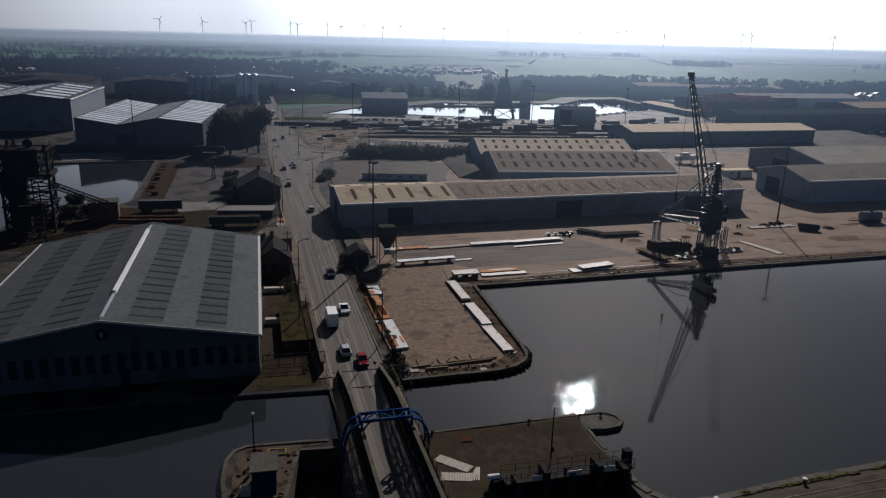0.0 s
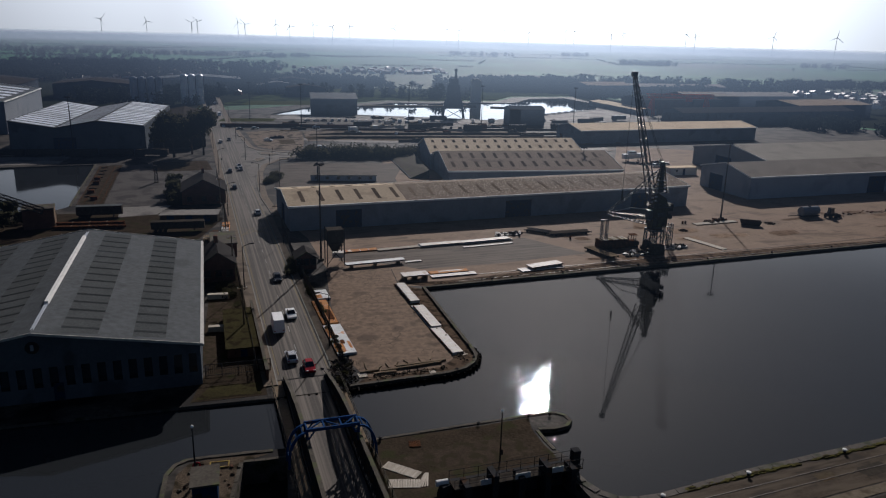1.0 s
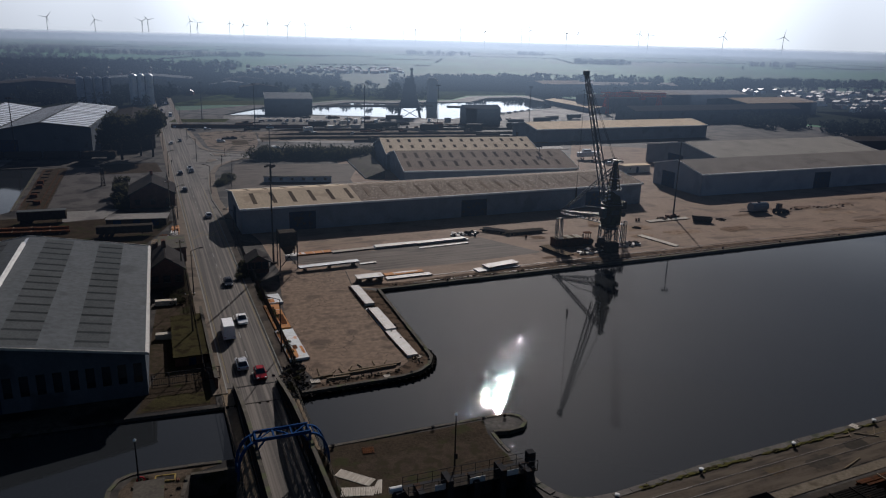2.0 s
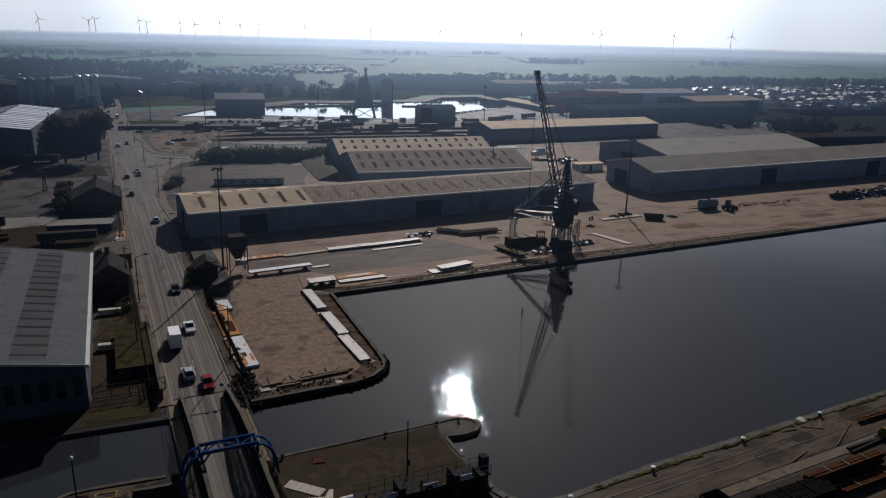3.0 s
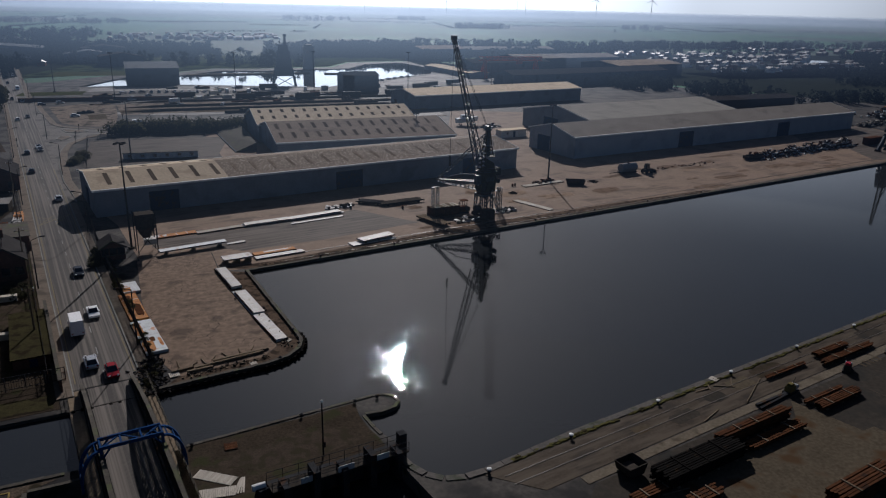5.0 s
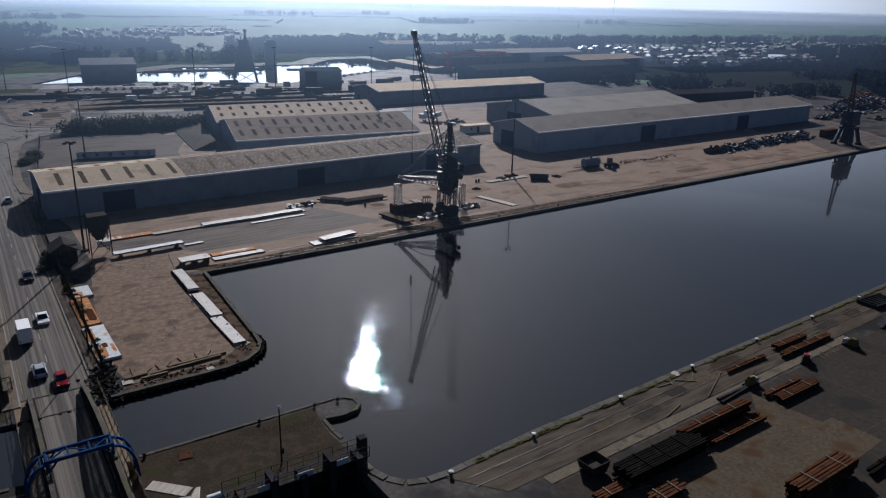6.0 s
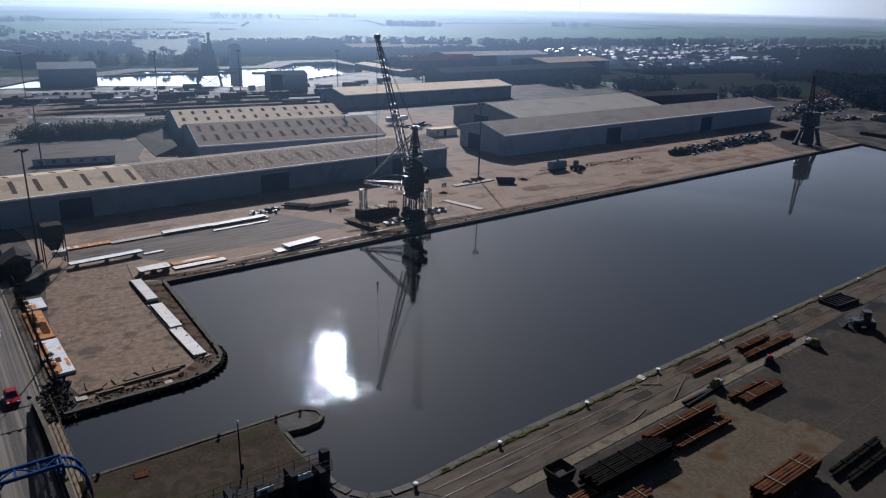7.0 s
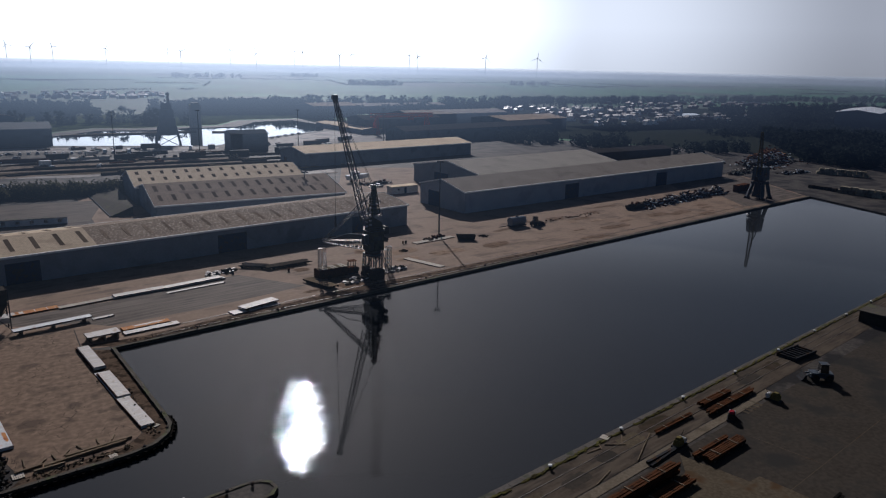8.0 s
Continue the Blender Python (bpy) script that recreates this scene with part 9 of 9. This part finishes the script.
def yard_clutter():
    """Parked cars, vans and pale crates spread through the far yards."""
    rnd = random.Random(52)
    models = [car(-40, 372, 12, SILVER, "silver car parked in the far yard"), car(-36, 373, 12, WHITE, "white car parked in the far yard"), car(-32, 374, 12, DARKCAR, "dark car parked in the far yard"), car(16, 372, 100, WHITE, "white van parked in the far yard", 5.2, 1.95, 2.4, "van")]
    for c in models:
        tagged(c, group="parked vehicles")
    for i in range(34):
        k = rnd.choice((0, 0, 1, 1, 2, 3))
        if i < 12:
            x, y, a = -28 + i * 3.4, 375 - 0.2 * i + rnd.uniform(-0.4, 0.4), 96
        elif i < 22:
            x, y, a = 66 + (i - 12) * 5.2, 398 + (i - 12) * 5.4, 40 + rnd.uniform(-5, 5)
        else:
            x, y, a = rnd.uniform(-40, 110), rnd.uniform(318, 372), rnd.uniform(0, 180)
        copy_thing(models[k], pose(x * K, y * K, 0.03, 0, 0, a + rnd.uniform(-6, 6)))
    for i in range(16):
        x, y = rnd.uniform(-45, 125), rnd.uniform(322, 392)
        c = thing("shipping_crate", x, y, 0, rnd.uniform(0, 30), "pale boxed cargo standing in the far yard", "crate", "cargo in the far yard")
        part("box", Geo().box(0, 0, 0.1, rnd.uniform(2, 5), 2.2, rnd.uniform(1.2, 2.4)), rnd.choice((CREAM, GALV, TRIM, RUST)), c)
        part("skid", Geo().box(0, 0, 0, 2.0, 1.8, 0.1), TIMBER, c)


yard_clutter()
for y in (318, 330, 345):
    solid("siding_bank", Geo().box(0, 0, 0, 130, 1.8, 0.8, 0, 0.8), EARTH, "low weedy bank along the sidings", "bank", kind="structure", at=pose(30, y, 0, 0, 0, 7))
solid("yard_wall", Geo().box(0, 0, 0, 62, 0.4, 1.6), BRICK, "low dark wall along the far yard", "wall", kind="structure", at=pose(-46, 346, 0, 0, 0, 3))
for x, y, a, b in ((-70, 372, 26, 14), (-64, 470, 50, 26), (-30, 600, 90, 40)):
    sheet("surface_green", [(x - a / 2, y - b / 2), (x + a / 2, y - b / 2 + 4), (x + a / 2, y + b / 2 + 4), (x - a / 2, y + b / 2)], [], 0.03, GRASS, "patch of rough green grass", "grass")

# ---- the town beyond ----
HOUSE_WALL = Geo().box(0, 0, 0, 7.5, 8.5, 5.0).section([(-3.75, 5.0), (3.75, 5.0), (0, 6.5)], -4.25, 4.25).mesh("wall", BRICK)
HOUSE_PALE = Geo().box(0, 0, 0, 7.5, 8.5, 5.0).section([(-3.75, 5.0), (3.75, 5.0), (0, 6.5)], -4.25, 4.25).mesh("wall", TRIM)
SLOPE = {1: Geo().box(2.4, 0, 0, 4.8, 9.0, 0.14).mesh("roof", TOWNROOF), -1: Geo().box(-2.4, 0, 0, 4.8, 9.0, 0.14).mesh("roof", TOWNROOF)}
SLOPEG = {1: Geo().box(2.2, 0, 0, 4.4, 9.0, 0.14).mesh("roof", TOWNROOF), -1: Geo().box(-2.2, 0, 0, 4.4, 9.0, 0.14).mesh("roof", TOWNROOF)}
# added glossy wedge, pitched 12 degrees so its top glints at the camera
GLINT_WEDGE = Geo().hull([(-2.6, -2.1, 0), (2.6, -2.1, 0), (2.6, 2.1, 0), (-2.6, 2.1, 0), (-2.6, -2.1, 2.4), (2.6, -2.1, 2.4), (2.6, 2.1, 3.3), (-2.6, 2.1, 3.3)], [(3, 2, 1, 0), (4, 5, 6, 7), (0, 1, 5, 4), (1, 2, 6, 5), (2, 3, 7, 6), (3, 0, 4, 7)]).mesh("extension", ROOFWHITE)
for me in (HOUSE_WALL, HOUSE_PALE, GLINT_WEDGE):
    fix_normals(me)


def town(x0, x1, y0, y1, n, seed):
    """Streets of small houses, in rows that run across the plain, with gaps and odd ones out."""
    rnd = random.Random(seed)
    rows_ = max(2, round((y1 - y0) / 26))
    for i in range(n):
        r = rnd.randrange(rows_)
        x = rnd.uniform(x0, x1)
        y = y0 + (y1 - y0) * (r + 0.5) / rows_ + (x - x0) * 0.12 + rnd.uniform(-3, 3)
        h = thing("town_house", x, y, 0, 7 + rnd.choice((0, 0, 90)) + rnd.uniform(-8, 8), "small distant house with a pitched roof", "house", "houses of the town", metric=True)
        h.scale = [rnd.uniform(0.62, 0.85)] * 3
        pale = rnd.random() < 0.3
        part("wall", HOUSE_PALE if pale else HOUSE_WALL, BRICK, h)
        sl = SLOPE if rnd.random() < 0.5 else SLOPEG
        for sd in (1, -1):
            part("roof", sl[sd], TOWNROOF, h, at=pose(0, 0, 6.58, 0, sd * 21.8, 0))
        if rnd.random() < 0.3:
            part("extension", GLINT_WEDGE, CREAM, h, "low white wedge added to glint at the camera", at=pose(rnd.uniform(-3, 3), -6.4, 0))


def outlying_houses(areas, seed):
    """The town's farthest houses, joined: walls, and their pitched roofs as a part."""
    rnd, walls, roofs = random.Random(seed), Geo(), Geo()
    for x0, x1, y0, y1, n in areas:
        for i in range(n):
            x, y = rnd.uniform(x0, x1), rnd.uniform(y0, y1)
            a, w, d, e = radians(7 + rnd.choice((0, 90)) + rnd.uniform(-8, 8)), rnd.uniform(2.0, 2.6), rnd.uniform(2.2, 3.4), rnd.uniform(2.2, 3.0)
            c, q = math.cos(a), math.sin(a)
            walls.box(x, y, 0, 2 * w, 2 * d, e, math.degrees(a))
            pts = [(-w - 0.2, -d, e), (w + 0.2, -d, e), (0, -d, e + 1.3), (-w - 0.2, d, e), (w + 0.2, d, e), (0, d, e + 1.3)]
            roofs.hull([(x + u * c - v * q, y + u * q + v * c, z) for u, v, z in pts], [(0, 1, 2), (5, 4, 3), (0, 2, 5, 3), (2, 1, 4, 5), (1, 0, 3, 4)])
    ob = solid("outlying_houses", walls, BRICK, "small far houses of the town among trees", "houses", kind="stuff")
    part("roof", roofs, TOWNROOF, ob)


town(-110, 70, 840, 980, 120, 1)
town(345, 560, 455, 660, 160, 3)
outlying_houses([(-420, -150, 620, 900, 90), (560, 800, 640, 760, 60), (-230, -90, 510, 620, 24), (150, 330, 700, 800, 40), (-330, -120, 900, 1000, 40)], 2)


# ---- wind turbines on the horizon ----
# white turbines coloured grey: their backlit shade is in the base colour
TURBINE = mat("backlit_turbine_grey", (0.14, 0.145, 0.15), (0.18, 0.185, 0.19), 20, 0.6)


def turbine(az, r, hub, spin):
    x, y = r * math.sin(radians(az)), r * math.cos(radians(az))
    z = 3 * max(0, r - 2400) / 500 if r < 2900 else 3 + 11 * (r - 2900) / 500
    t = thing("wind_turbine", x, y, z, -az + 15, "tall white wind turbine, greyed as if backlit, on the hazy horizon", "wind turbine", "wind turbines")
    part("tower", Geo().tube((0, 0, 0), (0, 0, hub), 1.1, 0.6, 8), TURBINE, t)
    part("nacelle", Geo().box(0, 1.5, hub - 1.0, 1.9, 5.0, 1.9, 0, 0.9), TURBINE, t)
    part("hub", Geo().tube((0, -5.0, hub), (0, -2.5, hub), 0.6, 1.8, 10), TURBINE, t)
    for k in range(3):
        a = radians(spin + 120 * k)
        dx, dz = math.sin(a), math.cos(a)
        part("blade", Geo().hull([(0.7 * dz, -3.8, hub - 0.7 * dx), (-0.7 * dz, -3.8, hub + 0.7 * dx), (-0.75 * dz + 9 * dx, -3.8, hub + 0.75 * dx + 9 * dz), (29 * dx, -3.8, hub + 29 * dz), (0.75 * dz + 9 * dx, -3.8, hub - 0.75 * dx + 9 * dz)],
                                [(0, 1, 2, 3, 4)]).hull([(0.7 * dz, -3.2, hub - 0.7 * dx), (-0.7 * dz, -3.2, hub + 0.7 * dx), (-0.75 * dz + 9 * dx, -3.2, hub + 0.75 * dx + 9 * dz), (29 * dx, -3.5, hub + 29 * dz), (0.75 * dz + 9 * dx, -3.2, hub - 0.75 * dx + 9 * dz)], [(4, 3, 2, 1, 0)]), TURBINE, t)


rt = random.Random(77)
for az, r in ((-20.3, 3900), (-17.4, 3950), (-14.4, 3950), (-14.0, 4300), (-10.7, 3900), (-11.2, 4350), (-8.5, 4400), (-7.5, 3650), (-5.8, 4300), (-4.4, 3800), (-3.1, 4400), (0.2, 3700), (4.2, 4300), (5.1, 3700), (8.5, 4300), (10.36, 3550), (13.1, 4200), (13.7, 4350), (16.45, 3600), (17.3, 4300), (21.7, 4200), (22.35, 3700), (27.5, 3800), (31.4, 3700)):
    turbine(az, r * 0.78, 68 + rt.uniform(-3, 4), rt.uniform(0, 120))


# ---- small things on the north quay ----
def oil_drum(x, y, paint, label):
    d = thing("oil_drum", x, y, 0.02, 0, label, "drum", "oil drums on the quay", metric=True)
    part("barrel", Geo().tube((0, 0, 0), (0, 0, 0.88), 0.29, n=14), paint, d)
    for z in (0.28, 0.58, 0.86):
        part("hoop", Geo().tube((0, 0, z), (0, 0, z + 0.03), 0.305, n=14), paint, d)
    return d


for x, y, p_ in ((41.2, 153.0, RUST), (61.5, 157.0, RUST), (62.3, 157.4, CRANEBLUE), (52.0, 150.8, RUST), (72.4, 167.6, RUST), (73.2, 167.9, BACKDARK), (30.2, 155.2, CRANEBLUE)):
    oil_drum(x, y, p_, "rusty steel oil drum" if p_ is RUST else "dark painted steel oil drum")


def sign_post(x, y, rz):
    s = thing("sign_post", x, y, 0, rz, "small pale sign board on a thin post", "sign", metric=True)
    part("post", Geo().tube((0, 0, 0), (0, 0, 2.6), 0.05, n=8), IRON, s)
    part("board", Geo().box(0, -0.06, 1.8, 0.8, 0.04, 0.7), TRIM, s)
    for k in range(3):
        part("text_bar", Geo().box(0, -0.085, 1.95 + 0.16 * k, 0.56, 0.01, 0.07), IRON, s)
    return s


sign_post(71.5, 184.0, 14)
sign_post(-24.0, 176.0, 16)


def spoil(x, y, r, label):
    g, rnd = Geo(), random.Random(int(x))
    for _ in range(60):
        a, q = rnd.uniform(0, math.tau), r * rnd.random() ** 0.7
        h = 0.5 * (1 - q / r) + 0.05
        g.box(x + q * math.cos(a), y + q * math.sin(a), 0, rnd.uniform(0.15, 0.5), rnd.uniform(0.15, 0.4), h, rnd.uniform(0, 90), 0.5)
    return solid("spoil_heap", g, GRAVEL, label, "spoil heap", kind="stuff")


spoil(95.0, 168.5, 1.6, "little heap of gravel on the quay")
spoil(70.0, 161.0, 1.2, "little heap of sweepings beside the boards")


def power_pole(s_, o):
    x, y, _ = road_at(s_, o)
    p = thing("telegraph_pole", x, y, 0, RA, "plain dark timber telegraph pole beside the road", "telegraph pole", "telegraph poles")
    part("pole", Geo().tube((0, 0, 0), (0, 0, 7.4), 0.14, 0.09, 8), TIMBER, p)
    part("crossarm", Geo().beam((-0.7, 0, 6.9), (0.7, 0, 6.9), 0.1), TIMBER, p)
    for k in (-0.6, 0.6):
        part("insulator", Geo().tube((k, 0, 6.95), (k, 0, 7.12), 0.05, n=6), LAMP, p)
    return p


for s_ in (2, 30, 58, 86):
    power_pole(s_, -6.3)
